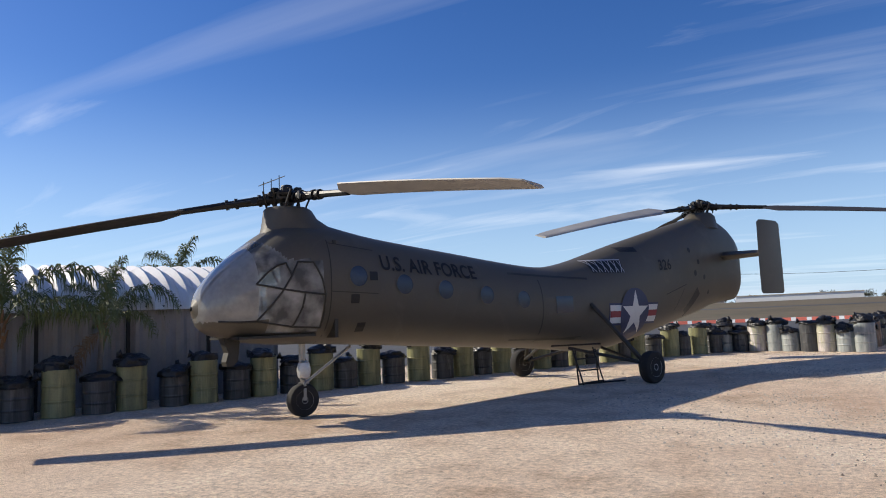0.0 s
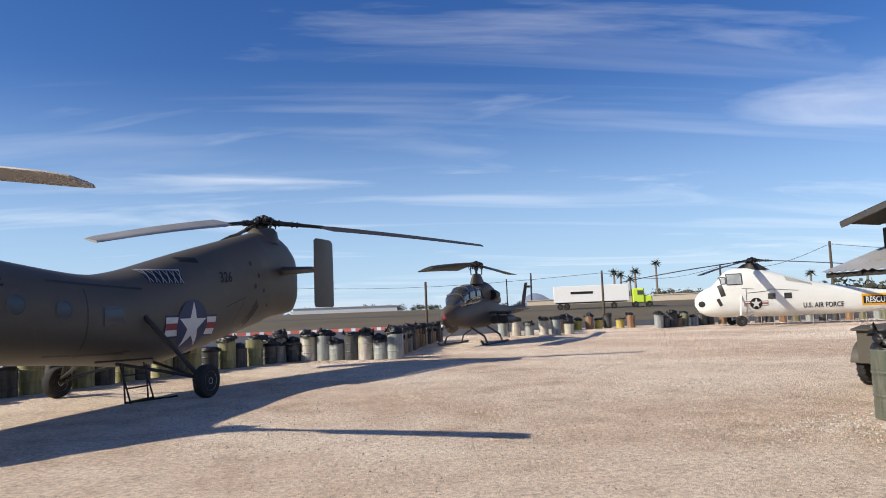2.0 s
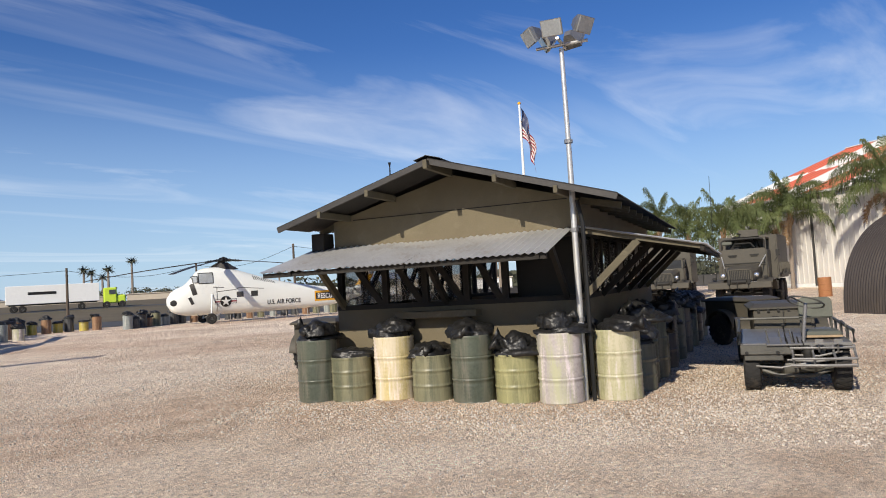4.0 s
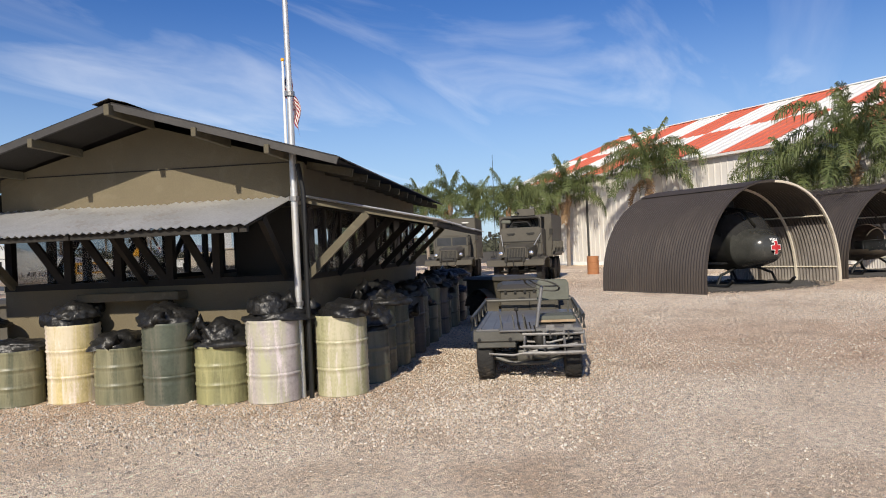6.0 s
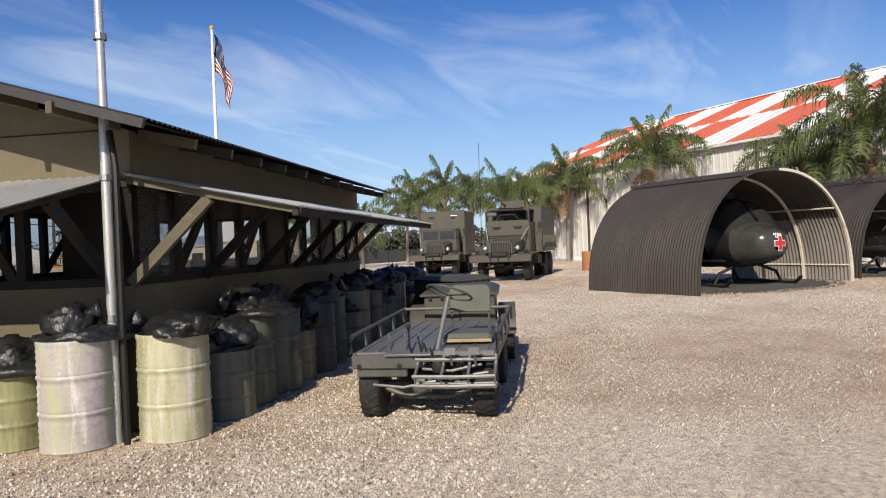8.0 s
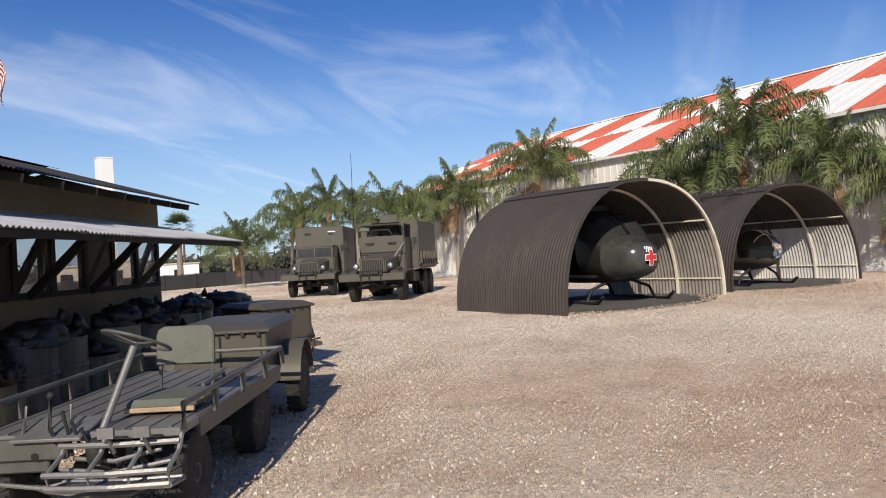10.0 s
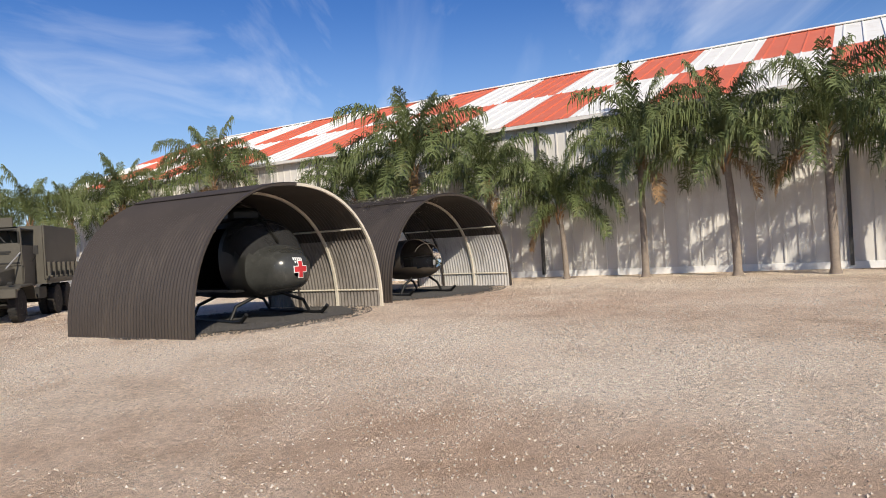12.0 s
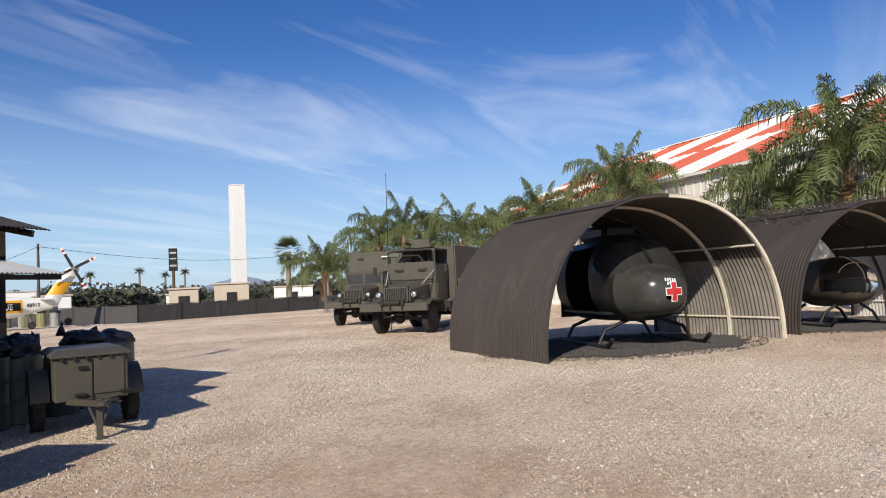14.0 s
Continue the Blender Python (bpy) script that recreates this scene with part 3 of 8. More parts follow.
def plate(a, b):
    bm = BM()
    beam(bm, a, b, 0.1, 0.07)
    return part("plate", bm, M_house_dark, hut)


for y in (W0 + 0.05, 1.72, 2.3, 2.95, 3.6, W1 - 0.05):
    post(L0 + 0.05, y)
for a, b in ((2.3, 2.95), (2.95, 3.6), (3.6, 4.3), (1.74, 2.3)):
    brace((L0 + 0.03, a + 0.05, SILL + 0.05), (L0 + 0.03, b - 0.05, HEAD - 0.1))
plate((L0 + 0.04, W0, HEAD - 0.035), (L0 + 0.04, W1, HEAD - 0.035))
plate((L0 + 0.04, W0, SILL + 0.03), (L0 + 0.04, W1, SILL + 0.03))
# dark serving hatch at the corner
bm = BM()
box(bm, (L0 + 0.55, 1.2, (SILL + HEAD) / 2), (0.04, 1.0, HEAD - SILL - 0.1))
part("hatch_board", bm, M_black, hut, "black board closing the serving hatch")
NS = 10
for w in (W0 + 0.05, W1 - 0.05):
    for i in range(NS + 1):
        post(L0 + 0.05 + (L1 - L0 - 0.1) * i / NS, w)
    plate((L0, w, HEAD - 0.035), (L1, w, HEAD - 0.035))
    plate((L0, w, SILL + 0.03), (L1, w, SILL + 0.03))
    for i in range(1, NS, 2):
        x = L0 + 0.05 + (L1 - L0 - 0.1) * i / NS
        brace((x, w, SILL + 0.06), (x + 0.72, w, HEAD - 0.1))
for w, skip in ((W0 + 0.03, (4, 7)), (W1 - 0.03, ())):     # dusty clear film stretched between the posts
    for i in range(NS):
        x0, x1 = L0 + 0.1 + (L1 - L0 - 0.1) * i / NS, L0 + (L1 - L0 - 0.1) * (i + 1) / NS
        bm = BM(); box(bm, ((x0 + x1) / 2, w, (SILL + HEAD) / 2), (x1 - x0, 0.008, HEAD - SILL - 0.14))
        part("screen_board" if i in skip and w < 2 else "window_film", bm, M_black if i in skip and w < 2 else M_film, hut, "black board in a window bay" if i in skip and w < 2 else "dusty clear film window")
for y0, y1 in ((2.35, 2.9), (3.0, 3.55), (3.65, 4.3)):
    bm = BM(); box(bm, (L0 + 0.06, (y0 + y1) / 2, (SILL + HEAD) / 2), (0.008, y1 - y0, HEAD - SILL - 0.14))
    part("window_film", bm, M_film, hut, "dusty clear film window")
for y in (1.5, 2.5, 3.5):
    post(L1 - 0.05, y)
plate((L1 - 0.05, W0, HEAD - 0.035), (L1 - 0.05, W1, HEAD - 0.035))
# counter inside, and a floor
bm = BM()
box(bm, (4.8, 2.5, 0.06), (7.6, 3.5, 0.12))
part("floor_slab", bm, M_concrete, hut)
# front awning of three overlapping corrugated sheets
for i, (y0, y1, dz, mt) in enumerate(((0.72, 2.2, 0.012, M_awning), (2.1, 3.3, 0.0, M_awning), (3.2, 4.78, 0.012, M_awning))):
    bm = BM()
    corrugated(bm, (-0.58, y1, 1.86 + dz), (-0.58, y0, 1.86 + dz), (L0 - 0.005, y0, HEAD + 0.02 + dz), (L0 - 0.005, y1, HEAD + 0.02 + dz), 15, 0.022)
    part("awning_sheet", bm, mt, hut, "sun-bleached corrugated awning sheet with rusty stains")
bm = BM()
beam(bm, (-0.5, 0.75, 1.83), (-0.5, 4.75, 1.83), 0.05, 0.06)
part("awning_rail", bm, M_house_dark, hut)
# braces under the sheet take the shaded timber colour, the open end one olive
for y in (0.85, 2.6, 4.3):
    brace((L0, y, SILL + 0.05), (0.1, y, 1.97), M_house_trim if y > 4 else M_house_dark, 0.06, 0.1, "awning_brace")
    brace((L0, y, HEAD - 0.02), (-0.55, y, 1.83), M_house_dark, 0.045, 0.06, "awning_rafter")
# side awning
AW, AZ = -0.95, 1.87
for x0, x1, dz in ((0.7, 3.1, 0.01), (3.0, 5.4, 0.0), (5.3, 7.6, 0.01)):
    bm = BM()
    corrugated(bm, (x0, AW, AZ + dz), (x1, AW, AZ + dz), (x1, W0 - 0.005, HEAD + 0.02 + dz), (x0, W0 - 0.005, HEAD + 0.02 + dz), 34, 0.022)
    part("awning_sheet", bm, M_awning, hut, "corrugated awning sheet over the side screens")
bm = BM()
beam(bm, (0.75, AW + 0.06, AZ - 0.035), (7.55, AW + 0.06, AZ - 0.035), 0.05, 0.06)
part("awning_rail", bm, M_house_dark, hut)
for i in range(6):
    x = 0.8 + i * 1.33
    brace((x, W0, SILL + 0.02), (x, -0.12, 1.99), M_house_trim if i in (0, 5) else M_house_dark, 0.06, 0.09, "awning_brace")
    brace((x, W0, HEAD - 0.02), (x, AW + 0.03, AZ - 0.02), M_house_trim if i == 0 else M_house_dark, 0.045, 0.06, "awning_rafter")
# shelf under the hatch, on the front
bm = BM()
box(bm, (L0 - 0.13, 2.7, 1.16), (0.24, 1.25, 0.1), bevel=0.01)
part("counter_shelf", bm, M_house_trim, hut, "olive timber serving shelf")
for y in (2.2, 3.2):
    brace((L0, y, 0.75), (L0 - 0.2, y, 1.1), M_house_dark, 0.045, 0.06, "shelf_bracket")
bm = BM()
box(bm, (L0 - 0.02, 4.62, 2.3), (0.3, 0.22, 0.32), bevel=0.01)
part("vent_box", bm, M_house_dark, hut, "dark box fixed under the eave")

# lamp mast tied to the corner of the hut
mast = thing("floodlight_mast", HF @ pose(0.5, 0.62, 0), "tall galvanised mast with a cluster of floodlights, strapped to the hut", "light mast")
bm = BM(); tube(bm, [(0, 0, 0), (0, 0, 2.4), (0.0, 0, 3.3), (0.0, 0.01, 4.55)], [0.04, 0.04, 0.034, 0.03], 10)
part("pole", bm, M_galv, mast, smooth=True)
bm = BM(); tube(bm, [(-0.05, -0.12, 0), (-0.05, -0.12, 2.25), (-0.02, -0.06, 2.55)], 0.028, 8)
part("conduit", bm, M_black, mast, "black conduit beside the mast", smooth=True)
for z in (1.0, 2.15, 3.3):
    bm = BM(); turned(bm, [(0.055, z), (0.055, z + 0.05)], seg=10)
    part("clamp", bm, M_steel, mast)
bm = BM(); rod(bm, (0, -0.34, 4.6), (0, 0.34, 4.6), 0.022)
rod(bm, (-0.25, 0, 4.62), (0.25, 0, 4.62), 0.022)
part("crossarm", bm, M_galv, mast)
for k, (dx, dy, yaw) in enumerate(((-0.2, 0.33, 40), (-0.25, 0.05, 90), (0.1, 0.2, 20), (-0.15, -0.3, 150), (0.2, -0.1, 250))):
    t = Matrix.Translation((dx, dy, 4.72 + 0.05 * (k % 2))) @ Euler((radians(-28), 0, radians(yaw))).to_matrix().to_4x4()
    bm = BM()
    rings(bm, [[t @ Vector(p) for p in ((-a, y, -b), (a, y, -b), (a, y, b), (-a, y, b))] for a, b, y in ((0.05, 0.04, -0.12), (0.13, 0.1, 0.02), (0.135, 0.105, 0.07))])
    f = part("floodlight", bm, M_steel, mast)
    bm = BM(); box(bm, (0, 0.075, 0), (0.25, 0.012, 0.19), t)
    part("lens", bm, M_pane, f, "glass lens of the floodlight")

# flag on its pole behind the hut
flag = thing("flag_pole", pose(15.64, 10.73, 0), "white flagpole with a limp red, white and blue flag", "flag")
bm = BM(); tube(bm, [(0, 0, 0), (0, 0, 3), (0, 0, 6.0)], [0.045, 0.04, 0.025], 10); part("pole", bm, M_white, flag, smooth=True)
bm = BM(); bmesh.ops.create_uvsphere(bm, u_segments=8, v_segments=6, radius=0.045, matrix=Matrix.Translation((0, 0, 6.03))); part("finial", bm, M_yellow, flag, smooth=True)
# the cloth hangs in folds: stripes fall along the pole
fx, fy = 0.78, -0.62
for k in range(13):
    bm = BM()
    g0, g1 = k / 13, (k + 1) / 13
    rows_ = []
    for i in range(15):
        u = i / 14
        row = []
        for g in (g0, (g0 + g1) / 2, g1):
            z = 5.93 - 0.95 * u - 0.75 * g + 0.05 * math.sin(9 * u)
            out = 0.03 + 0.46 * u * (1 - 0.35 * u) + 0.035 * math.sin(6 * g + 7 * u)
            sw = 0.06 * math.sin(11 * u + 2 * g)
            row.append((fx * out - fy * sw, fy * out + fx * sw, z))
        rows_.append(row)
    canton = k < 7
    vs = [[bm.verts.new(p) for p in r] for r in rows_]
    for i, (a, b) in enumerate(zip(vs, vs[1:])):
        for j in range(2):
            f = bm.faces.new((a[j], a[j + 1], b[j + 1], b[j]))
            f.material_index = 2 if canton and i < 6 else k % 2
    part("stripe", bm, [M_ins_red, M_ins_white, M_ins_blue], flag, "cloth stripe of the hanging flag", smooth=True)
tagged(part("antenna", tube(BM(), [(0, 0, 0), (0, 0, 4.25), (0, 0, 4.33)], [0.02, 0.015, 0.035], 6), M_black, m=pose(11.88, 11.63, 0)), "thin dark antenna mast behind the hut", "antenna")

# ---- oil drums with sandbags ----
def drum_mesh(h, mat, name="drum"):
    bm = BM()
    r = 0.286
    prof = [(0.0, 0.02), (r - 0.02, 0.02), (r - 0.004, 0.0), (r + 0.006, 0.012), (r, 0.03)]
    for hoop in (h * 0.34, h * 0.67):
        z0, z1 = prof[-1][1], hoop - 0.03
        for k in range(1, 9):
            prof.append((r + ((0.007 if h > 0.7 else 0.003) if k % 2 else -0.001), z0 + (z1 - z0) * k / 9))
        prof += [(r, hoop - 0.02), (r + 0.011, hoop - 0.007), (r + 0.011, hoop + 0.007), (r, hoop + 0.02)]
    for k in range(1, 10):
        prof.append((r + ((0.007 if h > 0.7 else 0.003) if k % 2 else -0.001), hoop + 0.02 + (h - 0.05 - hoop) * k / 9))
    prof += [(r + 0.007, h - 0.014), (r + 0.004, h), (r - 0.012, h - 0.002), (r - 0.016, h - 0.02), (0.0, h - 0.02)]
    turned(bm, prof, seg=28)
    bmesh.ops.remove_doubles(bm, verts=bm.verts, dist=0.0004)
    me = bpy.data.meshes.new(name)
    bmesh.ops.recalc_face_normals(bm, faces=bm.faces)
    for f in bm.faces:
        f.smooth = True
    for e in bm.edges:
        if len(e.link_faces) == 2 and e.calc_face_angle(0) > 0.9:
            e.smooth = False
    bm.to_mesh(me)
    bm.free()
    me.materials.append(mat)
    return me


def bag_mesh(seed, sx, sy, sz, crumple=1.0):
    """A slumped black bag with folds, lying on a drum."""
    bm = BM()
    bmesh.ops.create_icosphere(bm, subdivisions=4, radius=1)
    o = Vector((seed * 3.7, seed * 1.9, seed * 5.3))
    for v in bm.verts:
        d = v.co.normalized()
        fold = 1 - abs(noise.noise(d * 3.4 + o)) * 2
        k = 1 + crumple * (0.30 * noise.noise(d * 1.5 + o) + 0.16 * fold + 0.09 * (1 - 2 * abs(noise.noise(d * 7.5 + o))) + 0.04 * noise.noise(d * 16 + o)) - 0.1
        z = d.z
        v.co = Vector((d.x * sx * k, d.y * sy * k, (abs(z) ** 0.8 * (1 if z > 0 else -0.12)) * sz * k))
    # the tied neck
    t = Matrix.Translation((sx * 0.75, sy * 0.2, sz * 0.55)) @ Euler((0.3 * seed, 0.9, 0.5 * seed)).to_matrix().to_4x4()
    rings(bm, [[t @ Vector((r * (1 + 0.35 * math.sin(3 * i + seed)) * math.cos(i * 0.7), r * (1 + 0.3 * math.cos(2 * i)) * math.sin(i * 0.7), z)) for i in range(9)]
               for r, z in ((0.03, 0.0), (0.028, 0.05), (0.06, 0.10), (0.085, 0.15))], caps=True)
    me = bpy.data.meshes.new("sandbag")
    bmesh.ops.recalc_face_normals(bm, faces=bm.faces)
    for f in bm.faces:
        f.smooth = True
    bm.to_mesh(me)
    bm.free()
    me.materials.append(M_bag)
    return me


def drum_paint(name, color, dirt, streak):
    return material(name, [c * 0.8 for c in color], 0.4, vary=0.35, scale=2.4, fine=34, bump=0.1, dirt=[min(c * 1.0, 0.8) for c in dirt], dirt_amount=0.9, dirt_at=0.44, wear=streak, wear_at=0.54, run=0.12)


DRUM_TONES = {
    "dark green": drum_paint("drum_dark_green", (0.085, 0.10, 0.075), (0.13, 0.13, 0.10), (0.16, 0.15, 0.12)),
    "olive green": drum_paint("drum_olive", (0.15, 0.155, 0.1), (0.22, 0.21, 0.13), (0.27, 0.25, 0.16)),
    "faded yellow": drum_paint("drum_faded_yellow", (0.6, 0.5, 0.24), (0.62, 0.55, 0.42), (0.78, 0.68, 0.64)),
    "yellow-green": drum_paint("drum_yellow_green", (0.23, 0.225, 0.115), (0.3, 0.29, 0.14), (0.37, 0.35, 0.18)),
    "pale grey": drum_paint("drum_pale_grey", (0.5, 0.45, 0.45), (0.42, 0.42, 0.27), (0.72, 0.64, 0.66)),
    "sage": drum_paint("drum_sage", (0.4, 0.39, 0.22), (0.5, 0.46, 0.33), (0.62, 0.56, 0.55)),
    "grey-blue": drum_paint("drum_grey_blue", (0.26, 0.29, 0.29), (0.34, 0.36, 0.34), (0.42, 0.42, 0.4)),
    "bright yellow": drum_paint("drum_yellow", (0.52, 0.42, 0.06), (0.46, 0.40, 0.14), (0.3, 0.25, 0.12)),
    "rust brown": drum_paint("drum_rust", (0.22, 0.12, 0.07), (0.30, 0.18, 0.1), (0.36, 0.27, 0.2)),
    "charcoal": drum_paint("drum_charcoal", (0.045, 0.047, 0.05), (0.08, 0.08, 0.08), (0.12, 0.12, 0.12)),
}
TALL, SHORT = 0.88, 0.62
DRUM_MESH = {(k, h): drum_mesh(h, m) for k, m in DRUM_TONES.items() for h in (TALL, SHORT)}
BAGS = [bag_mesh(s, sx, sy, sz) for s, sx, sy, sz in ((1, 0.33, 0.28, 0.15), (2, 0.28, 0.32, 0.18), (3, 0.36, 0.26, 0.12), (4, 0.25, 0.23, 0.21), (5, 0.31, 0.29, 0.16), (6, 0.35, 0.24, 0.17), (7, 0.29, 0.3, 0.2))]
bag_count = 0


def drum(x, y, tone, h, group, bag=True, z=0.0):
    global bag_count
    o = new("oil_drum", DRUM_MESH[(tone, h)])
    o.matrix_world = pose(x, y, z, 0, 0, random.uniform(0, 360))
    tall = "tall" if h == TALL else "short"
    tagged(o, f"{tall} ribbed steel oil drum in weathered {tone} paint", "oil drum", group)
    if bag:
        for k in range(1 if random.random() < 0.4 else 2):
            b = new("sandbag", BAGS[bag_count % len(BAGS)])
            bag_count += 1
            b.matrix_world = pose(x + random.uniform(-0.09, 0.09), y + random.uniform(-0.09, 0.09), z + h - 0.015 + 0.09 * k, 0, 0, random.uniform(0, 360)) @ Matrix.Diagonal((1 - 0.2 * k, 1 - 0.2 * k, 1, 1))
            tagged(b, "crumpled black plastic sandbag slumped on an oil drum", "sandbag", group.replace("drums", "sandbags"))
    return o


# before the hut
for l_, w_, tone, h in ((0.34, 4.5, "dark green", TALL), (0.42, 3.98, "olive green", SHORT), (0.58, 3.36, "faded yellow", TALL), (0.5, 2.73, "olive green", SHORT),
                        (0.43, 2.1, "dark green", TALL), (0.42, 1.49, "yellow-green", SHORT), (0.42, 0.9, "pale grey", TALL), (0.72, 0.22, "sage", TALL)):
    p = HF @ Vector((l_, w_, 0))
    drum(p.x, p.y, tone, h, "drums before the hut")
# along the side of the hut, the awning's shade put into their darker tones
for i in range(15):
    p = HF @ Vector((1.42 + i * 0.575, 0.12 - 0.022 * i + 0.05 * (i % 2), 0))
    drum(p.x, p.y, ("dark green", "charcoal", "olive green", "dark green")[(i * 3 + 1) % 4] if i else "dark green", (SHORT, TALL, TALL)[i % 3], "drums beside the hut")


def drum_row(points, tones, heights, group, step=0.62, jitter=0.06, bag=True):
    """Drums standing side by side along a line of the plan."""
    pts = [Vector((*p, 0)) for p in points]
    k = 0
    left = 0.0
    for a, b in zip(pts, pts[1:]):
        d = b - a
        s = left
        while s < d.length:
            p = a + d.normalized() * s
            drum(p.x + random.uniform(-jitter, jitter), p.y + random.uniform(-jitter, jitter), tones[k % len(tones)], heights[k % len(heights)], group, bag)
            k += 1
            s += step
        left = s - d.length


drum_row([(-14.2, 4.2), (-12.4, 8.3), (-11.75, 9.25), (-10.4, 12.1), (-9.0, 15.2), (-7.0, 18.6), (-4.8, 22.6), (-2.2, 26.6)],
         ["yellow-green", "charcoal"], [TALL, SHORT], "drums along the fence", 0.68)
drum_row([(-2.0, 27.0), (-0.5, 26.9), (0.4, 26.4), (2.6, 25.6)], ["grey-blue", "charcoal", "pale grey", "grey-blue"], [TALL, SHORT, TALL], "drums along the fence", 0.55)
drum_row([(2.2, 27.2), (3.0, 31.0), (4.0, 36.0), (5.2, 39.5)], ["charcoal", "dark green", "rust brown"], [TALL, SHORT], "drums along the fence", 0.66)
drum_row([(9.5, 42.5), (11.1, 42.3), (12.9, 42.0), (13.3, 41.6)], ["grey-blue", "pale grey"], [TALL, TALL, SHORT], "drums along the fence", 0.8)
drum_row([(13.6, 44.5), (15.5, 49.0), (18.6, 49.8), (20.6, 48.6)], ["rust brown", "bright yellow", "charcoal", "bright yellow"], [TALL, SHORT], "drums along the fence", 0.82)
drum_row([(20.5, 45.0), (22.6, 46.8), (25.5, 48.0), (30, 47.5), (36.5, 45.0)], ["grey-blue", "charcoal", "charcoal", "rust brown", "olive green"], [TALL, SHORT], "drums along the fence", 0.85)
drum_row([(35.6, 43.6), (37.2, 42.2)], ["olive green", "yellow-green", "grey-blue"], [TALL], "drums along the fence", 0.8)

# ---- corrugated half-round shelters ----
M_boot_litter = material("dead_leaves", (0.27, 0.24, 0.2), 0.9, vary=0.5, scale=9)


def shelter(name, m, width, height, depth, label, weathered=False):
    """Origin at the middle of the open front, x across it, y into it."""
    s = thing(name, m, label, "shelter", "half-round shelters")
    a, b = width / 2, height
    n_arc = 40

    def arc(f, grow=0.0):
        t = math.pi * f
        c, sn = math.cos(t), math.sin(t)
        return -(a + grow) * math.copysign(abs(c) ** 0.92, c), (b + grow) * abs(sn) ** 0.86

    def skin(bm, grow, waves, amp, f0=0.0, f1=1.0):
        cols = waves * 4
        grid = []
        for i in range(cols + 1):
            y = depth * i / cols
            w = amp * math.sin(i * math.pi / 2)
            grid.append([bm.verts.new((arc(f0 + (f1 - f0) * k / n_arc, grow + w)[0], y, max(arc(f0 + (f1 - f0) * k / n_arc, grow + w)[1], 0))) for k in range(n_arc + 1)])
        for u, v in zip(grid, grid[1:]):
            for k in range(n_arc):
                bm.faces.new((u[k], u[k + 1], v[k + 1], v[k]))

    bm = BM(); skin(bm, 0.0, 42, 0.0095)
    part("outer_skin", bm, M_bunker, s, "brown corrugated steel skin", smooth=True)
    # one lining in two tones: dark for the shaded vault, pale where sun falls
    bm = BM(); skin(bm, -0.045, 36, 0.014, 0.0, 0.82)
    part("inner_skin", bm, M_bunker_in, s, "rusty corrugated lining with the vault's shade put into its colour", smooth=True)
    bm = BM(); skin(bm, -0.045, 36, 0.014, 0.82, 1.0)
    part("lower_lining", bm, M_lining_pale if weathered else M_lining_grey, s, "foot of the corrugated lining with sunlight put into its pale colour", smooth=True)
    for y, w, mat, nm in ((0.0, 0.06, M_arch_rim if not weathered else M_bunker, "front_rib"), (depth * 0.36, 0.07, M_arch_rim, "rib"), (depth * 0.7, 0.05, M_bunker, "rib"), (depth - 0.03, 0.05, M_bunker, "rib")):
        bm = BM()
        secs = []
        for k in range(n_arc + 1):
            slim = 0.35 if k < n_arc * 0.45 else 1.0      # the rim is drawn thinner on its left side
            o, i_ = arc(k / n_arc, 0.02 if nm == "front_rib" else -0.06), arc(k / n_arc, -0.035 * slim - 0.012 if nm == "front_rib" else -0.115)
            secs.append([(o[0], y - w / 2, max(o[1], 0)), (o[0], y + w / 2, max(o[1], 0)), (i_[0], y + w / 2, max(i_[1], 0)), (i_[0], y - w / 2, max(i_[1], 0))])
        rings(bm, secs)
        if nm == "front_rib" and mat is M_arch_rim:       # shade put into the colour of the left half, lit cream beyond the crown
            part("front_rib_dark", rings(BM(), secs[:n_arc // 2 + 1]), M_bunker, s, "left half of the front rib with shade put into its dark colour")
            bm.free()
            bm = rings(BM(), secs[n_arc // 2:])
        part(nm, bm, mat, s, "cream steel arch rib" if mat is M_arch_rim else "")
    for sx in (-1, 1):
        for z in (0.28, 1.75):
            f = 0.035 if z < 1 else 0.22
            x, zz = arc(f, -0.07)
            bm = BM(); rod(bm, (x * -sx if sx > 0 else x, 0.05, zz), (x * -sx if sx > 0 else x, depth - 0.05, zz), 0.025)
            part("girt", bm, M_arch_rim, s)
    bm = BM(); skin(bm, 0.028, 42, 0.0095, 0.37, 0.56)
    part("ridge_sheet", bm, M_bunker, s, "overlapping corrugated ridge sheet", smooth=True)
    if weathered:        # dead fronds and leaf litter lying on the roof
        rnd = random.Random(77)
        bm = BM()
        for _ in range(2600):
            f, y = rnd.gauss(0.42, 0.07), rnd.uniform(0.5, depth)
            x, z = arc(f, 0.055)
            a, l_ = rnd.uniform(0, 6.28), rnd.uniform(0.05, 0.2)
            d, e = Vector((math.cos(a) * l_, math.sin(a) * l_, rnd.uniform(-0.02, 0.05))), Vector((-math.sin(a), math.cos(a), 0)) * 0.018
            c = Vector((x, y, z + rnd.uniform(-0.01, 0.05)))
            bm.faces.new([bm.verts.new(p) for p in (c - e, c + e, c + d)])
        part("leaf_litter", bm, M_boot_litter, s, "grey-brown dead palm leaves lying on the roof")
    return s


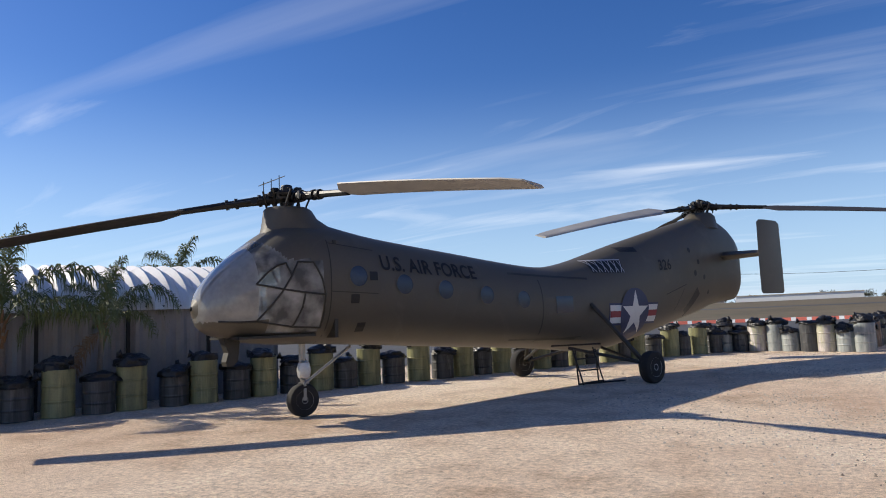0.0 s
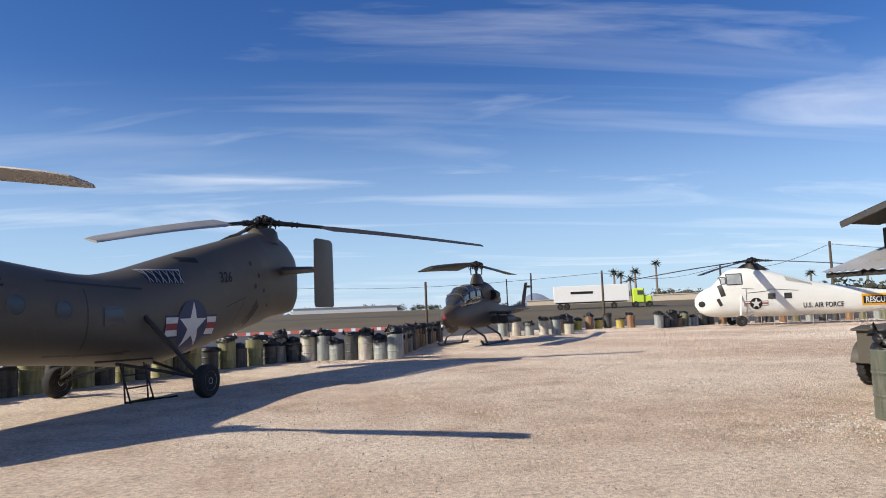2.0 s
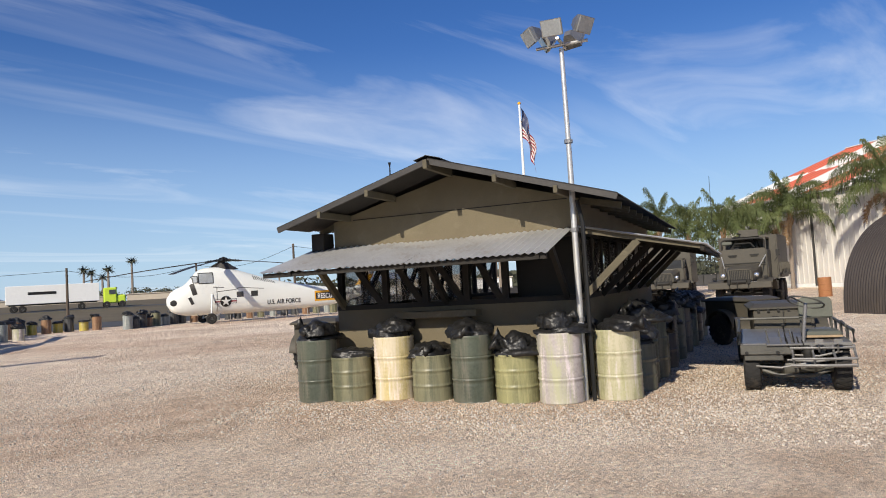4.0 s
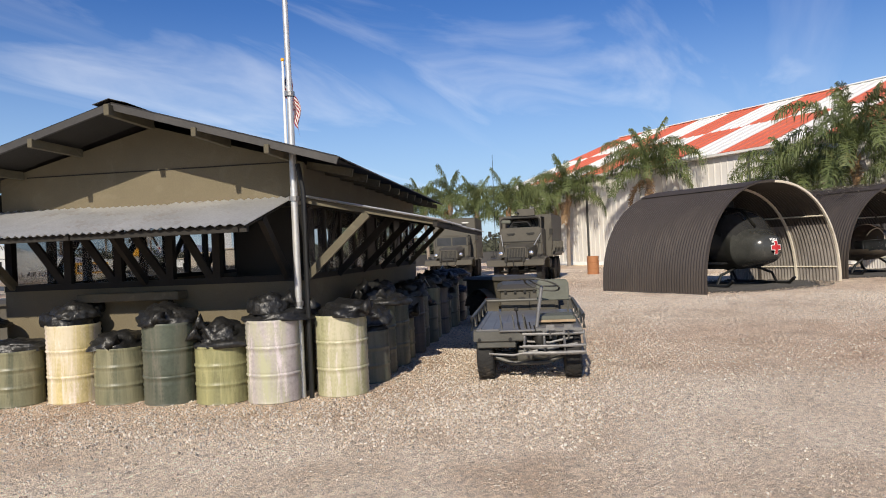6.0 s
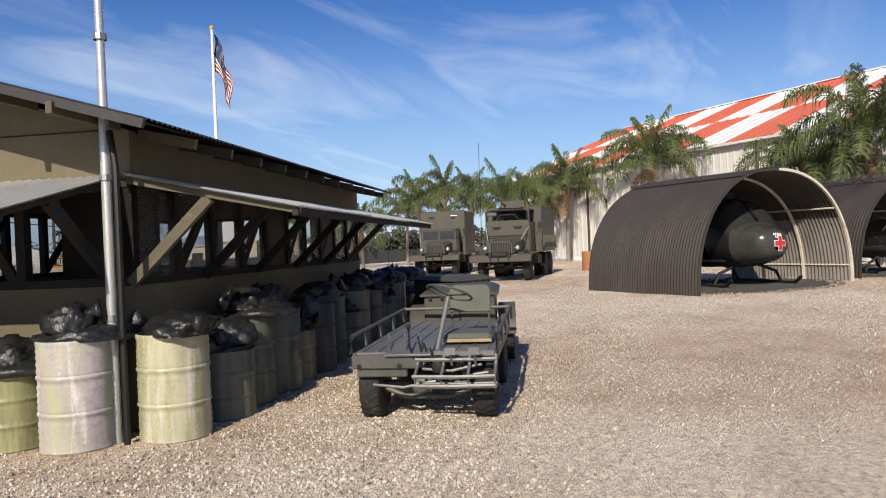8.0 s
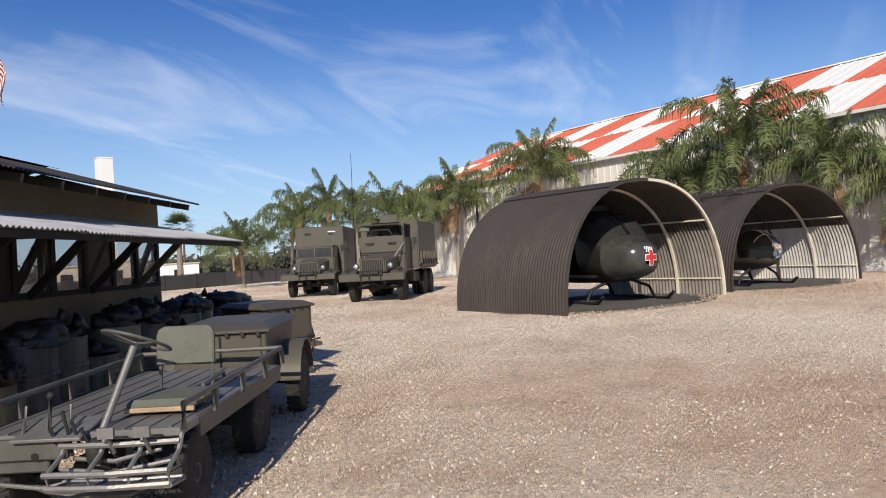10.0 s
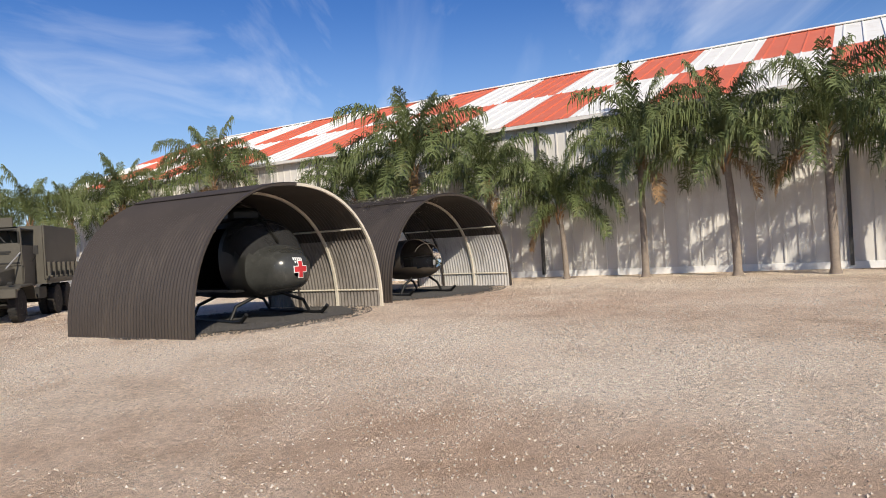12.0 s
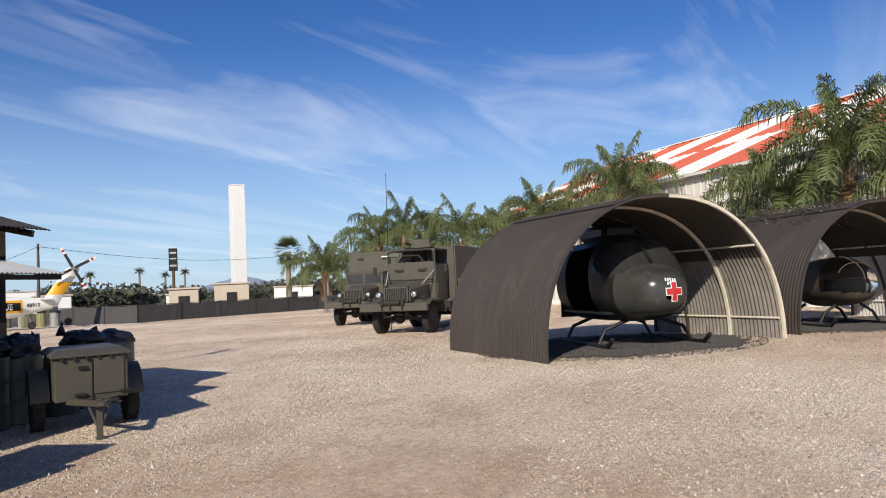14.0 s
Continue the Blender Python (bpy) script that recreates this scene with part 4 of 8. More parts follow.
B1 = frame_of((25.77, 1.01, 0), (5.28, -3.42, 0), (3.42, 5.28, 0))
B2 = frame_of((31.55, -2.95, 0), (4.6, -4.1, 0), (4.1, 4.6, 0))
shelter("arched_shelter", B1, 6.29, 3.14, 4.0, "brown corrugated half-round shelter with a cream front rib")
shelter("arched_shelter", B2, 6.1, 3.12, 4.2, "brown corrugated half-round shelter with leaf litter on its roof", True)
M_litter = material("dark_cinder_gravel", (0.07, 0.066, 0.062), 0.95, vary=0.35, scale=6, fine=80, bump=0.6, dirt=(0.16, 0.13, 0.1))
for B in (B1, B2):
    bm = BM()
    k = 90
    ring = []
    for i in range(k):
        t = 2 * math.pi * i / k
        wob = 1 + 0.2 * noise.noise(Vector((math.cos(t) * 1.5, math.sin(t) * 1.5, B.translation.x))) + 0.16 * noise.noise(Vector((math.cos(t) * 7, math.sin(t) * 9, B.translation.x)))
        ring.append(bm.verts.new(B @ Vector((2.95 * wob * math.cos(t), 1.75 + 2.35 * wob * math.sin(t), 0.022))))
    bm.faces.new(ring)
    part("cinder_bed", bm, M_litter, label="dark cinder gravel under a shelter", category="ground", kind="structure")

M_pebble_dark = material("cinder_stones", (0.075, 0.07, 0.066), 0.95, vary=0.4, scale=20)
for B in (B1, B2):
    vs, fs = [], []
    for _ in range(9000):
        a, d = random.uniform(0, 6.283), min(abs(random.gauss(0.72, 0.22)), 1.08)
        p = B @ Vector((3.1 * d * math.cos(a), 1.7 + 2.5 * d * math.sin(a), 0.02))
        k = len(vs)
        vs += [tuple(v) for v in stone_mesh(None, p, random.uniform(0.008, 0.022))]
        fs += [(k + x, k + y, k + z) for x, y, z in FACES8]
    me = bpy.data.meshes.new("cinder_stones")
    me.from_pydata(vs, [], fs)
    me.materials.append(M_pebble_dark)
    tagged(new("cinder_stones", me), "loose dark cinder stones round a shelter", "gravel", kind="stuff")

# ---- hangar ----
HG = frame_of((37.2, -8.25, 0), (-0.559, -0.829, 0), (0.829, -0.559, 0))     # x along the wall towards its near end, y into it
hangar = thing("hangar", HG, "long cream metal hangar with an orange-red and white checkered roof", "hangar")
HX0, HX1, HE, HB, HR = -36.0, 30.0, 6.15, 12.4, 10.9
bm = BM()
box(bm, ((HX0 + HX1) / 2, 0.12, HE / 2), (HX1 - HX0, 0.2, HE))
part("wall", bm, M_hangar_wall, hangar, "cream ribbed metal siding")
bm = BM()
box(bm, ((HX0 + HX1) / 2, 0.0, 0.12), (HX1 - HX0, 0.1, 0.24))
part("base_strip", bm, M_white, hangar, "white concrete foot of the wall")
for x in (HX0, HX1):
    bm = BM()
    pts = [(0.22, 0), (2 * HB, 0), (2 * HB, HE), (HB, HR), (0.22, HE)]
    v0 = [bm.verts.new((x - 0.1, y, z)) for y, z in pts]
    v1 = [bm.verts.new((x + 0.1, y, z)) for y, z in pts]
    bm.faces.new(v0); bm.faces.new(v1[::-1])
    for i in range(5):
        bm.faces.new((v0[i], v0[(i + 1) % 5], v1[(i + 1) % 5], v1[i]))
    part("end_wall", bm, M_hangar_wall, hangar)
bm = BM(); box(bm, ((HX0 + HX1) / 2, 2 * HB, HE / 2), (HX1 - HX0 - 0.3, 0.2, HE))
part("wall", bm, M_hangar_wall, hangar)
bm = BM(); box(bm, ((HX0 + HX1) / 2, -0.28, HE + 0.02), (HX1 - HX0 + 0.4, 0.16, 0.14), bevel=0.01)
part("gutter", bm, M_hangar_wall, hangar, "cream rain gutter along the eave")
# ribs of the siding
rib = None
for i in range(int((HX1 - HX0) / 0.45)):
    t = Matrix.Translation((HX0 + 0.22 + i * 0.45, 0.0, 3.25))
    if rib is None:
        bm = BM(); box(bm, (0, 0, 0), (0.05, 0.06, 6.0))
        rib = part("siding_rib", bm, M_hangar_wall, hangar, m=t)
    else:
        like(rib, hangar, t)
for x in (-26.5, -13.2, -1.5, 9.4, 20.0):
    bm = BM(); box(bm, (x, -0.06, 3.2), (0.12, 0.1, 6.2))
    part("downpipe", bm, M_screen, hangar, "dark downpipe")
# roof checks
N_CHK = 22
CW = (HX1 - HX0) / N_CHK
SL = math.hypot(HB + 0.35, HR - HE)
for side in (0, 1):
    for r in range(2):
        for i in range(N_CHK):
            y0, y1 = -0.35 + (HB + 0.35) * r / 2, -0.35 + (HB + 0.35) * (r + 1) / 2
            z0, z1 = HE + 0.1 + (HR - HE) * r / 2, HE + 0.1 + (HR - HE) * (r + 1) / 2
            if side:
                y0, y1 = 2 * HB - y0, 2 * HB - y1
            bm = BM()
            xa, xb = HX0 + i * CW, HX0 + (i + 1) * CW
            v = [bm.verts.new(p) for p in ((xa, y0, z0), (xb, y0, z0), (xb, y1, z1), (xa, y1, z1))]
            bm.faces.new(v)
            for k in range(4):
                xs = xa + CW * (k + 0.5) / 4
                beam(bm, (xs, y0, z0 + 0.02), (xs, y1, z1 + 0.02), 0.045, 0.05)
            part("roof_panel", bm, M_hangar_red if (i + r) % 2 else M_hangar_white, hangar)
bm = BM(); box(bm, ((HX0 + HX1) / 2, HB, HR + 0.12), (HX1 - HX0, 0.5, 0.08), bevel=0.02)
part("ridge_cap", bm, M_white, hangar)

# ---- aircraft tools ----
class Hull:
    """A lofted body along x: rows of x, top, bottom, half width."""

    def __init__(self, rows, power=2.2):
        self.r = np.array(rows, float)
        self.power = power

    def at(self, x):
        r = self.r
        i = int(np.clip(np.searchsorted(r[:, 0], x) - 1, 0, len(r) - 2))
        x0, x1 = r[i, 0], r[i + 1, 0]
        t = float(np.clip((x - x0) / (x1 - x0), 0, 1))

        def slope(j):
            a, b = max(j - 1, 0), min(j + 1, len(r) - 1)
            return (r[b, 1:] - r[a, 1:]) / (r[b, 0] - r[a, 0])

        h = x1 - x0
        m0, m1 = slope(i) * h, slope(i + 1) * h
        p = (2 * t ** 3 - 3 * t ** 2 + 1) * r[i, 1:] + (t ** 3 - 2 * t ** 2 + t) * m0 + (-2 * t ** 3 + 3 * t ** 2) * r[i + 1, 1:] + (t ** 3 - t ** 2) * m1
        return p[0], p[1], max(p[2], 0.01)

    def ring(self, x, n=32, grow=0.0):
        top, bot, hw = self.at(x)
        return oval(x, 0, (top + bot) / 2, hw + grow, (top - bot) / 2 + grow, n, self.power)

    def y(self, x, z):
        top, bot, hw = self.at(x)
        f = min(abs(2 * (z - (top + bot) / 2) / max(top - bot, 0.01)), 0.985)
        return hw * (1 - f ** self.power) ** (1 / self.power)

    def body(self, bm, n_len=46, n=32, x0=None, x1=None):
        a = self.r[0, 0] if x0 is None else x0
        b = self.r[-1, 0] if x1 is None else x1
        return rings(bm, [self.ring(a + (b - a) * i / n_len, n) for i in range(n_len + 1)])


def on_hull(ob, hull, side, off=0.012):
    """Lays a flat part (x along, z up) on the skin of a hull."""
    for v in ob.data.vertices:
        v.co.y = side * (hull.y(v.co.x, v.co.z) + off)
    return ob


def disc(bm, x, z, r, seg=20, inner=0.0, mi=0, nr=4):
    rows_ = [[(x + (inner + (r - inner) * k / nr) * math.cos(2 * math.pi * i / seg), 0, z + (inner + (r - inner) * k / nr) * math.sin(2 * math.pi * i / seg)) for i in range(seg)] for k in range(1 if inner == 0 else 0, nr + 1)]
    vs = [[bm.verts.new(p) for p in row] for row in rows_]
    if inner == 0:
        c = bm.verts.new((x, 0, z))
        for i in range(seg):
            bm.faces.new((c, vs[0][i], vs[0][(i + 1) % seg])).material_index = mi
    for a, b in zip(vs, vs[1:]):
        for i in range(seg):
            bm.faces.new((a[i], a[(i + 1) % seg], b[(i + 1) % seg], b[i])).material_index = mi


def patch(bm, x0, z0, x1, z1, n=6, mi=0):
    g = [[bm.verts.new((x0 + (x1 - x0) * i / n, 0, z0 + (z1 - z0) * j / n)) for j in range(n + 1)] for i in range(n + 1)]
    for a, b in zip(g, g[1:]):
        for j in range(n):
            bm.faces.new((a[j], b[j], b[j + 1], a[j + 1])).material_index = mi


def strip(bm, pts, w, n=8):
    """A thin line along points in the x, z plane."""
    for (xa, za), (xb, zb) in zip(pts, pts[1:]):
        d = Vector((xb - xa, 0, zb - za))
        o = Vector((-d.z, 0, d.x)).normalized() * w / 2
        prev = None
        for i in range(n + 1):
            p = Vector((xa, 0, za)) + d * i / n
            cur = (bm.verts.new(p + o), bm.verts.new(p - o))
            if prev:
                bm.faces.new((prev[0], prev[1], cur[1], cur[0]))
            prev = cur


def star(bm, x, z, r, mi=0):
    c = bm.verts.new((x, 0, z))
    ring = []
    for k in range(10):
        a = math.pi / 2 + k * math.pi / 5
        q = r if k % 2 == 0 else r * 0.385
        ring.append(bm.verts.new((x + q * math.cos(a), 0, z + q * math.sin(a))))
    for k in range(10):
        bm.faces.new((c, ring[k], ring[(k + 1) % 10])).material_index = mi
    bmesh.ops.subdivide_edges(bm, edges=[e for e in bm.edges if c in e.verts or (e.verts[0] in ring and e.verts[1] in ring)], cuts=2, use_grid_fill=True)


def roundel(parent, hull, side, x, z, r, bar, blue=None):
    """The star in a disc with striped bars, laid on the skin."""
    for k in (-1, 1):
        for name, mat, reach, half, lift, label in (("insignia_border", blue or M_ins_blue, 1.0, 0.42, 0.008, "dark border of the insignia bar"),
                                                    ("insignia_bar", M_ins_white, 0.93, 0.34, 0.012, "white insignia bar"),
                                                    ("insignia_stripe", M_ins_red, 0.93, 0.12, 0.016, "red insignia stripe")):
            a, b = sorted((x + k * r * 0.8, x + k * (r + bar * reach)))
            bm = BM(); patch(bm, a, z - r * half, b, z + r * half)
            on_hull(part(name, bm, mat, parent, label), hull, side, lift)
    bm = BM(); disc(bm, x, z, r, 32)
    on_hull(part("insignia_disc", bm, blue or M_ins_blue, parent, "dark blue insignia disc"), hull, side, 0.02)
    bm = BM(); star(bm, x, z, r * 0.93)
    on_hull(part("insignia_star", bm, M_ins_white, parent, "white star"), hull, side, 0.025)


def hull_words(text, size, parent, hull, side, x, z, slope=0.0, mat=None, squeeze=1.0, label="", spacing=1.05, name="lettering"):
    """Painted words that follow the skin; read from the outside on the port side."""
    o = lettering(text, size, mat or M_letter, parent, Matrix(), name, label, 0.0, spacing)
    for v in o.data.vertices:
        u, w = v.co.x * squeeze, v.co.y
        v.co = Vector((x + u, 0, z + w + slope * u))
    return on_hull(o, hull, side, 0.016)


def wheel(parent, m, r, w, name="wheel", hub=None, lugs=0):
    """A tyre with a rim; the axle lies along the y of m."""
    bm = BM()
    q = m @ Matrix.Rotation(radians(90), 4, "X")
    turned(bm, [(r * 0.55, -w * 0.42), (r * 0.8, -w * 0.5), (r * 0.95, -w * 0.42), (r, -w * 0.25), (r, w * 0.25), (r * 0.95, w * 0.42), (r * 0.8, w * 0.5), (r * 0.55, w * 0.42)], q, 26)
    if lugs:
        for k in range(lugs):
            for s in (-1, 1):
                a = 2 * math.pi * (k + (0.5 if s > 0 else 0)) / lugs
                t = q @ Matrix.Rotation(a, 4, "Z") @ Matrix.Translation((r * 0.985, 0, s * w * 0.22)) @ Matrix.Rotation(s * 0.5, 4, "X")
                box(bm, (0, 0, 0), (r * 0.07, 2 * math.pi * r / lugs * 0.5, w * 0.42), t)
    ty = part(name, bm, M_rubber, parent, "black rubber tyre", smooth=True)
    bm = BM()
    turned(bm, [(0.001, -w * 0.30), (r * 0.2, -w * 0.44), (r * 0.24, -w * 0.3), (r * 0.48, -w * 0.26), (r * 0.58, -w * 0.44), (r * 0.58, w * 0.44), (r * 0.48, w * 0.26), (r * 0.24, w * 0.3), (r * 0.2, w * 0.44), (0.001, w * 0.30)], q, 20)
    part("rim", bm, hub or M_steel, ty, "metal wheel rim", smooth=True)
    return ty


def rotor(parent, hub, blades, root=0.55, spar=1.9, radius=6.5, chord=0.46, droop=0.6, cone=0.0, thick=0.05):
    """A hub with drooping blades: blades are (angle, material, pitch) rows."""
    full = radius
    bm = BM()
    h = Vector(hub)
    turned(bm, [(0.10, -0.25), (0.12, -0.1), (0.24, -0.06), (0.26, 0.06), (0.12, 0.1), (0.09, 0.2), (0.02, 0.22)], Matrix.Translation(h), 14)
    for k in range(6):
        a = k * math.pi / 3
        rod(bm, h + Vector((0.2 * math.cos(a), 0.2 * math.sin(a), -0.18)), h + Vector((0.3 * math.cos(a + 0.3), 0.3 * math.sin(a + 0.3), 0.1)), 0.022, seg=6)
    part("rotor_hub", bm, M_black, parent, "dark rotor hub with links", smooth=True)
    for k in range(5):       # pitch links, hinge pins and damper boxes
        a = k * math.pi * 0.4 + 0.4
        c, sn = math.cos(a), math.sin(a)
        bm = BM(); rod(bm, h + Vector((0.34 * c, 0.34 * sn, -0.2)), h + Vector((0.42 * c - 0.1 * sn, 0.42 * sn + 0.1 * c, 0.07)), 0.018, seg=6)
        part("pitch_link", bm, M_black, parent)
        bm = BM(); rod(bm, h + Vector((0.28 * c + 0.1 * sn, 0.28 * sn - 0.1 * c, 0.03)), h + Vector((0.28 * c - 0.1 * sn, 0.28 * sn + 0.1 * c, 0.03)), 0.05, seg=8)
        part("hinge_pin", bm, M_black, parent, smooth=True)
        bm = BM(); box(bm, h + Vector((0.2 * c, 0.2 * sn, 0.11)), (0.13, 0.1, 0.09), bevel=0.02)
        part("damper", bm, M_black, parent)
    for ang, mat, pitch, *more in blades:
        a = radians(ang)
        radius, dr = more if more else (full, None)
        d = Vector((math.cos(a), math.sin(a), 0))
        n = Vector((-d.y, d.x, 0))

        def at(r):
            f = r / radius
            return h + d * r + Vector((0, 0, cone * r - (dr if dr is not None else droop) * (0.75 * f + 0.25 * f * f)))

        bm = BM()
        tube(bm, [at(0.15), at(root), at(spar * 0.7), at(spar)], [0.09, 0.075, 0.055, 0.05], 8)
        rod(bm, at(root) - n * 0.12, at(root) + n * 0.12, 0.06)
        for q in (0.3, 0.42, 0.8, 0.95):
            rod(bm, at(q), at(q + 0.05), 0.115 - 0.03 * q, seg=10)
        rod(bm, at(0.4) + n * 0.1, at(1.0) + n * 0.08, 0.022, seg=6)
        arm = part("blade_arm", bm, M_black, parent, "dark steel blade root", smooth=True)
        secs = []
        for i in range(15):
            r = spar - 0.1 + (radius - spar + 0.1) * i / 14
            c = chord * (0.35 if i == 0 else 1.0) * (0.8 if i == 14 else 1)
            pt = radians(pitch * (1 - 0.5 * i / 14))
            e = n * math.cos(pt) + Vector((0, 0, math.sin(pt)))
            u = Vector((0, 0, math.cos(pt))) - n * math.sin(pt)
            p = at(r)
            secs.append([p + e * c * k + u * t for k, t in ((0.3, 0), (0.2, thick * 0.5), (-0.05, thick * 0.5), (-0.7, 0.008), (-0.7, -0.008), (-0.05, -thick * 0.4), (0.2, -thick * 0.4))])
        bm = BM(); rings(bm, secs)
        part("blade", bm, mat, parent, smooth=True)


# ---- tandem-rotor transport helicopter ----
H21 = frame_of((-6.89, 10.1, 0), (0.4, 0.916, 0), (-0.916, 0.4, 0))
h21 = thing("transport_helicopter", H21, "olive drab tandem-rotor transport helicopter with a glazed nose", "helicopter")
hull = Hull([(-1.86, 1.88, 1.80, 0.04), (-1.72, 2.16, 1.52, 0.36), (-1.4, 2.52, 1.36, 0.62), (-0.9, 2.92, 1.26, 0.80), (-0.45, 3.18, 1.22, 0.86), (0.15, 3.26, 1.20, 0.88),
             (0.7, 3.16, 1.16, 0.88), (1.3, 3.05, 1.12, 0.88), (3.0, 2.84, 0.99, 0.88), (5.0, 2.61, 0.85, 0.88), (5.9, 2.58, 0.77, 0.88), (6.8, 2.72, 0.68, 0.87), (7.6, 2.93, 0.66, 0.85), (8.6, 3.2, 0.80, 0.80),
             (9.8, 3.5, 1.02, 0.74), (11.0, 3.79, 1.26, 0.66), (12.0, 4.02, 1.45, 0.57), (12.7, 4.1, 1.62, 0.50), (13.3, 3.98, 1.68, 0.44), (13.9, 3.68, 1.74, 0.38), (14.18, 3.3, 1.82, 0.3), (14.28, 2.9, 2.05, 0.14)], 2.3)
# aged hazy panes; whitish reflections are put into the mottled colour
M_haze_plexi = bpy.data.materials.new("hazy_plexiglass")
M_haze_plexi.use_nodes = True
_b = M_haze_plexi.node_tree.nodes["Principled BSDF"]
_n, _l = M_haze_plexi.node_tree.nodes, M_haze_plexi.node_tree.links
_t = _n.new("ShaderNodeTexNoise")
_t.inputs["Scale"].default_value = 2.6
_t.inputs["Detail"].default_value = 6
_r = _n.new("ShaderNodeValToRGB")
_r.color_ramp.elements[0].position, _r.color_ramp.elements[0].color = 0.38, (0.16, 0.16, 0.155, 1)
_r.color_ramp.elements[1].position, _r.color_ramp.elements[1].color = 0.66, (0.62, 0.61, 0.58, 1)
_c = _n.new("ShaderNodeTexCoord")
_l.new(_c.outputs["Object"], _t.inputs["Vector"])
_l.new(_t.outputs["Fac"], _r.inputs[0])
_l.new(_r.outputs[0], _b.inputs["Base Color"])
_b.inputs["Roughness"].default_value = 0.12
_b.inputs["Transmission Weight"].default_value = 0.5
_b.inputs["IOR"].default_value = 1.2


M_dome = material("milky_plexiglass", (0.23, 0.23, 0.215), 0.07, vary=0.25, scale=1.6, fine=12, bump=0.02, dirt=(0.22, 0.22, 0.19), dirt_amount=0.6, spec=0.6)


def split_skin(hull, cuts, n, is_glass):
    """Two skins over the same rings: solid and glazed."""
    rs = [hull.ring(x, n) for x in cuts]
    out = (BM(), BM())
    for a in range(len(cuts) - 1):
        for i in range(n):
            j = (i + 1) % n
            q = [rs[a][i], rs[a][j], rs[a + 1][j], rs[a + 1][i]]
            c = sum(q, Vector()) / 4
            bm = out[1 if is_glass(c) else 0]
            bm.faces.new([bm.verts.new(p) for p in q])
    for bm in out:
        bmesh.ops.remove_doubles(bm, verts=bm.verts, dist=0.0005)
    return out


def nose_glass(c):
    if c.x > -0.02 or c.x < -1.80:
        return False
    low = 1.62 if c.x < -0.9 else 1.42
    high = 2.56 + 1.1 * max(-0.62 - c.x, 0)
    return low < c.z < high


cuts = [-1.86, -1.84, -1.81] + [-1.78 + 0.035 * i for i in range(51)] + [0.0] + [0.15 + 0.3 * i for i in range(48)]
cuts = [c for c in cuts if c < 14.2] + [14.24, 14.28]
solid, glazed = split_skin(hull, cuts, 120, nose_glass)
part("fuselage", solid, M_heli, h21, "olive drab riveted skin", smooth=True)
dome = BM()
for f in [f for f in glazed.faces if f.calc_center_median().x < -1.08]:
    dome.faces.new([dome.verts.new(v.co) for v in f.verts])
bmesh.ops.delete(glazed, geom=[f for f in glazed.faces if f.calc_center_median().x < -1.08], context="FACES")
bmesh.ops.remove_doubles(dome, verts=dome.verts, dist=0.0005)
part("cockpit_glazing", glazed, M_haze_plexi, h21, "hazy aged plexiglass panes with mottled reflections put into the colour", smooth=True)
part("nose_dome", dome, M_dome, h21, "smooth milky plexiglass nose dome", smooth=True)
# frames of the side panes: the slanting post, the waist rail, the door posts and the sills
for line in (((-1.08, 1.62), (-0.9, 1.84), (-0.73, 2.06), (-0.58, 2.3), (-0.46, 2.52)), ((-1.12, 2.17), (-0.73, 2.09), (-0.4, 2.04), (0.0, 2.0)), ((-0.36, 2.02), (-0.39, 1.8), (-0.5, 1.5)),
             ((0.0, 1.48), (0.0, 2.0), (-0.06, 2.25), (-0.2, 2.52)), ((-0.46, 2.52), (-0.2, 2.52)), ((-1.12, 2.17), (-0.95, 2.35), (-0.8, 2.46), (-0.66, 2.5), (-0.58, 2.3)),
             ((-1.6, 1.62), (-1.3, 1.6), (-1.08, 1.6), (-0.5, 1.5), (0.0, 1.47))):
    for side in (-1, 1):
        pts = []
        for (xa, za), (xb, zb) in zip(line, line[1:]):
            pts += [(xa + (xb - xa) * k / 4, za + (zb - za) * k / 4) for k in range(4)]
        pts.append(line[-1])
        bm = BM(); tube(bm, [(x, side * (hull.y(x, z) + 0.004), z) for x, z in pts], 0.017, 6)
        part("glazing_frame", bm, M_heli_dark, h21, smooth=True)
bm = BM(); box(bm, (0.25, 0, 2.1), (0.06, 1.5, 1.6)); part("bulkhead", bm, M_heli_dark, h21)
for sy in (-0.4, 0.4):
    bm = BM(); box(bm, (-0.35, sy, 1.85), (0.12, 0.45, 0.7), bevel=0.04); box(bm, (-0.6, sy, 1.55), (0.5, 0.45, 0.12), bevel=0.03)
    part("pilot_seat", bm, M_truck_dark, h21, "dark pilot seat behind the glazing")
bm = BM(); box(bm, (-1.2, 0, 1.72), (0.25, 0.9, 0.4), bevel=0.05); part("instrument_panel", bm, M_black, h21)
bm = BM(); box(bm, (-0.7, 0, 1.36), (1.3, 1.2, 0.04)); part("cockpit_floor", bm, M_heli_dark, h21)
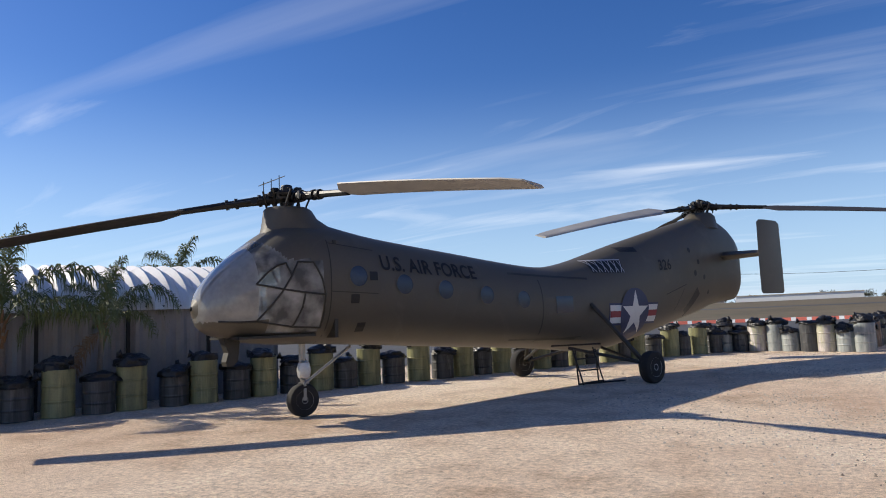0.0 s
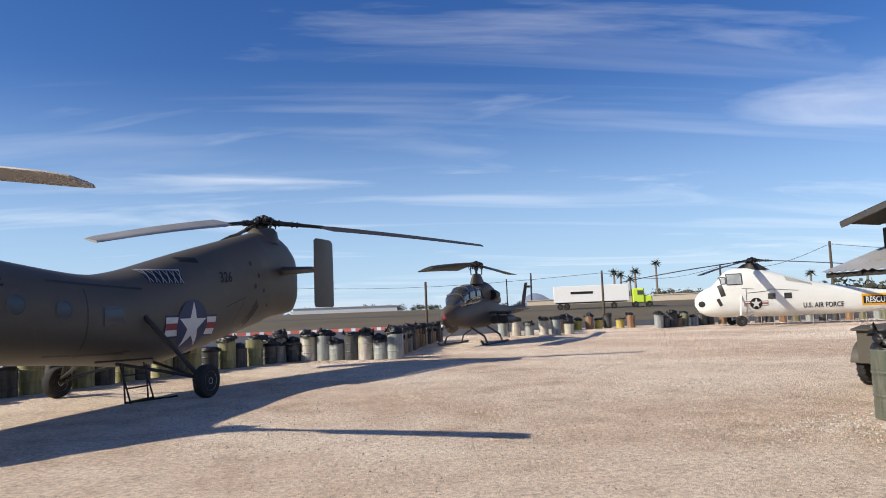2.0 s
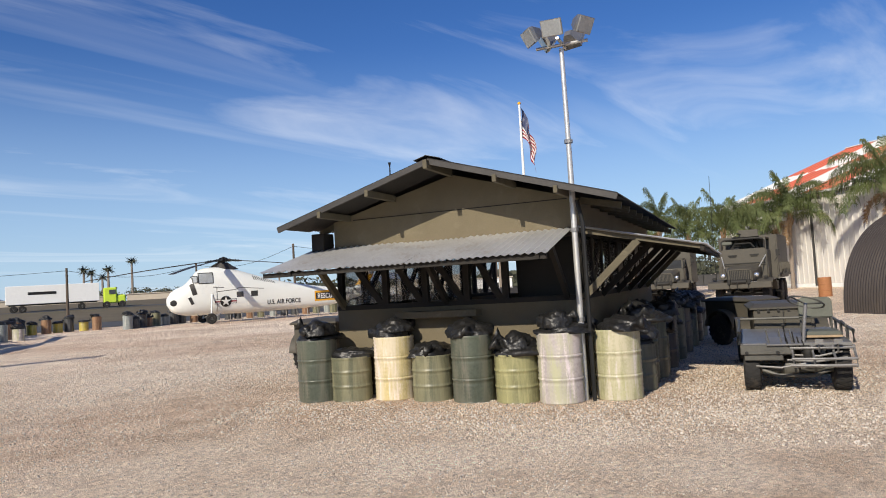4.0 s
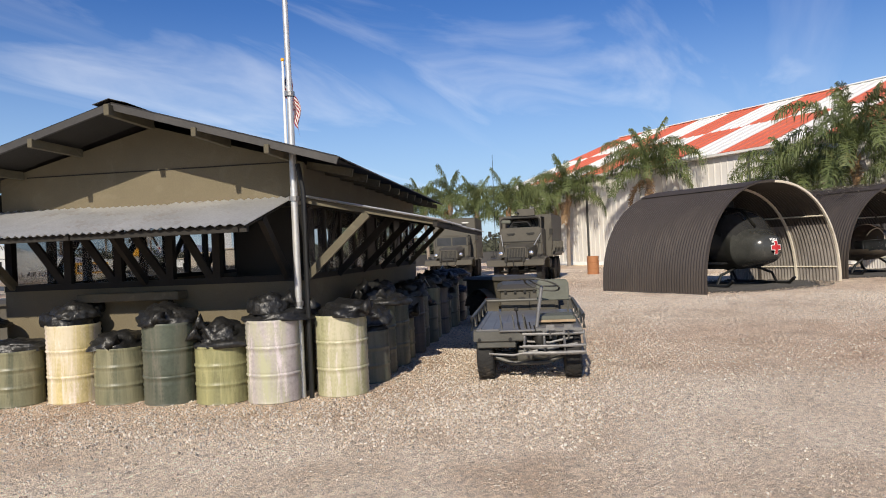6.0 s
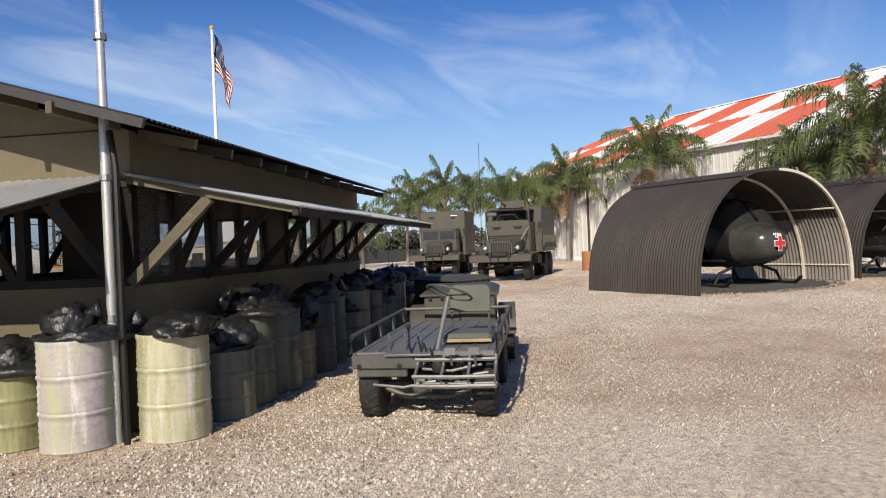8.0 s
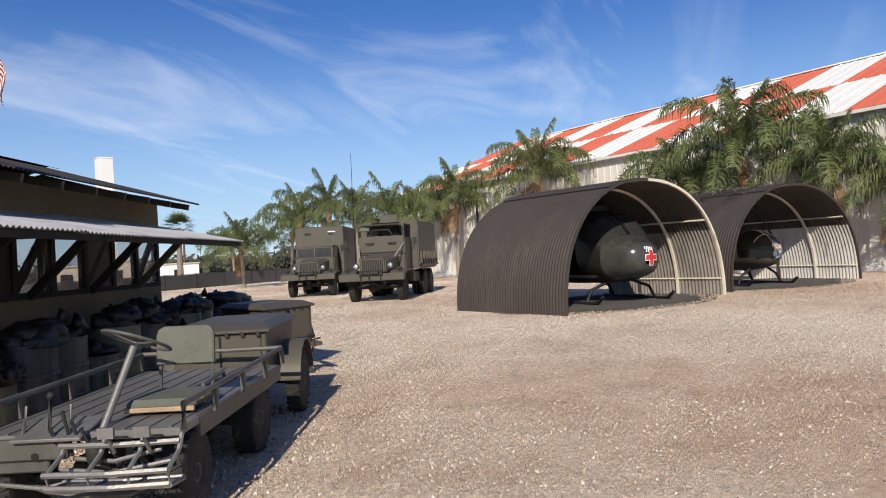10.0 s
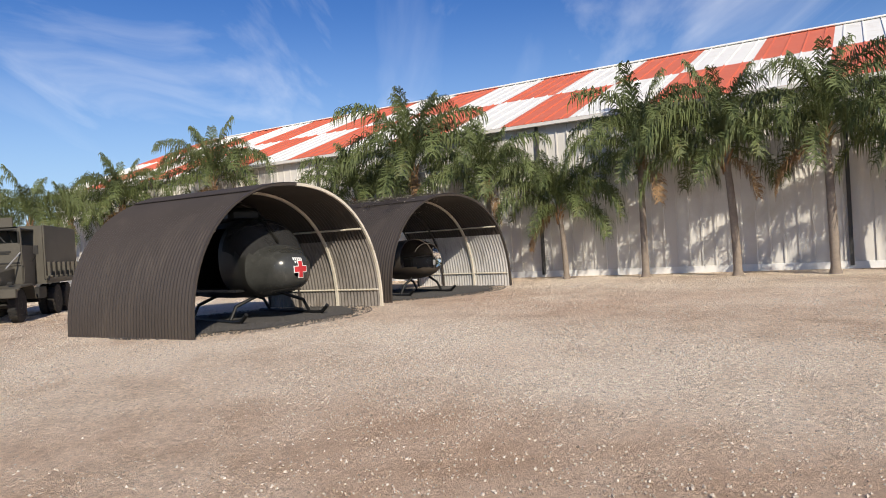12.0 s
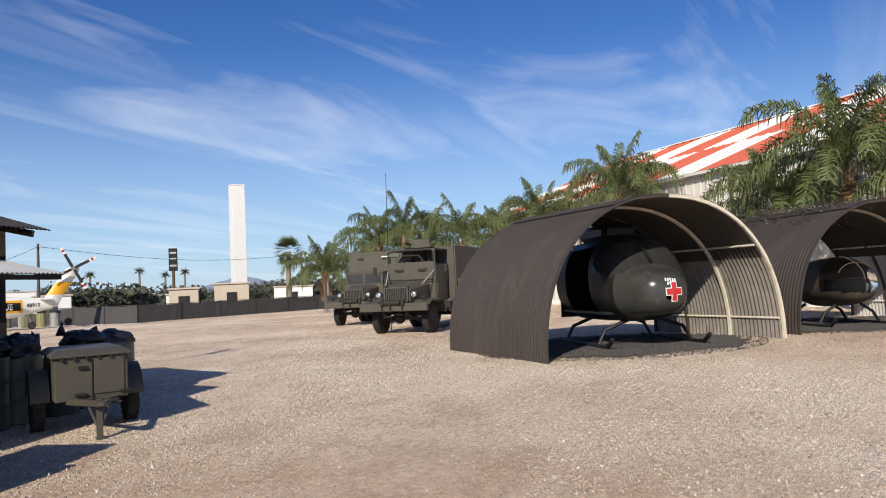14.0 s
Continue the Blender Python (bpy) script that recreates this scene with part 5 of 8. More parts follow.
# front pylon
bm = BM()
rings(bm, [[Vector((cx + hl * math.cos(2 * math.pi * i / 24), hw * math.sin(2 * math.pi * i / 24), z)) for i in range(24)]
           for cx, hl, hw, z in ((0.25, 1.0, 0.66, 2.85), (0.12, 0.82, 0.58, 3.02), (-0.06, 0.6, 0.48, 3.18), (-0.17, 0.47, 0.41, 3.32), (-0.21, 0.41, 0.38, 3.46), (-0.22, 0.36, 0.33, 3.5))])
part("front_pylon", bm, M_heli, h21, smooth=True)
bm = BM()
rings(bm, [[Vector((cx + hl * math.cos(2 * math.pi * i / 20), hw * math.sin(2 * math.pi * i / 20), z)) for i in range(20)] for cx, hl, hw, z in ((12.55, 0.62, 0.45, 3.75), (12.6, 0.5, 0.38, 4.1), (12.62, 0.36, 0.3, 4.2))])
part("rear_pylon", bm, M_heli, h21, smooth=True)
HB_ANG = math.degrees(math.atan2(0.916, 0.4))
# like blades: lit ones coloured pale, those seen in shade coloured black
rotor(h21, (-0.22, 0, 3.7), ((227 - HB_ANG, M_blade_dark, 8, 6.6, 1.3), (342 - HB_ANG, M_blade, -16, 5.35, 0.68)), radius=6.55, droop=0.75, spar=1.75, chord=0.5)
rotor(h21, (12.65, 0, 4.4), ((245 - HB_ANG, M_blade, -30, 6.4, 1.1), (5 - HB_ANG, M_blade_dark, 24), (125 - HB_ANG, M_blade_dark, 6)), radius=6.6, droop=0.8, spar=1.75, chord=0.46)
bm = BM()
tube(bm, [(-0.5, -0.5, 3.95), (-0.5, 0.5, 3.96)], 0.008, 5)
for sy in (-0.3, 0, 0.3):
    rod(bm, (-0.5, sy, 3.75), (-0.5, sy, 4.0), 0.008, seg=5)
part("hub_antenna", bm, M_black, h21)
# nose gear
bm = BM(); rod(bm, (0.0, 0, 1.25), (0.0, 0, 0.62), 0.055); rod(bm, (0, 0, 0.64), (0.02, 0, 0.32), 0.038); rod(bm, (0.05, 0, 0.55), (0.95, 0, 1.12), 0.028)
rod(bm, (-0.02, -0.09, 0.3), (-0.02, 0.09, 0.3), 0.03); box(bm, (0, -0.08, 0.42), (0.05, 0.03, 0.3)); box(bm, (0, 0.08, 0.42), (0.05, 0.03, 0.3))
part("nose_strut", bm, M_steel, h21, "bare metal nose strut with drag brace", smooth=True)
bm = BM(); turned(bm, [(0.02, -0.16), (0.1, -0.13), (0.12, 0.0), (0.09, 0.12), (0.02, 0.15)], Matrix.Translation((-0.02, -0.1, 0.78)), 12); part("strut_boot", bm, M_galv, h21, smooth=True)
wheel(h21, Matrix.Translation((0.0, 0, 0.275)), 0.275, 0.2)
bm = BM(); rings(bm, [[(x - 0.09 * w, -0.16, z), (x + 0.1 * w, -0.16, z), (x + 0.1 * w, 0.04, z), (x - 0.09 * w, 0.04, z)] for x, w, z in ((-1.3, 1.5, 1.42), (-1.28, 1.2, 1.27), (-1.26, 0.9, 1.14), (-1.29, 1.0, 1.0), (-1.32, 0.5, 0.93))]); part("belly_fairing", bm, M_heli_dark, h21, "dark hanging step under the nose")
# main gear
for side in (-1, 1):
    wheel(h21, Matrix.Translation((7.12, side * 1.92, 0.34)), 0.34, 0.24, hub=M_galv)
    bm = BM()
    rod(bm, (7.12, side * 1.8, 0.37), (6.55, side * 0.86, 1.72), 0.05)
    rod(bm, (7.12, side * 1.85, 0.4), (6.2, side * 0.45, 0.78), 0.035)
    rod(bm, (7.12, side * 1.85, 0.36), (7.4, side * 0.4, 0.72), 0.035)
    rod(bm, (7.1, side * 1.62, 0.37), (7.12, side * 2.0, 0.37), 0.05)
    part("main_gear_leg", bm, M_heli_dark, h21, "olive landing gear struts", smooth=True)
# boarding ladder and stands under the door
def ladder_bar(name, a, b, r):
    part(name, rod_of(a, b, r), M_black, h21, "black tube of the boarding ladder")


def rod_of(a, b, r):
    bm = BM()
    rod(bm, a, b, r, seg=6)
    return bm


for x in (5.7, 6.35):
    ladder_bar("ladder_rail", (x, -1.0, 0.8), (x, -1.25, 0.06), 0.018)
    ladder_bar("ladder_stay", (x + 0.2, -0.9, 0.75), (x + 0.2, -0.95, 0.03), 0.018)
for z in (0.1, 0.34, 0.58):
    ladder_bar("ladder_rung", (5.7, -1.24 + 0.34 * (z - 0.06), z), (6.35, -1.24 + 0.34 * (z - 0.06), z), 0.016)
ladder_bar("ladder_hanger", (5.5, -0.6, 0.86), (6.8, -0.85, 0.84), 0.02)
ladder_bar("ladder_foot", (5.9, -0.95, 0.05), (7.0, -1.3, 0.05), 0.018)
# tail planes
for side in (-1, 1):
    bm = BM()
    rings(bm, [[Vector((13.1 + x, side * y, 2.95 + z)) for x, z in ((-ch, 0), (-ch * 0.5, th), (ch * 0.6, th * 0.7), (ch, 0), (ch * 0.6, -th * 0.7), (-ch * 0.5, -th))] for y, ch, th in ((0.3, 0.42, 0.13), (1.3, 0.36, 0.09), (1.7, 0.3, 0.06))])
    part("tailplane", bm, M_heli, h21, smooth=True)
    bm = BM()
    rings(bm, [[Vector((13.05 + x * w, side * (1.72 + t), z)) for x, t in ((-0.5, 0), (-0.25, 0.05), (0.3, 0.035), (0.5, 0), (0.3, -0.035), (-0.25, -0.05))] for w, z in ((1.1, 1.84), (1.26, 1.9), (1.27, 2.8), (1.22, 3.74), (0.95, 3.81))])
    part("tail_fin", bm, M_heli, h21, "flat olive end-plate fin", smooth=True)
# port and starboard skin details
for side in (-1, 1):
    for x, z in ((0.62, 2.3), (1.56, 2.16), (2.48, 2.06), (3.49, 1.95), (4.48, 1.85)):
        bm = BM(); disc(bm, x, z, 0.175, 20)
        on_hull(part("porthole", bm, M_window_blue, h21, "round cabin window"), hull, side, 0.006)
        bm = BM(); disc(bm, x, z, 0.195, 20, 0.172, nr=1)
        on_hull(part("porthole_rim", bm, M_heli, h21), hull, side, 0.012)
    for x, z in ((0.55, 1.92), (0.92, 2.3), (0.74, 1.45)):
        bm = BM(); patch(bm, x - 0.08, z - 0.075, x + 0.08, z + 0.075, 2)
        on_hull(part("vent_hole", bm, M_black, h21, "square black vent"), hull, side, 0.01)
    bm = BM(); strip(bm, [(5.02, 0.98), (5.02, 2.25)], 0.03); strip(bm, [(4.2, 2.38), (6.6, 2.28)], 0.045); strip(bm, [(5.02, 1.0), (6.35, 1.02)], 0.02); strip(bm, [(4.3, 1.05), (6.2, 0.98)], 0.03)
    on_hull(part("door_seam", bm, M_heli_dark, h21, "dark seams and rail of the sliding door"), hull, side, 0.008)
    bm = BM(); patch(bm, 5.42, 1.55, 5.95, 1.9)
    on_hull(part("door_window", bm, M_window_blue, h21, "door window with the sky's reflection put into its blue colour"), hull, side, 0.01)
    bm = BM()
    for x, z, r in ((10.9, 3.05, 0.07), (11.3, 2.75, 0.07), (11.6, 2.35, 0.07), (11.1, 2.45, 0.08), (11.9, 1.95, 0.06)):
        disc(bm, x, z, r, 10, nr=1)
    on_hull(part("exhaust_port", bm, M_black, h21, "round dark ports in the tail"), hull, side, 0.01)
    bm = BM(); patch(bm, 8.2, 2.95, 8.75, 3.08, 3)
    on_hull(part("tail_vent", bm, M_black, h21), hull, side, 0.01)
    bm = BM(); strip(bm, [(10.75, 1.42), (11.3, 2.0)], 0.26, 6); strip(bm, [(10.1, 1.5), (10.5, 2.05)], 0.02); strip(bm, [(9.6, 1.9), (10.6, 2.15)], 0.02)
    on_hull(part("tail_slot", bm, M_black, h21, "black slot under the tail"), hull, side, 0.01)
    bm = BM(); strip(bm, [(0.1, 1.2), (0.1, 2.9)], 0.02, 14); strip(bm, [(0.1, 2.05), (1.0, 2.0)], 0.015); strip(bm, [(0.1, 2.85), (1.0, 2.75)], 0.015)
    on_hull(part("panel_seam", bm, M_heli_dark, h21), hull, side, 0.008)
# engine intake screen on the spine
bm = BM(); patch(bm, 6.9, 2.42, 7.95, 2.72, 4)
on_hull(part("intake", bm, M_black, h21, "dark engine intake opening"), hull, -1, 0.008)
bm = BM()
for k in range(6):
    strip(bm, [(6.92 + k * 0.18, 2.43), (7.02 + k * 0.18, 2.71)], 0.02, 4)
    strip(bm, [(7.02 + k * 0.18, 2.43), (6.92 + k * 0.18, 2.71)], 0.02, 4)
strip(bm, [(6.9, 2.72), (7.95, 2.74)], 0.03)
on_hull(part("intake_lattice", bm, M_galv, h21, "pale lattice over the intake"), hull, -1, 0.03)
roundel(h21, hull, -1, 8.2, 1.47, 0.6, 0.42)
hull_words("U.S. AIR FORCE", 0.36, h21, hull, -1, 1.08, 2.42, -0.075, squeeze=0.86, label="black painted service lettering")
hull_words("326", 0.36, h21, hull, -1, 9.35, 2.5, 0.06, squeeze=1.0, label="black painted number")

# ---- white rescue helicopter ----
H34 = frame_of((26.1, 43.1, 0), (0.94, -0.342, 0), (0.342, 0.94, 0))
h34 = thing("rescue_helicopter", H34, "white single-rotor rescue helicopter with a yellow tail band", "helicopter")
h34_hull = Hull([(-3.66, 1.75, 1.35, 0.08), (-3.5, 2.05, 1.0, 0.42), (-3.1, 2.35, 0.74, 0.66), (-2.6, 2.56, 0.62, 0.78), (-2.15, 3.0, 0.58, 0.83), (-1.75, 3.48, 0.56, 0.86), (-1.1, 3.66, 0.55, 0.88), (0.2, 3.62, 0.54, 0.88),
                 (0.9, 3.42, 0.53, 0.87), (2.2, 3.0, 0.53, 0.82), (3.5, 2.62, 0.55, 0.74), (5.2, 2.28, 0.58, 0.62), (7.2, 1.98, 0.68, 0.44), (8.8, 1.86, 1.0, 0.30), (9.6, 1.88, 1.16, 0.24)], 2.6)
h34_hull_cuts = [-3.66 + 13.26 * i / 52 for i in range(53)]
bm = BM(); h34_hull.body(bm, 52, 32)
part("fuselage", bm, M_white_heli, h34, "white painted skin", smooth=True)
# tail pylon, leaning back
bm = BM()
rings(bm, [[Vector((cx + x * ch, y * t, z)) for x, y in ((-0.5, 0), (-0.3, 0.8), (0.1, 1), (0.5, 0.15), (0.5, -0.15), (0.1, -1), (-0.3, -0.8))] for cx, z, ch, t in ((9.35, 1.25, 1.0, 0.2), (9.75, 2.0, 0.95, 0.17))])
part("tail_pylon_base", bm, M_white_heli, h34, smooth=True)
bm = BM()
rings(bm, [[Vector((cx + x * ch, y * t, z)) for x, y in ((-0.5, 0), (-0.3, 0.8), (0.1, 1), (0.5, 0.15), (0.5, -0.15), (0.1, -1), (-0.3, -0.8))] for cx, z, ch, t in ((9.75, 2.0, 0.95, 0.17), (10.25, 2.75, 0.9, 0.15))])
part("tail_band", bm, M_yellow, h34, "yellow band on the tail", smooth=True)
bm = BM()
rings(bm, [[Vector((cx + x * ch, y * t, z)) for x, y in ((-0.5, 0), (-0.3, 0.8), (0.1, 1), (0.5, 0.15), (0.5, -0.15), (0.1, -1), (-0.3, -0.8))] for cx, z, ch, t in ((10.25, 2.75, 0.9, 0.15), (10.7, 3.45, 0.8, 0.13), (10.8, 3.62, 0.6, 0.1))])
part("tail_pylon_top", bm, M_white_heli, h34, smooth=True)
bm = BM(); rod(bm, (10.7, -0.1, 3.55), (10.7, -0.42, 3.55), 0.09); part("tail_rotor_hub", bm, M_steel, h34)
for k in range(4):
    a = radians(28 + 90 * k)
    d = Vector((math.cos(a), 0, math.sin(a)))
    c = Vector((10.7, -0.4, 3.55))
    for r0, r1, mt, nm in ((0.1, 1.0, M_blade_dark, "tail_blade"), (1.0, 1.13, M_white, "blade_band"), (1.13, 1.26, M_red, "blade_band"), (1.26, 1.42, M_white, "blade_tip")):
        bm = BM(); beam(bm, c + d * r0, c + d * r1, 0.17, 0.03, up=(0, 1, 0)); part(nm, bm, mt, h34)
bm = BM()
for s in (-1, 1):
    rings(bm, [[Vector((9.2 + x, s * y, 1.75 + z)) for x, z in ((-0.3, 0), (0, 0.05), (0.3, 0), (0, -0.04))] for y in (0.2, 1.1)])
part("tailplane", bm, M_white_heli, h34)
rotor(h34, (0.0, 0, 4.15), ((188, M_blade_dark, 5), (241, M_blade_dark, 5), (333, M_blade_dark, 5), (95, M_blade_dark, 5)), radius=8.4, droop=1.25, spar=1.2, chord=0.42, cone=0.02)
bm = BM(); rings(bm, [[Vector((cx + hl * math.cos(2 * math.pi * i / 16), hw * math.sin(2 * math.pi * i / 16), z)) for i in range(16)] for cx, hl, hw, z in ((0.2, 0.8, 0.5, 3.5), (0.05, 0.45, 0.35, 3.8), (0, 0.3, 0.26, 3.95))])
part("rotor_fairing", bm, M_blade_dark, h34, smooth=True)
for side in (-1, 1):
    wheel(h34, Matrix.Translation((-1.2, side * 1.75, 0.34)), 0.34, 0.25)
    bm = BM(); rod(bm, (-1.2, side * 1.65, 0.36), (-0.95, side * 0.85, 1.9), 0.05); rod(bm, (-1.2, side * 1.65, 0.34), (-0.3, side * 0.7, 0.7), 0.04); rod(bm, (-1.2, side * 1.6, 0.34), (-1.2, side * 1.85, 0.34), 0.05)
    part("main_gear_leg", bm, M_white_heli, h34, smooth=True)
    bm = BM(); disc(bm, -3.3, 1.45, 0.2, 14, nr=2)
    on_hull(part("nose_port", bm, M_black, h34, "round dark exhaust opening on the nose"), h34_hull, side, 0.01)
    bm = BM(); strip(bm, [(-2.35, 1.75), (-2.15, 1.3)], 0.2, 4)
    on_hull(part("nose_vent", bm, M_blade_dark, h34), h34_hull, side, 0.01)
    for x0, z0, x1, z1 in ((-1.75, 2.62, -0.85, 3.3), (-2.1, 2.68, -1.82, 3.12)):
        bm = BM(); patch(bm, x0, z0, x1, z1, 4)
        on_hull(part("cockpit_window", bm, M_pane, h34, "pale hazy cockpit window"), h34_hull, side, 0.01)
        bm = BM(); strip(bm, [(x0, z0), (x1, z0), (x1, z1), (x0, z1), (x0, z0)], 0.05)
        on_hull(part("window_frame", bm, M_black, h34), h34_hull, side, 0.016)
    for x0 in (0.6, 1.55):
        bm = BM(); patch(bm, x0, 1.62, x0 + 0.45, 1.98, 3)
        on_hull(part("cabin_window", bm, M_window, h34, "square dark cabin window"), h34_hull, side, 0.01)
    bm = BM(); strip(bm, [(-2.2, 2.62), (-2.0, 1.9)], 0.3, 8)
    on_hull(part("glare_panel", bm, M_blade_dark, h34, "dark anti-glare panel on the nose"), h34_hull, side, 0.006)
    bm = BM(); strip(bm, [(-0.9, 2.35), (-0.2, 2.3)], 0.03); strip(bm, [(-0.65, 0.75), (-0.65, 2.35)], 0.03); strip(bm, [(-0.6, 2.05), (0.5, 2.12), (0.8, 2.25), (2.4, 2.1)], 0.035)
    on_hull(part("door_seam", bm, M_blade_dark, h34, "dark door seams and rail"), h34_hull, side, 0.01)
    bm = BM()
    for k in range(11):
        strip(bm, [(1.75 + k * 0.14, 3.02 - k * 0.045), (1.83 + k * 0.14, 2.72 - k * 0.03)], 0.05, 3)
    on_hull(part("louvre", bm, M_blade_dark, h34, "row of dark cooling louvres"), h34_hull, side, 0.012)
    bm = BM(); patch(bm, 6.0, 1.02, 8.0, 1.74)
    on_hull(part("rescue_panel", bm, M_yellow, h34, "yellow border of the rescue panel"), h34_hull, side, 0.006)
    bm = BM(); patch(bm, 6.08, 1.14, 7.9, 1.6)
    on_hull(part("rescue_panel", bm, M_letter, h34, "black rescue panel"), h34_hull, side, 0.011)
roundel(h34, h34_hull, -1, -0.1, 1.38, 0.36, 0.34, M_black)
hull_words("U.S. AIR FORCE", 0.42, h34, h34_hull, -1, 2.62, 1.02, 0.0, squeeze=0.78, label="black painted service lettering")
hull_words("RESCUE", 0.5, h34, h34_hull, -1, 6.2, 1.2, 0.0, mat=M_letter_white, squeeze=0.72, label="white rescue lettering")
hull_words("48913", 0.3, h34, h34_hull, -1, 8.2, 1.32, 0.03, squeeze=0.9, label="black serial number")
bm = BM(); rod(bm, (8.3, 0, 1.0), (8.5, 0, 0.25), 0.05); part("tail_strut", bm, M_steel, h34)
wheel(h34, Matrix.Translation((8.5, 0, 0.22)), 0.22, 0.15)
for k in range(9):
    bm = BM(); rod(bm, (0.2 + k * 0.75, -0.5, 0.56), (0.2 + k * 0.75, -0.5, 0.0), 0.03, seg=6)
    part("support_prop", bm, M_steel, h34, "metal prop under the belly")

# ---- attack helicopter ----
COB = frame_of((6.75, 35.1, 0), (0.486, 0.874, 0), (-0.874, 0.486, 0))
cob = thing("attack_helicopter", COB, "slim dark olive attack helicopter on skids with rocket pods", "helicopter")
c_hull = Hull([(-4.45, 1.5, 1.25, 0.06), (-4.2, 1.72, 1.0, 0.3), (-3.6, 1.9, 0.86, 0.44), (-2.6, 2.02, 0.76, 0.5), (-1.2, 2.2, 0.72, 0.54), (0.0, 2.4, 0.74, 0.56), (1.2, 2.3, 0.82, 0.52), (2.4, 2.02, 1.02, 0.4), (3.6, 1.86, 1.2, 0.3), (5.5, 1.8, 1.32, 0.22), (8.3, 1.9, 1.5, 0.14)], 2.5)
bm = BM(); c_hull.body(bm, 40, 24); part("fuselage", bm, M_cobra, cob, "dark olive weathered skin", smooth=True)
can = Hull([(-3.7, 1.9, 1.7, 0.2), (-3.2, 2.3, 1.6, 0.4), (-2.4, 2.68, 1.6, 0.45), (-1.4, 2.82, 1.7, 0.46), (-0.6, 2.75, 1.8, 0.45), (-0.2, 2.5, 1.9, 0.4)], 3.0)
bm = BM(); can.body(bm, 16, 24); part("canopy", bm, M_window, cob, "dark glazed canopy", smooth=True)
for x in (-3.1, -2.35, -1.45, -0.6):
    bm = BM(); tube(bm, [p + Vector((0, 0, 0)) for p in can.ring(x, 24, 0.012)[0:13]], 0.035, 6); part("canopy_frame", bm, M_cobra, cob)
bm = BM()
for s in (-1, 1):
    tube(bm, [(x, s * (can.at(x)[2] * 0.9 + 0.02), (can.at(x)[0] + can.at(x)[1]) / 2 + 0.32) for x in (-3.0, -2.4, -1.6, -0.8, -0.3)], 0.03, 6)
part("canopy_rail", bm, M_cobra, cob)
eng = Hull([(-0.7, 2.6, 2.1, 0.3), (-0.2, 2.95, 2.0, 0.42), (0.6, 3.05, 1.9, 0.48), (1.6, 2.85, 1.8, 0.45), (2.5, 2.5, 1.8, 0.34), (3.0, 2.35, 1.9, 0.28)], 2.4)
bm = BM(); eng.body(bm, 16, 24); part("engine_cowl", bm, M_cobra, cob, smooth=True)
for s in (-1, 1):
    bm = BM(); turned(bm, [(0.001, -0.3), (0.24, -0.3), (0.27, 0.0), (0.22, 0.45), (0.001, 0.45)], Matrix.Translation((1.0, s * 0.52, 2.35)) @ Matrix.Rotation(radians(90), 4, "Y"), 14)
    part("engine_intake", bm, M_black, cob, "round dark engine intake", smooth=True)
bm = BM(); rings(bm, [[Vector((cx + hl * math.cos(2 * math.pi * i / 14), hw * math.sin(2 * math.pi * i / 14), z)) for i in range(14)] for cx, hl, hw, z in ((0.1, 0.75, 0.3, 2.9), (0.05, 0.5, 0.2, 3.25), (0.05, 0.4, 0.14, 3.4))])
part("mast_fairing", bm, M_cobra, cob, smooth=True)
bm = BM(); rod(bm, (0, 0, 3.3), (0, 0, 3.85), 0.07)
for s in (-1, 1):
    rod(bm, (0.0, s * 0.28, 3.35), (0, s * 0.3, 3.95), 0.03)
part("mast", bm, M_black, cob)
rotor(cob, (0, 0, 3.84), ((180 + 3.5, M_heli_dark, 24, 7.0, 0.5), (3.5, M_heli_dark, 20, 7.0, 0.15)), radius=7.0, droop=0.3, spar=1.0, chord=0.85, thick=0.14)
for s in (-1, 1):
    bm = BM()
    tube(bm, [(-2.75, s * 1.07, 0.22), (-2.5, s * 1.07, 0.07), (-1.8, s * 1.07, 0.05), (0.6, s * 1.07, 0.05), (1.3, s * 1.07, 0.06)], 0.05, 8)
    part("skid", bm, M_cobra, cob, smooth=True)
    for x in (-1.9, 0.4):
        bm = BM(); tube(bm, [(x, s * 1.07, 0.05), (x - 0.03, s * 0.95, 0.4), (x, s * 0.3, 0.82)], 0.045, 8); part("cross_tube", bm, M_cobra, cob, smooth=True)
    bm = BM(); rings(bm, [[Vector((0.5 + x * c, s * y, 1.45 + z)) for x, z in ((-0.5, 0), (-0.2, 0.08), (0.4, 0.03), (0.5, 0), (0.4, -0.03), (-0.2, -0.06))] for y, c in ((0.4, 1.1), (1.65, 0.75))])
    part("stub_wing", bm, M_cobra, cob)
    for y in (0.95, 1.45):
        bm = BM(); turned(bm, [(0.001, -0.85), (0.2, -0.8), (0.21, 0.55), (0.16, 0.8), (0.001, 0.85)], Matrix.Translation((0.4, s * y, 1.12)) @ Matrix.Rotation(radians(90), 4, "Y"), 14)
        box(bm, (0.4, s * y, 1.36), (0.5, 0.06, 0.2))
        part("rocket_pod", bm, M_black, cob, "dark rocket pod under the stub wing", smooth=True)
bm = BM(); turned(bm, [(0.001, -0.02), (0.08, -0.015), (0.11, 0.05), (0.1, 0.2), (0.001, 0.22)], Matrix.Translation((-4.5, 0, 1.36)) @ Matrix.Rotation(radians(90), 4, "Y"), 14); part("nose_cover", bm, M_ins_red, cob, "faded red cover on the nose sensor", smooth=True)
bm = BM(); bmesh.ops.create_uvsphere(bm, u_segments=14, v_segments=8, radius=0.3, matrix=Matrix.Translation((-3.6, 0, 0.92))); rod(bm, (-3.7, 0, 0.9), (-4.5, 0, 0.88), 0.05)
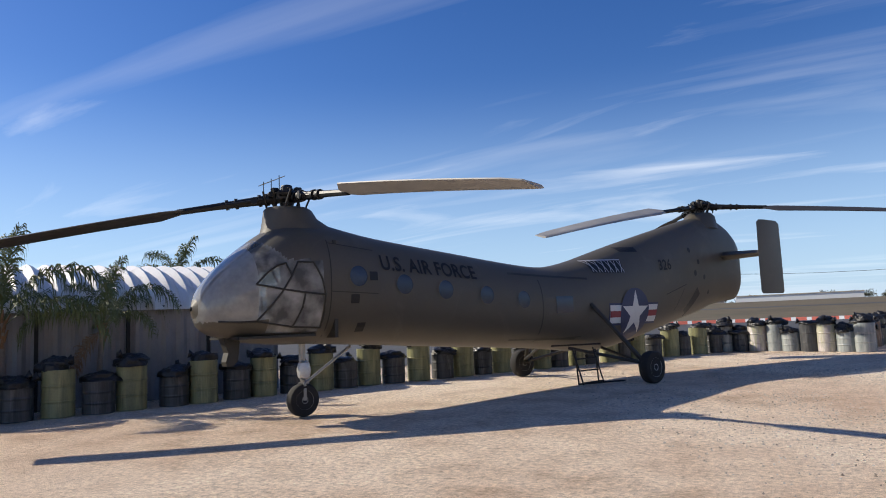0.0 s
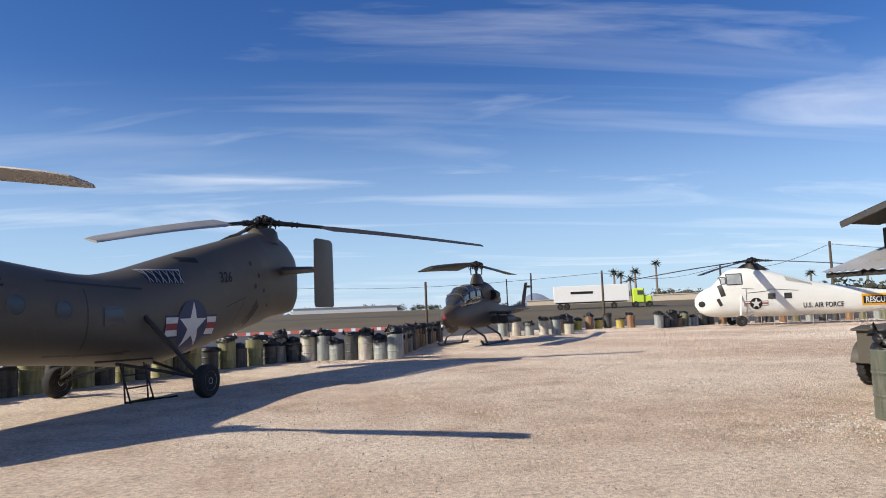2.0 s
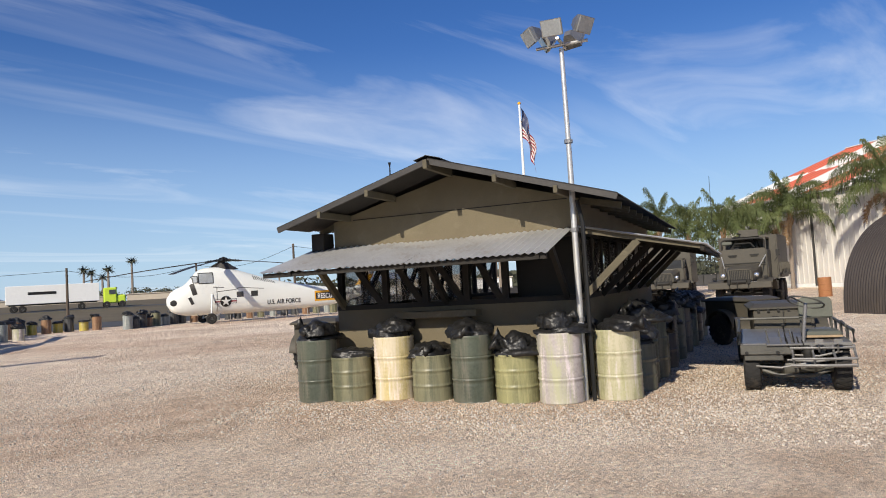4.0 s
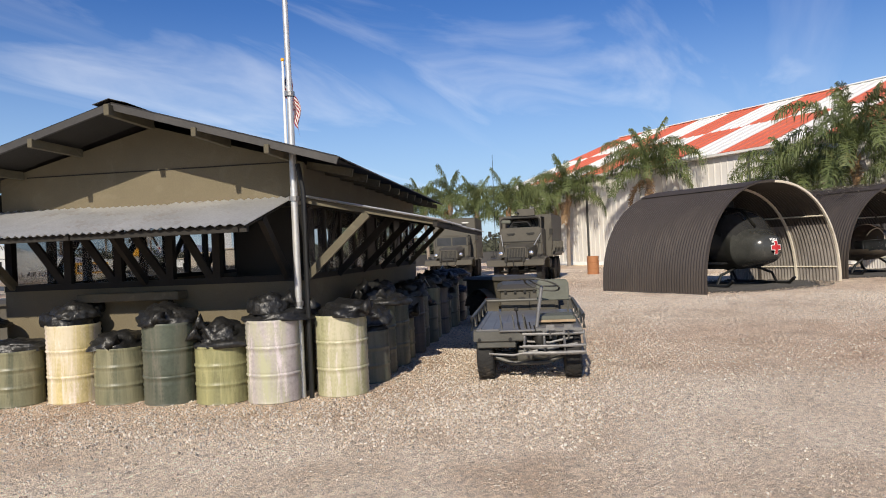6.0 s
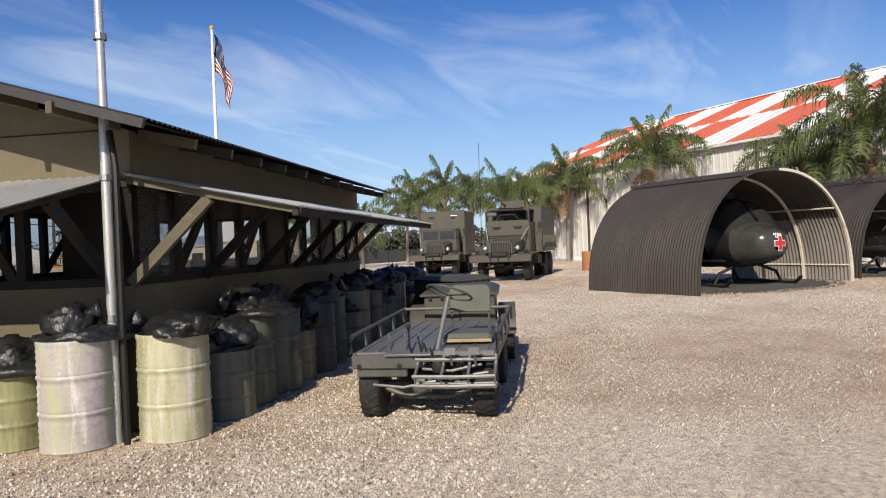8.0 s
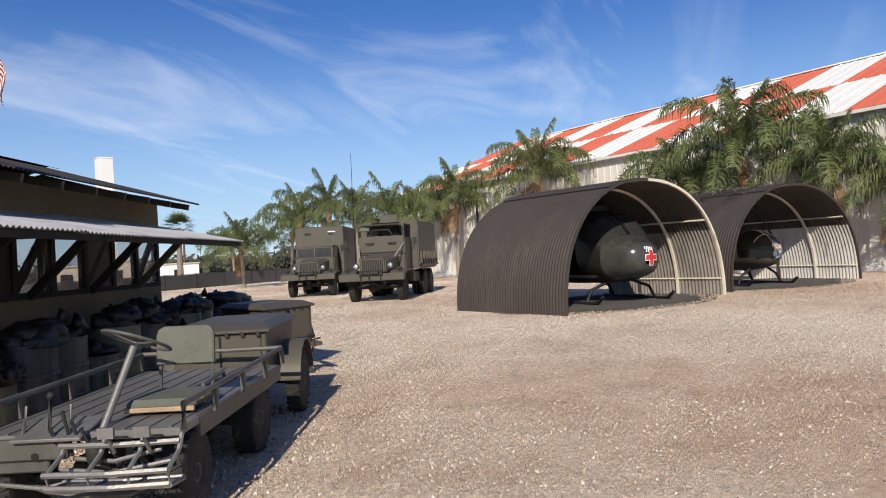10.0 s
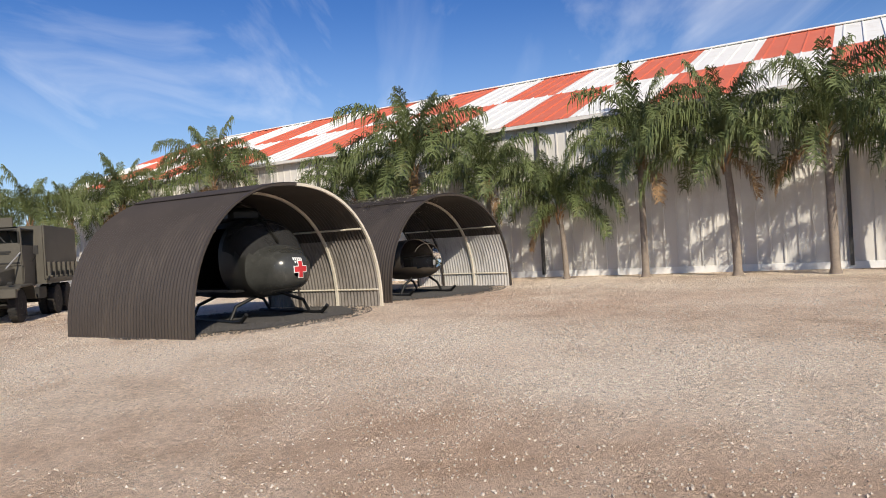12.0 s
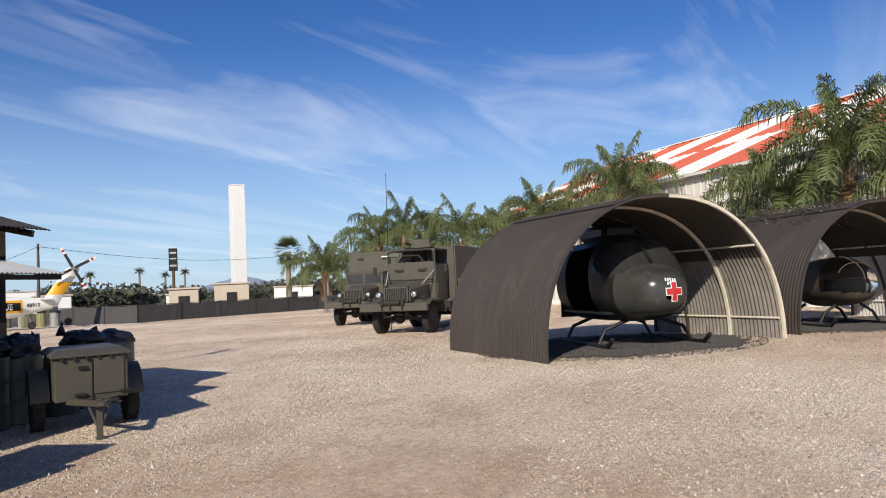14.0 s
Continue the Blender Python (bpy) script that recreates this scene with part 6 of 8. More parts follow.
part("chin_turret", bm, M_cobra, cob, "dark chin turret with a gun barrel", smooth=True)
bm = BM(); rings(bm, [[Vector((cx + x * ch, y * 0.09, z)) for x, y in ((-0.5, 0), (0, 1), (0.5, 0), (0, -1))] for cx, z, ch in ((8.0, 1.5, 0.9), (8.7, 2.6, 0.8), (9.1, 3.2, 0.65))])
part("tail_fin", bm, M_cobra, cob)
bm = BM(); beam(bm, (8.95, -0.35, 2.1), (9.05, -0.35, 3.75), 0.24, 0.04, up=(0, 1, 0)); rod(bm, (9.0, -0.1, 2.95), (9.0, -0.4, 2.95), 0.07)
part("tail_rotor", bm, M_blade_dark, cob, "two-bladed tail rotor")
bm = BM(); 
for s in (-1, 1):
    rings(bm, [[Vector((5.6 + x, s * y, 1.6 + z)) for x, z in ((-0.35, 0), (0, 0.05), (0.35, 0), (0, -0.04))] for y in (0.2, 1.0)])
part("tailplane", bm, M_cobra, cob)
tagged(part("blade_prop", tube(BM(), [(0, 0, 0), (0, 0, 3.35)], 0.035, 6), M_black, m=COB @ pose(6.3, 0.38, 0)), "black prop post under a rotor blade tip", "prop")

# ---- medical helicopter and bubble helicopter in the shelters ----
def skids(th, half, x0, x1, belly, z=0.05):
    for s in (-1, 1):
        bm = BM(); tube(bm, [(x0 - 0.45, s * half, z + 0.2), (x0 - 0.2, s * half, z + 0.02), (x0 + 0.1, s * half, z), (x1, s * half, z)], 0.05, 8)
        part("skid", bm, M_black, th, smooth=True)
        for x in (x0 + 0.35, x1 - 0.5):
            bm = BM(); tube(bm, [(x, s * half, z), (x, s * (half - 0.2), z + 0.35), (x, s * 0.4, belly)], 0.045, 8)
            part("cross_tube", bm, M_black, th, smooth=True)


med = thing("medical_helicopter", B1 @ frame_of((-0.02, 0.1, 0), (0.26, 0.966, 0), (-0.966, 0.26, 0)) @ Matrix.Diagonal((0.97, 0.88, 0.95, 1)), "dark olive utility helicopter with a red cross on its nose", "helicopter")
m_hull = Hull([(0.0, 1.34, 1.06, 0.1), (0.1, 1.58, 0.88, 0.44), (0.35, 1.70, 0.74, 0.66), (0.7, 1.80, 0.66, 0.86), (0.95, 2.02, 0.6, 1.02), (1.3, 2.42, 0.56, 1.1), (1.7, 2.58, 0.54, 1.18), (2.1, 2.6, 0.54, 1.2), (2.8, 2.56, 0.52, 1.22), (3.9, 2.56, 0.52, 1.2)], 2.5)


def med_glass(c):
    up_ = 0.78 < c.x < 1.6 and c.z > 1.66 and abs(c.y) < 1.15
    door = 1.75 < c.x < 2.6 and 1.45 < c.z < 2.2
    return up_ or door


s_, g_ = split_skin(m_hull, [0, 0.05, 0.12, 0.25, 0.4, 0.6, 0.7, 0.78, 0.86, 0.95, 1.05, 1.18, 1.3, 1.45, 1.6, 1.75, 2.0, 2.3, 2.6, 2.9, 3.2, 3.55, 3.9], 40, med_glass)
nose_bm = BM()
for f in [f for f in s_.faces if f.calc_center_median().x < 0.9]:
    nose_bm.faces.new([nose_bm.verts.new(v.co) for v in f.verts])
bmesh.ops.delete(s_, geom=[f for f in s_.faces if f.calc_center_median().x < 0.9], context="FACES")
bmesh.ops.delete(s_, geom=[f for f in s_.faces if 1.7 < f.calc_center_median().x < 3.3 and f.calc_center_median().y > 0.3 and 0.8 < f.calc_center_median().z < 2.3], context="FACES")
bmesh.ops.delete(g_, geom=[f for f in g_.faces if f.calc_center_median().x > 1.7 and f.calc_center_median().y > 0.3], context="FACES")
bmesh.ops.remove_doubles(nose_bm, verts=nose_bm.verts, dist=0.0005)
part("nose_cone", nose_bm, M_huey_nose, med, "glossy grey-olive nose with chipped paint, lighter than the body", smooth=True)
part("fuselage", s_, M_huey, med, "dark olive skin with the shelter's shade put into its colour", smooth=True)
part("windshield", g_, M_huey_glass, med, "dusty windshield panes", smooth=True)
bm = BM(); box(bm, (3.88, 0, 1.55), (0.05, 2.2, 1.9)); part("bulkhead", bm, M_black, med)
bm = BM(); box(bm, (2.5, 0, 0.78), (2.6, 2.1, 0.06)); part("cabin_floor", bm, M_black, med)
for y in (-0.5, 0.5):
    bm = BM(); box(bm, (1.75, y, 1.1), (0.5, 0.5, 0.14), bevel=0.04); box(bm, (2.0, y, 1.5), (0.12, 0.48, 0.8), bevel=0.05); part("pilot_seat", bm, M_truck_dark, med, "dark pilot seat")
bm = BM(); tube(bm, [(0.74, 0, 1.93), (0.95, 0, 2.1), (1.3, 0, 2.44), (1.6, 0, 2.57)], 0.035, 6); part("windshield_post", bm, M_huey, med)
bm = BM(); box(bm, (3.0, 0, 2.72), (1.6, 1.0, 0.4), bevel=0.12); part("engine_cowl", bm, M_huey, med, smooth=True)
skids(med, 1.25, 0.9, 3.7, 0.62)


def nose_patch(name, boxes, mat, label, off):
    """Flat marks laid on the rounded nose: rows of y, z, half width, half height."""
    bm = BM()
    for y, z, a, b in boxes:
        n = 4
        g = []
        for i in range(n + 1):
            row = []
            for j in range(n + 1):
                yy, zz = y - a + 2 * a * i / n, z - b + 2 * b * j / n
                lo, hi = 0.0, 1.3
                for _ in range(24):
                    mid = (lo + hi) / 2
                    top, bot, hw = m_hull.at(mid)
                    f = abs(yy / hw) ** 2.5 + abs((zz - (top + bot) / 2) / ((top - bot) / 2)) ** 2.5
                    if f > 1:
                        lo = mid
                    else:
                        hi = mid
                row.append(bm.verts.new((hi - off, yy, zz)))
            g.append(row)
        for u, v in zip(g, g[1:]):
            for j in range(n):
                bm.faces.new((u[j], v[j], v[j + 1], u[j + 1]))
    part(name, bm, mat, med, label)


nose_patch("cross_border", ((-0.12, 1.24, 0.22, 0.085), (-0.12, 1.24, 0.085, 0.22)), M_letter_white, "thin white border of the cross", 0.012)
nose_patch("red_cross", ((-0.12, 1.24, 0.2, 0.065), (-0.12, 1.24, 0.065, 0.2)), M_red, "red cross on the nose", 0.02)
nose_patch("nose_lettering", ((0.06, 1.50, 0.018, 0.035), (0.0, 1.50, 0.018, 0.035), (-0.06, 1.50, 0.018, 0.035), (-0.12, 1.49, 0.018, 0.035), (-0.18, 1.48, 0.018, 0.035),
                              (0.02, 1.42, 0.018, 0.03), (-0.04, 1.42, 0.018, 0.03), (-0.10, 1.42, 0.018, 0.03), (-0.16, 1.41, 0.018, 0.03)), M_letter_white, "two short rows of white lettering", 0.014)

bub = thing("observation_helicopter", B2 @ frame_of((-0.45, 0.5, 0), (0.2, 0.98, 0), (-0.98, 0.2, 0)) @ Matrix.Diagonal((0.88, 0.88, 0.88, 1)), "small olive observation helicopter with a glazed bubble nose", "helicopter")
b_hull = Hull([(0.0, 1.25, 1.05, 0.08), (0.1, 1.55, 0.86, 0.4), (0.35, 1.8, 0.7, 0.58), (0.8, 1.98, 0.6, 0.68), (1.4, 2.02, 0.55, 0.7), (2.2, 1.95, 0.55, 0.66), (3.0, 1.7, 0.7, 0.45)], 2.2)
s_, g_ = split_skin(b_hull, [0, 0.05, 0.1, 0.2, 0.35, 0.55, 0.8, 1.1, 1.4, 1.8, 2.2, 2.6, 3.0], 36, lambda c: c.x < 1.1 and c.z > 1.0)
part("fuselage", s_, M_cobra, bub, "weathered olive skin", smooth=True)
part("bubble", g_, M_plexi, bub, "hazy glazed bubble nose", smooth=True)
for x in (0.4, 1.1):
    bm = BM(); tube(bm, b_hull.ring(x, 36, 0.01)[3:16], 0.014, 6); part("bubble_frame", bm, M_cobra, bub)
bm = BM(); tube(bm, [(x, 0, b_hull.at(x)[0] + 0.01) for x in (0.02, 0.1, 0.35, 0.8)], 0.022, 6); part("bubble_frame", bm, M_cobra, bub)
bm = BM(); box(bm, (0.9, 0, 1.1), (0.5, 1.0, 0.5), bevel=0.05); part("bench_seat", bm, M_black, bub)
skids(bub, 0.95, 0.5, 2.8, 0.62)

# ---- flatbed utility carrier beside the hut ----
M_seat = material("faded_green_seat", (0.1, 0.105, 0.085), 0.7, vary=0.2, scale=4, dirt=(0.16, 0.155, 0.13))
M_plank = material("bare_wood_edge", (0.33, 0.24, 0.15), 0.8, vary=0.25, scale=8)
mule = thing("utility_carrier", HF @ pose(1.38, -1.85, 0), "worn grey-olive flatbed utility carrier with a tall steering column", "utility vehicle")
for x in (0.0, 1.45):
    for s in (-1, 1):
        wheel(mule, Matrix.Translation((x, s * 0.5, 0.27)), 0.27, 0.2, hub=M_mule, lugs=22)
    bm = BM(); rod(bm, (x, -0.5, 0.27), (x, 0.5, 0.27), 0.05); turned(bm, [(0.02, -0.12), (0.12, -0.08), (0.14, 0), (0.12, 0.08), (0.02, 0.12)], Matrix.Translation((x, 0.05, 0.29)) @ Matrix.Rotation(radians(90), 4, "X"), 12)
    part("axle", bm, M_mule, mule, smooth=True)
bm = BM(); box(bm, (0.86, 0, 0.585), (2.3, 1.22, 0.05), bevel=0.008)
part("deck", bm, M_mule_deck, mule, "scuffed metal cargo deck")
for k in range(9):
    bm = BM(); box(bm, (0.86, -0.54 + k * 0.135, 0.614), (2.26, 0.015, 0.006)); part("deck_rib", bm, M_mule_deck, mule)
bm = BM(); box(bm, (-0.32, 0.32, 0.535), (0.05, 0.6, 0.12), bevel=0.01); box(bm, (-0.3, 0.36, 0.44), (0.03, 0.44, 0.08), bevel=0.01); part("front_plate", bm, M_mule, mule, "scuffed front plate")
bm = BM(); box(bm, (0.86, 0.6, 0.545), (2.35, 0.03, 0.13), bevel=0.006); part("side_rail", bm, M_mule, mule)
bm = BM(); box(bm, (1.0, -0.6, 0.545), (2.0, 0.03, 0.13), bevel=0.006); part("side_rail", bm, M_mule, mule)
for s in (-1, 1):
    bm = BM(); tube(bm, [(-0.3, s * 0.63, 0.60), (-0.28, s * 0.63, 0.745), (0.6, s * 0.63, 0.75), (2.0, s * 0.63, 0.76), (2.03, s * 0.63, 0.62)], 0.02, 8)
    part("hand_rail", bm, M_mule, mule, "tubular side rail", smooth=True)
    for x in (0.25, 0.85, 1.45):
        bm = BM(); box(bm, (x, s * 0.63, 0.67), (0.04, 0.03, 0.16)); part("rail_post", bm, M_mule, mule)
bm = BM(); tube(bm, [(2.03, -0.63, 0.76), (2.03, 0.63, 0.76)], 0.02, 8); part("rear_rail", bm, M_mule, mule, smooth=True)
bm = BM(); tube(bm, [(-0.24, -0.08, 0.48), (-0.04, -0.13, 0.78), (0.13, -0.18, 1.06)], 0.023, 10); part("steering_column", bm, M_mule_deck, mule, smooth=True)
t = Matrix.Translation((0.15, -0.185, 1.075)) @ Vector((0, 0, 1)).rotation_difference(Vector((0.32, -0.25, 0.91))).to_matrix().to_4x4()
bm = BM(); tube(bm, [t @ Vector((0.21 * math.cos(2 * math.pi * i / 24), 0.21 * math.sin(2 * math.pi * i / 24), 0)) for i in range(25)], 0.011, 6)
for k in range(3):
    a = 2 * math.pi * k / 3
    rod(bm, t @ Vector((0, 0, -0.02)), t @ Vector((0.21 * math.cos(a), 0.21 * math.sin(a), 0)), 0.01, seg=6)
part("steering_wheel", bm, M_mule, mule, "thin worn steering wheel", smooth=True)
bm = BM(); box(bm, (0.3, -0.34, 0.672), (0.46, 0.44, 0.07), bevel=0.028); part("seat_cushion", bm, M_seat, mule, "faded green seat cushion")
bm = BM(); box(bm, (0.065, -0.34, 0.648), (0.02, 0.44, 0.03), bevel=0.005); part("seat_slat", bm, M_plank, mule, "bare wooden edge of the seat")
bm = BM()
rim_ = [(-0.2, -0.13), (0.2, -0.13), (0.2, 0.07), (0.185, 0.11), (0.15, 0.13), (-0.15, 0.13), (-0.185, 0.11), (-0.2, 0.07)]
rings(bm, [[(0.6 + dx + 0.1 * b, -0.32 + a * g, 0.985 + b * g) for a, b in rim_] for dx, g in ((-0.022, 0.94), (-0.014, 1.0), (0.014, 1.0), (0.022, 0.94))])
part("seat_back", bm, M_seat, mule, "faded green seat back with rounded corners")
for y in (-0.5, -0.14):
    bm = BM(); rod(bm, (0.57, y, 0.62), (0.6, y, 0.9), 0.013, seg=6); part("seat_post", bm, M_mule, mule)
bm = BM(); tube(bm, [(0.1, -0.6, 0.7), (0.12, -0.6, 0.78), (0.5, -0.6, 0.8), (0.55, -0.6, 0.72)], 0.014, 6); part("seat_arm", bm, M_mule, mule)
bm = BM(); box(bm, (-0.1, 0.12, 0.66), (0.3, 0.4, 0.02), pose(0, 0, 0, 0, -12, 0), bevel=0.004); part("foot_plate", bm, M_mule_deck, mule)
for y0 in (0.02, 0.14, 0.28):
    bm = BM(); tube(bm, [(-0.28, y0, 0.48), (-0.3, y0 + 0.01, 0.62), (-0.22, y0 + 0.03, 0.76)], 0.011, 6); part("control_lever", bm, M_mule, mule)
# foot basket at the front
bm = BM()
for z, x in ((0.55, -0.34), (0.44, -0.52), (0.36, -0.5), (0.34, -0.32)):
    tube(bm, [(x, -0.62, z), (x - 0.03, -0.3, z), (x, 0.06, z)], 0.017, 6)
for y in (-0.62, -0.4, -0.18, 0.04):
    tube(bm, [(-0.3, y, 0.58), (-0.36, y, 0.5), (-0.52, y, 0.44), (-0.5, y, 0.35), (-0.3, y, 0.33)], 0.014, 6)
part("foot_basket", bm, M_mule_deck, mule, "bare tubular foot basket")
bm = BM()
for k in range(12):
    rod(bm, (-0.5, -0.6 + k * 0.055, 0.345), (-0.3, -0.6 + k * 0.055, 0.335), 0.005, seg=4)
for k in range(5):
    rod(bm, (-0.5 + k * 0.05, -0.62, 0.34), (-0.5 + k * 0.05, 0.04, 0.34), 0.005, seg=4)
part("basket_mesh", bm, M_steel, mule, "steel mesh floor of the basket")
for y in (-0.25, -0.45):
    bm = BM(); rod(bm, (-0.34, y, 0.5), (-0.42, y, 0.62), 0.012, seg=6); box(bm, (-0.43, y, 0.63), (0.02, 0.09, 0.06)); part("pedal", bm, M_mule_deck, mule)
bm = BM(); turned(bm, [(0.02, -0.07), (0.05, -0.06), (0.06, -0.02), (0.06, 0.03), (0.035, 0.07), (0.02, 0.08)], Matrix.Translation((-0.3, -0.13, 0.5)), 14); part("steering_gearbox", bm, M_truck_dark, mule, "rounded steering gearbox under the column", smooth=True)
for y0, y1, z0, z1 in ((-0.55, 0.1, 0.43, 0.4), (-0.1, 0.45, 0.36, 0.33), (-0.5, 0.02, 0.5, 0.46)):
    bm = BM(); tube(bm, [(-0.3, y0, z0), (-0.33, (y0 + y1) / 2, (z0 + z1) / 2 - 0.03), (-0.27, y1, z1)], 0.013, 6); part("linkage", bm, M_mule_deck, mule, "bare steel steering linkage", smooth=True)
for s in (-1, 1):
    bm = BM(); tube(bm, [(-0.3, s * 0.36, 0.5), (-0.15, s * 0.36, 0.4), (0.0, s * 0.36, 0.37), (0.15, s * 0.36, 0.4), (0.3, s * 0.36, 0.5)], 0.022, 6); part("leaf_spring", bm, M_truck_dark, mule)
    bm = BM(); beam(bm, (-0.26, s * 0.3, 0.5), (2.0, s * 0.3, 0.5), 0.05, 0.09); part("frame_rail", bm, M_mule, mule)
bm = BM(); tube(bm, [(-0.05, -0.42, 0.27), (-0.09, -0.2, 0.19), (-0.09, 0.2, 0.19), (-0.05, 0.42, 0.27)], 0.025, 8); part("axle_beam", bm, M_mule, mule, "bowed front axle beam", smooth=True)
for y in (0.2, 0.55):
    bm = BM(); turned(bm, [(0.001, -0.004), (0.022, -0.003), (0.022, 0.006), (0.001, 0.008)], Matrix.Translation((-0.348, y, 0.5)) @ Matrix.Rotation(radians(90), 4, "Y"), 8); part("bolt_hole", bm, M_black, mule)
bm = BM(); tube(bm, [(-0.32, 0.06, 0.5), (-0.36, 0.1, 0.66), (-0.3, 0.12, 0.82)], 0.012, 6); bmesh.ops.create_uvsphere(bm, u_segments=8, v_segments=6, radius=0.024, matrix=Matrix.Translation((-0.3, 0.12, 0.83))); part("gear_lever", bm, M_truck_dark, mule, "bent gear lever with a round knob", smooth=True)
for y, h in ((-0.05, 0.14), (0.0, 0.2), (-0.1, 0.1)):
    bm = BM(); rod(bm, (-0.33, y, 0.55), (-0.35, y + 0.03, 0.55 + h), 0.009, seg=6); part("control_rod", bm, M_truck_dark, mule)
bm = BM(); box(bm, (1.9, 0, 0.38), (0.4, 0.6, 0.3), bevel=0.04); part("engine", bm, M_truck_dark, mule, "dark engine under the deck")
bm = BM(); tube(bm, [(0.0, -0.15, 0.42), (0.7, -0.1, 0.4), (1.6, -0.1, 0.4)], 0.06, 8); part("driveline", bm, M_truck_dark, mule)


def box_trailer(m, label):
    """A two-wheeled cargo trailer; x away from its tongue."""
    tr = thing("cargo_trailer", m, label, "trailer", "trailers beside the hut")
    bm = BM(); box(bm, (0.7, 0, 0.7), (1.4, 0.9, 0.56), bevel=0.012); part("body", bm, M_truck, tr, "olive sheet-metal box")
    bm = BM(); box(bm, (0.72, 0, 0.992), (1.52, 1.0, 0.035), bevel=0.008)
    rings(bm, [[(-0.03, -0.49, 1.01), (-0.03, 0.49, 1.01), (-0.03, 0.49, 1.012), (-0.03, -0.49, 1.012)], [(0.16, -0.49, 1.01), (0.16, 0.49, 1.01), (0.16, 0.40, 1.07), (0.16, -0.40, 1.07)],
               [(1.3, -0.49, 1.01), (1.3, 0.49, 1.01), (1.3, 0.40, 1.07), (1.3, -0.40, 1.07)], [(1.47, -0.49, 1.01), (1.47, 0.49, 1.01), (1.47, 0.49, 1.012), (1.47, -0.49, 1.012)]])
    part("lid", bm, M_truck, tr, "low hipped olive lid")
    bm = BM(); box(bm, (-0.008, -0.21, 0.72), (0.02, 0.38, 0.46), bevel=0.006); part("hatch", bm, M_truck, tr, "hinged hatch in the front panel")
    bm = BM(); box(bm, (-0.012, 0.0, 0.7), (0.02, 0.012, 0.5)); part("door_gap", bm, M_black, tr)
    for y in (-0.3, 0.25):
        bm = BM(); box(bm, (-0.03, y - 0.1, 0.5), (0.04, 0.14, 0.035), bevel=0.006); part("latch", bm, M_truck_dark, tr)
    bm = BM(); box(bm, (-0.02, 0.12, 0.84), (0.03, 0.1, 0.04)); part("plate", bm, M_black, tr)
    for k in range(6):
        bm = BM(); box(bm, (-0.03, -0.38 + k * 0.15, 0.965), (0.03, 0.035, 0.05)); part("lid_clip", bm, M_truck_dark, tr)
    for s in (-1, 1):
        wheel(tr, Matrix.Translation((0.75, s * 0.6, 0.35)), 0.35, 0.17, hub=M_truck, lugs=20)
        bm = BM()
        secs = []
        for k in range(11):
            a = math.pi * (0.05 + 0.09 * k)
            c, q = 0.75 + 0.45 * math.cos(a), 0.36 + 0.45 * math.sin(a)
            secs.append([(c, s * 0.48, q), (c, s * 0.71, q), (c * 0.99 + 0.0075, s * 0.71, q - 0.02), (c * 0.99 + 0.0075, s * 0.48, q - 0.02)])
        rings(bm, secs)
        part("mudguard", bm, M_truck, tr, "curved mudguard", smooth=True)
    bm = BM(); rod(bm, (0.75, -0.6, 0.35), (0.75, 0.6, 0.35), 0.04); part("axle", bm, M_truck_dark, tr)
    bm = BM(); beam(bm, (0.05, 0.3, 0.42), (-0.75, 0.03, 0.45), 0.05, 0.07); beam(bm, (0.05, -0.3, 0.42), (-0.75, -0.03, 0.45), 0.05, 0.07); turned(bm, [(0.02, -0.02), (0.06, -0.02), (0.06, 0.03), (0.02, 0.03)], Matrix.Translation((-0.8, 0, 0.45)), 10)
    part("tongue", bm, M_truck, tr, "A-shaped tow tongue")
    bm = BM(); beam(bm, (-0.5, 0, 0.48), (-0.54, 0, 0.02), 0.075, 0.05); rod(bm, (-0.48, -0.13, 0.44), (-0.53, -0.03, 0.16), 0.018); rod(bm, (-0.48, 0.13, 0.44), (-0.53, 0.03, 0.16), 0.018)
    box(bm, (-0.55, 0, 0.012), (0.12, 0.1, 0.02)); part("prop_leg", bm, M_truck, tr, "prop leg with two stays")
    bm = BM(); tube(bm, [(-0.45, -0.05, 0.47), (-0.5, -0.24, 0.5), (-0.5, -0.28, 0.42), (-0.46, -0.1, 0.42)], 0.013, 6); part("brake_hose", bm, M_black, tr, "looped rubber hose")
    bm = BM(); tube(bm, [(-0.05, -0.25, 0.4), (-0.15, -0.1, 0.36), (-0.12, 0.12, 0.38), (-0.03, 0.25, 0.42)], 0.018, 6); part("brake_hose", bm, M_black, tr)
    return tr


box_trailer(HF @ pose(3.6, -1.86, 0, 0, 0, 3) @ Matrix.Diagonal((0.97, 0.95, 0.91, 1)), "olive two-wheeled box trailer with a flat lid, behind the carrier")
box_trailer(pose(16.05, 5.35, 0, 0, 0, 66) @ Matrix.Diagonal((0.86, 0.86, 0.9, 1)), "olive two-wheeled box trailer resting on its prop leg")


box_trailer(HF @ pose(4.35, 6.35, 0, 0, 0, 184), "olive two-wheeled box trailer parked beyond the hut")


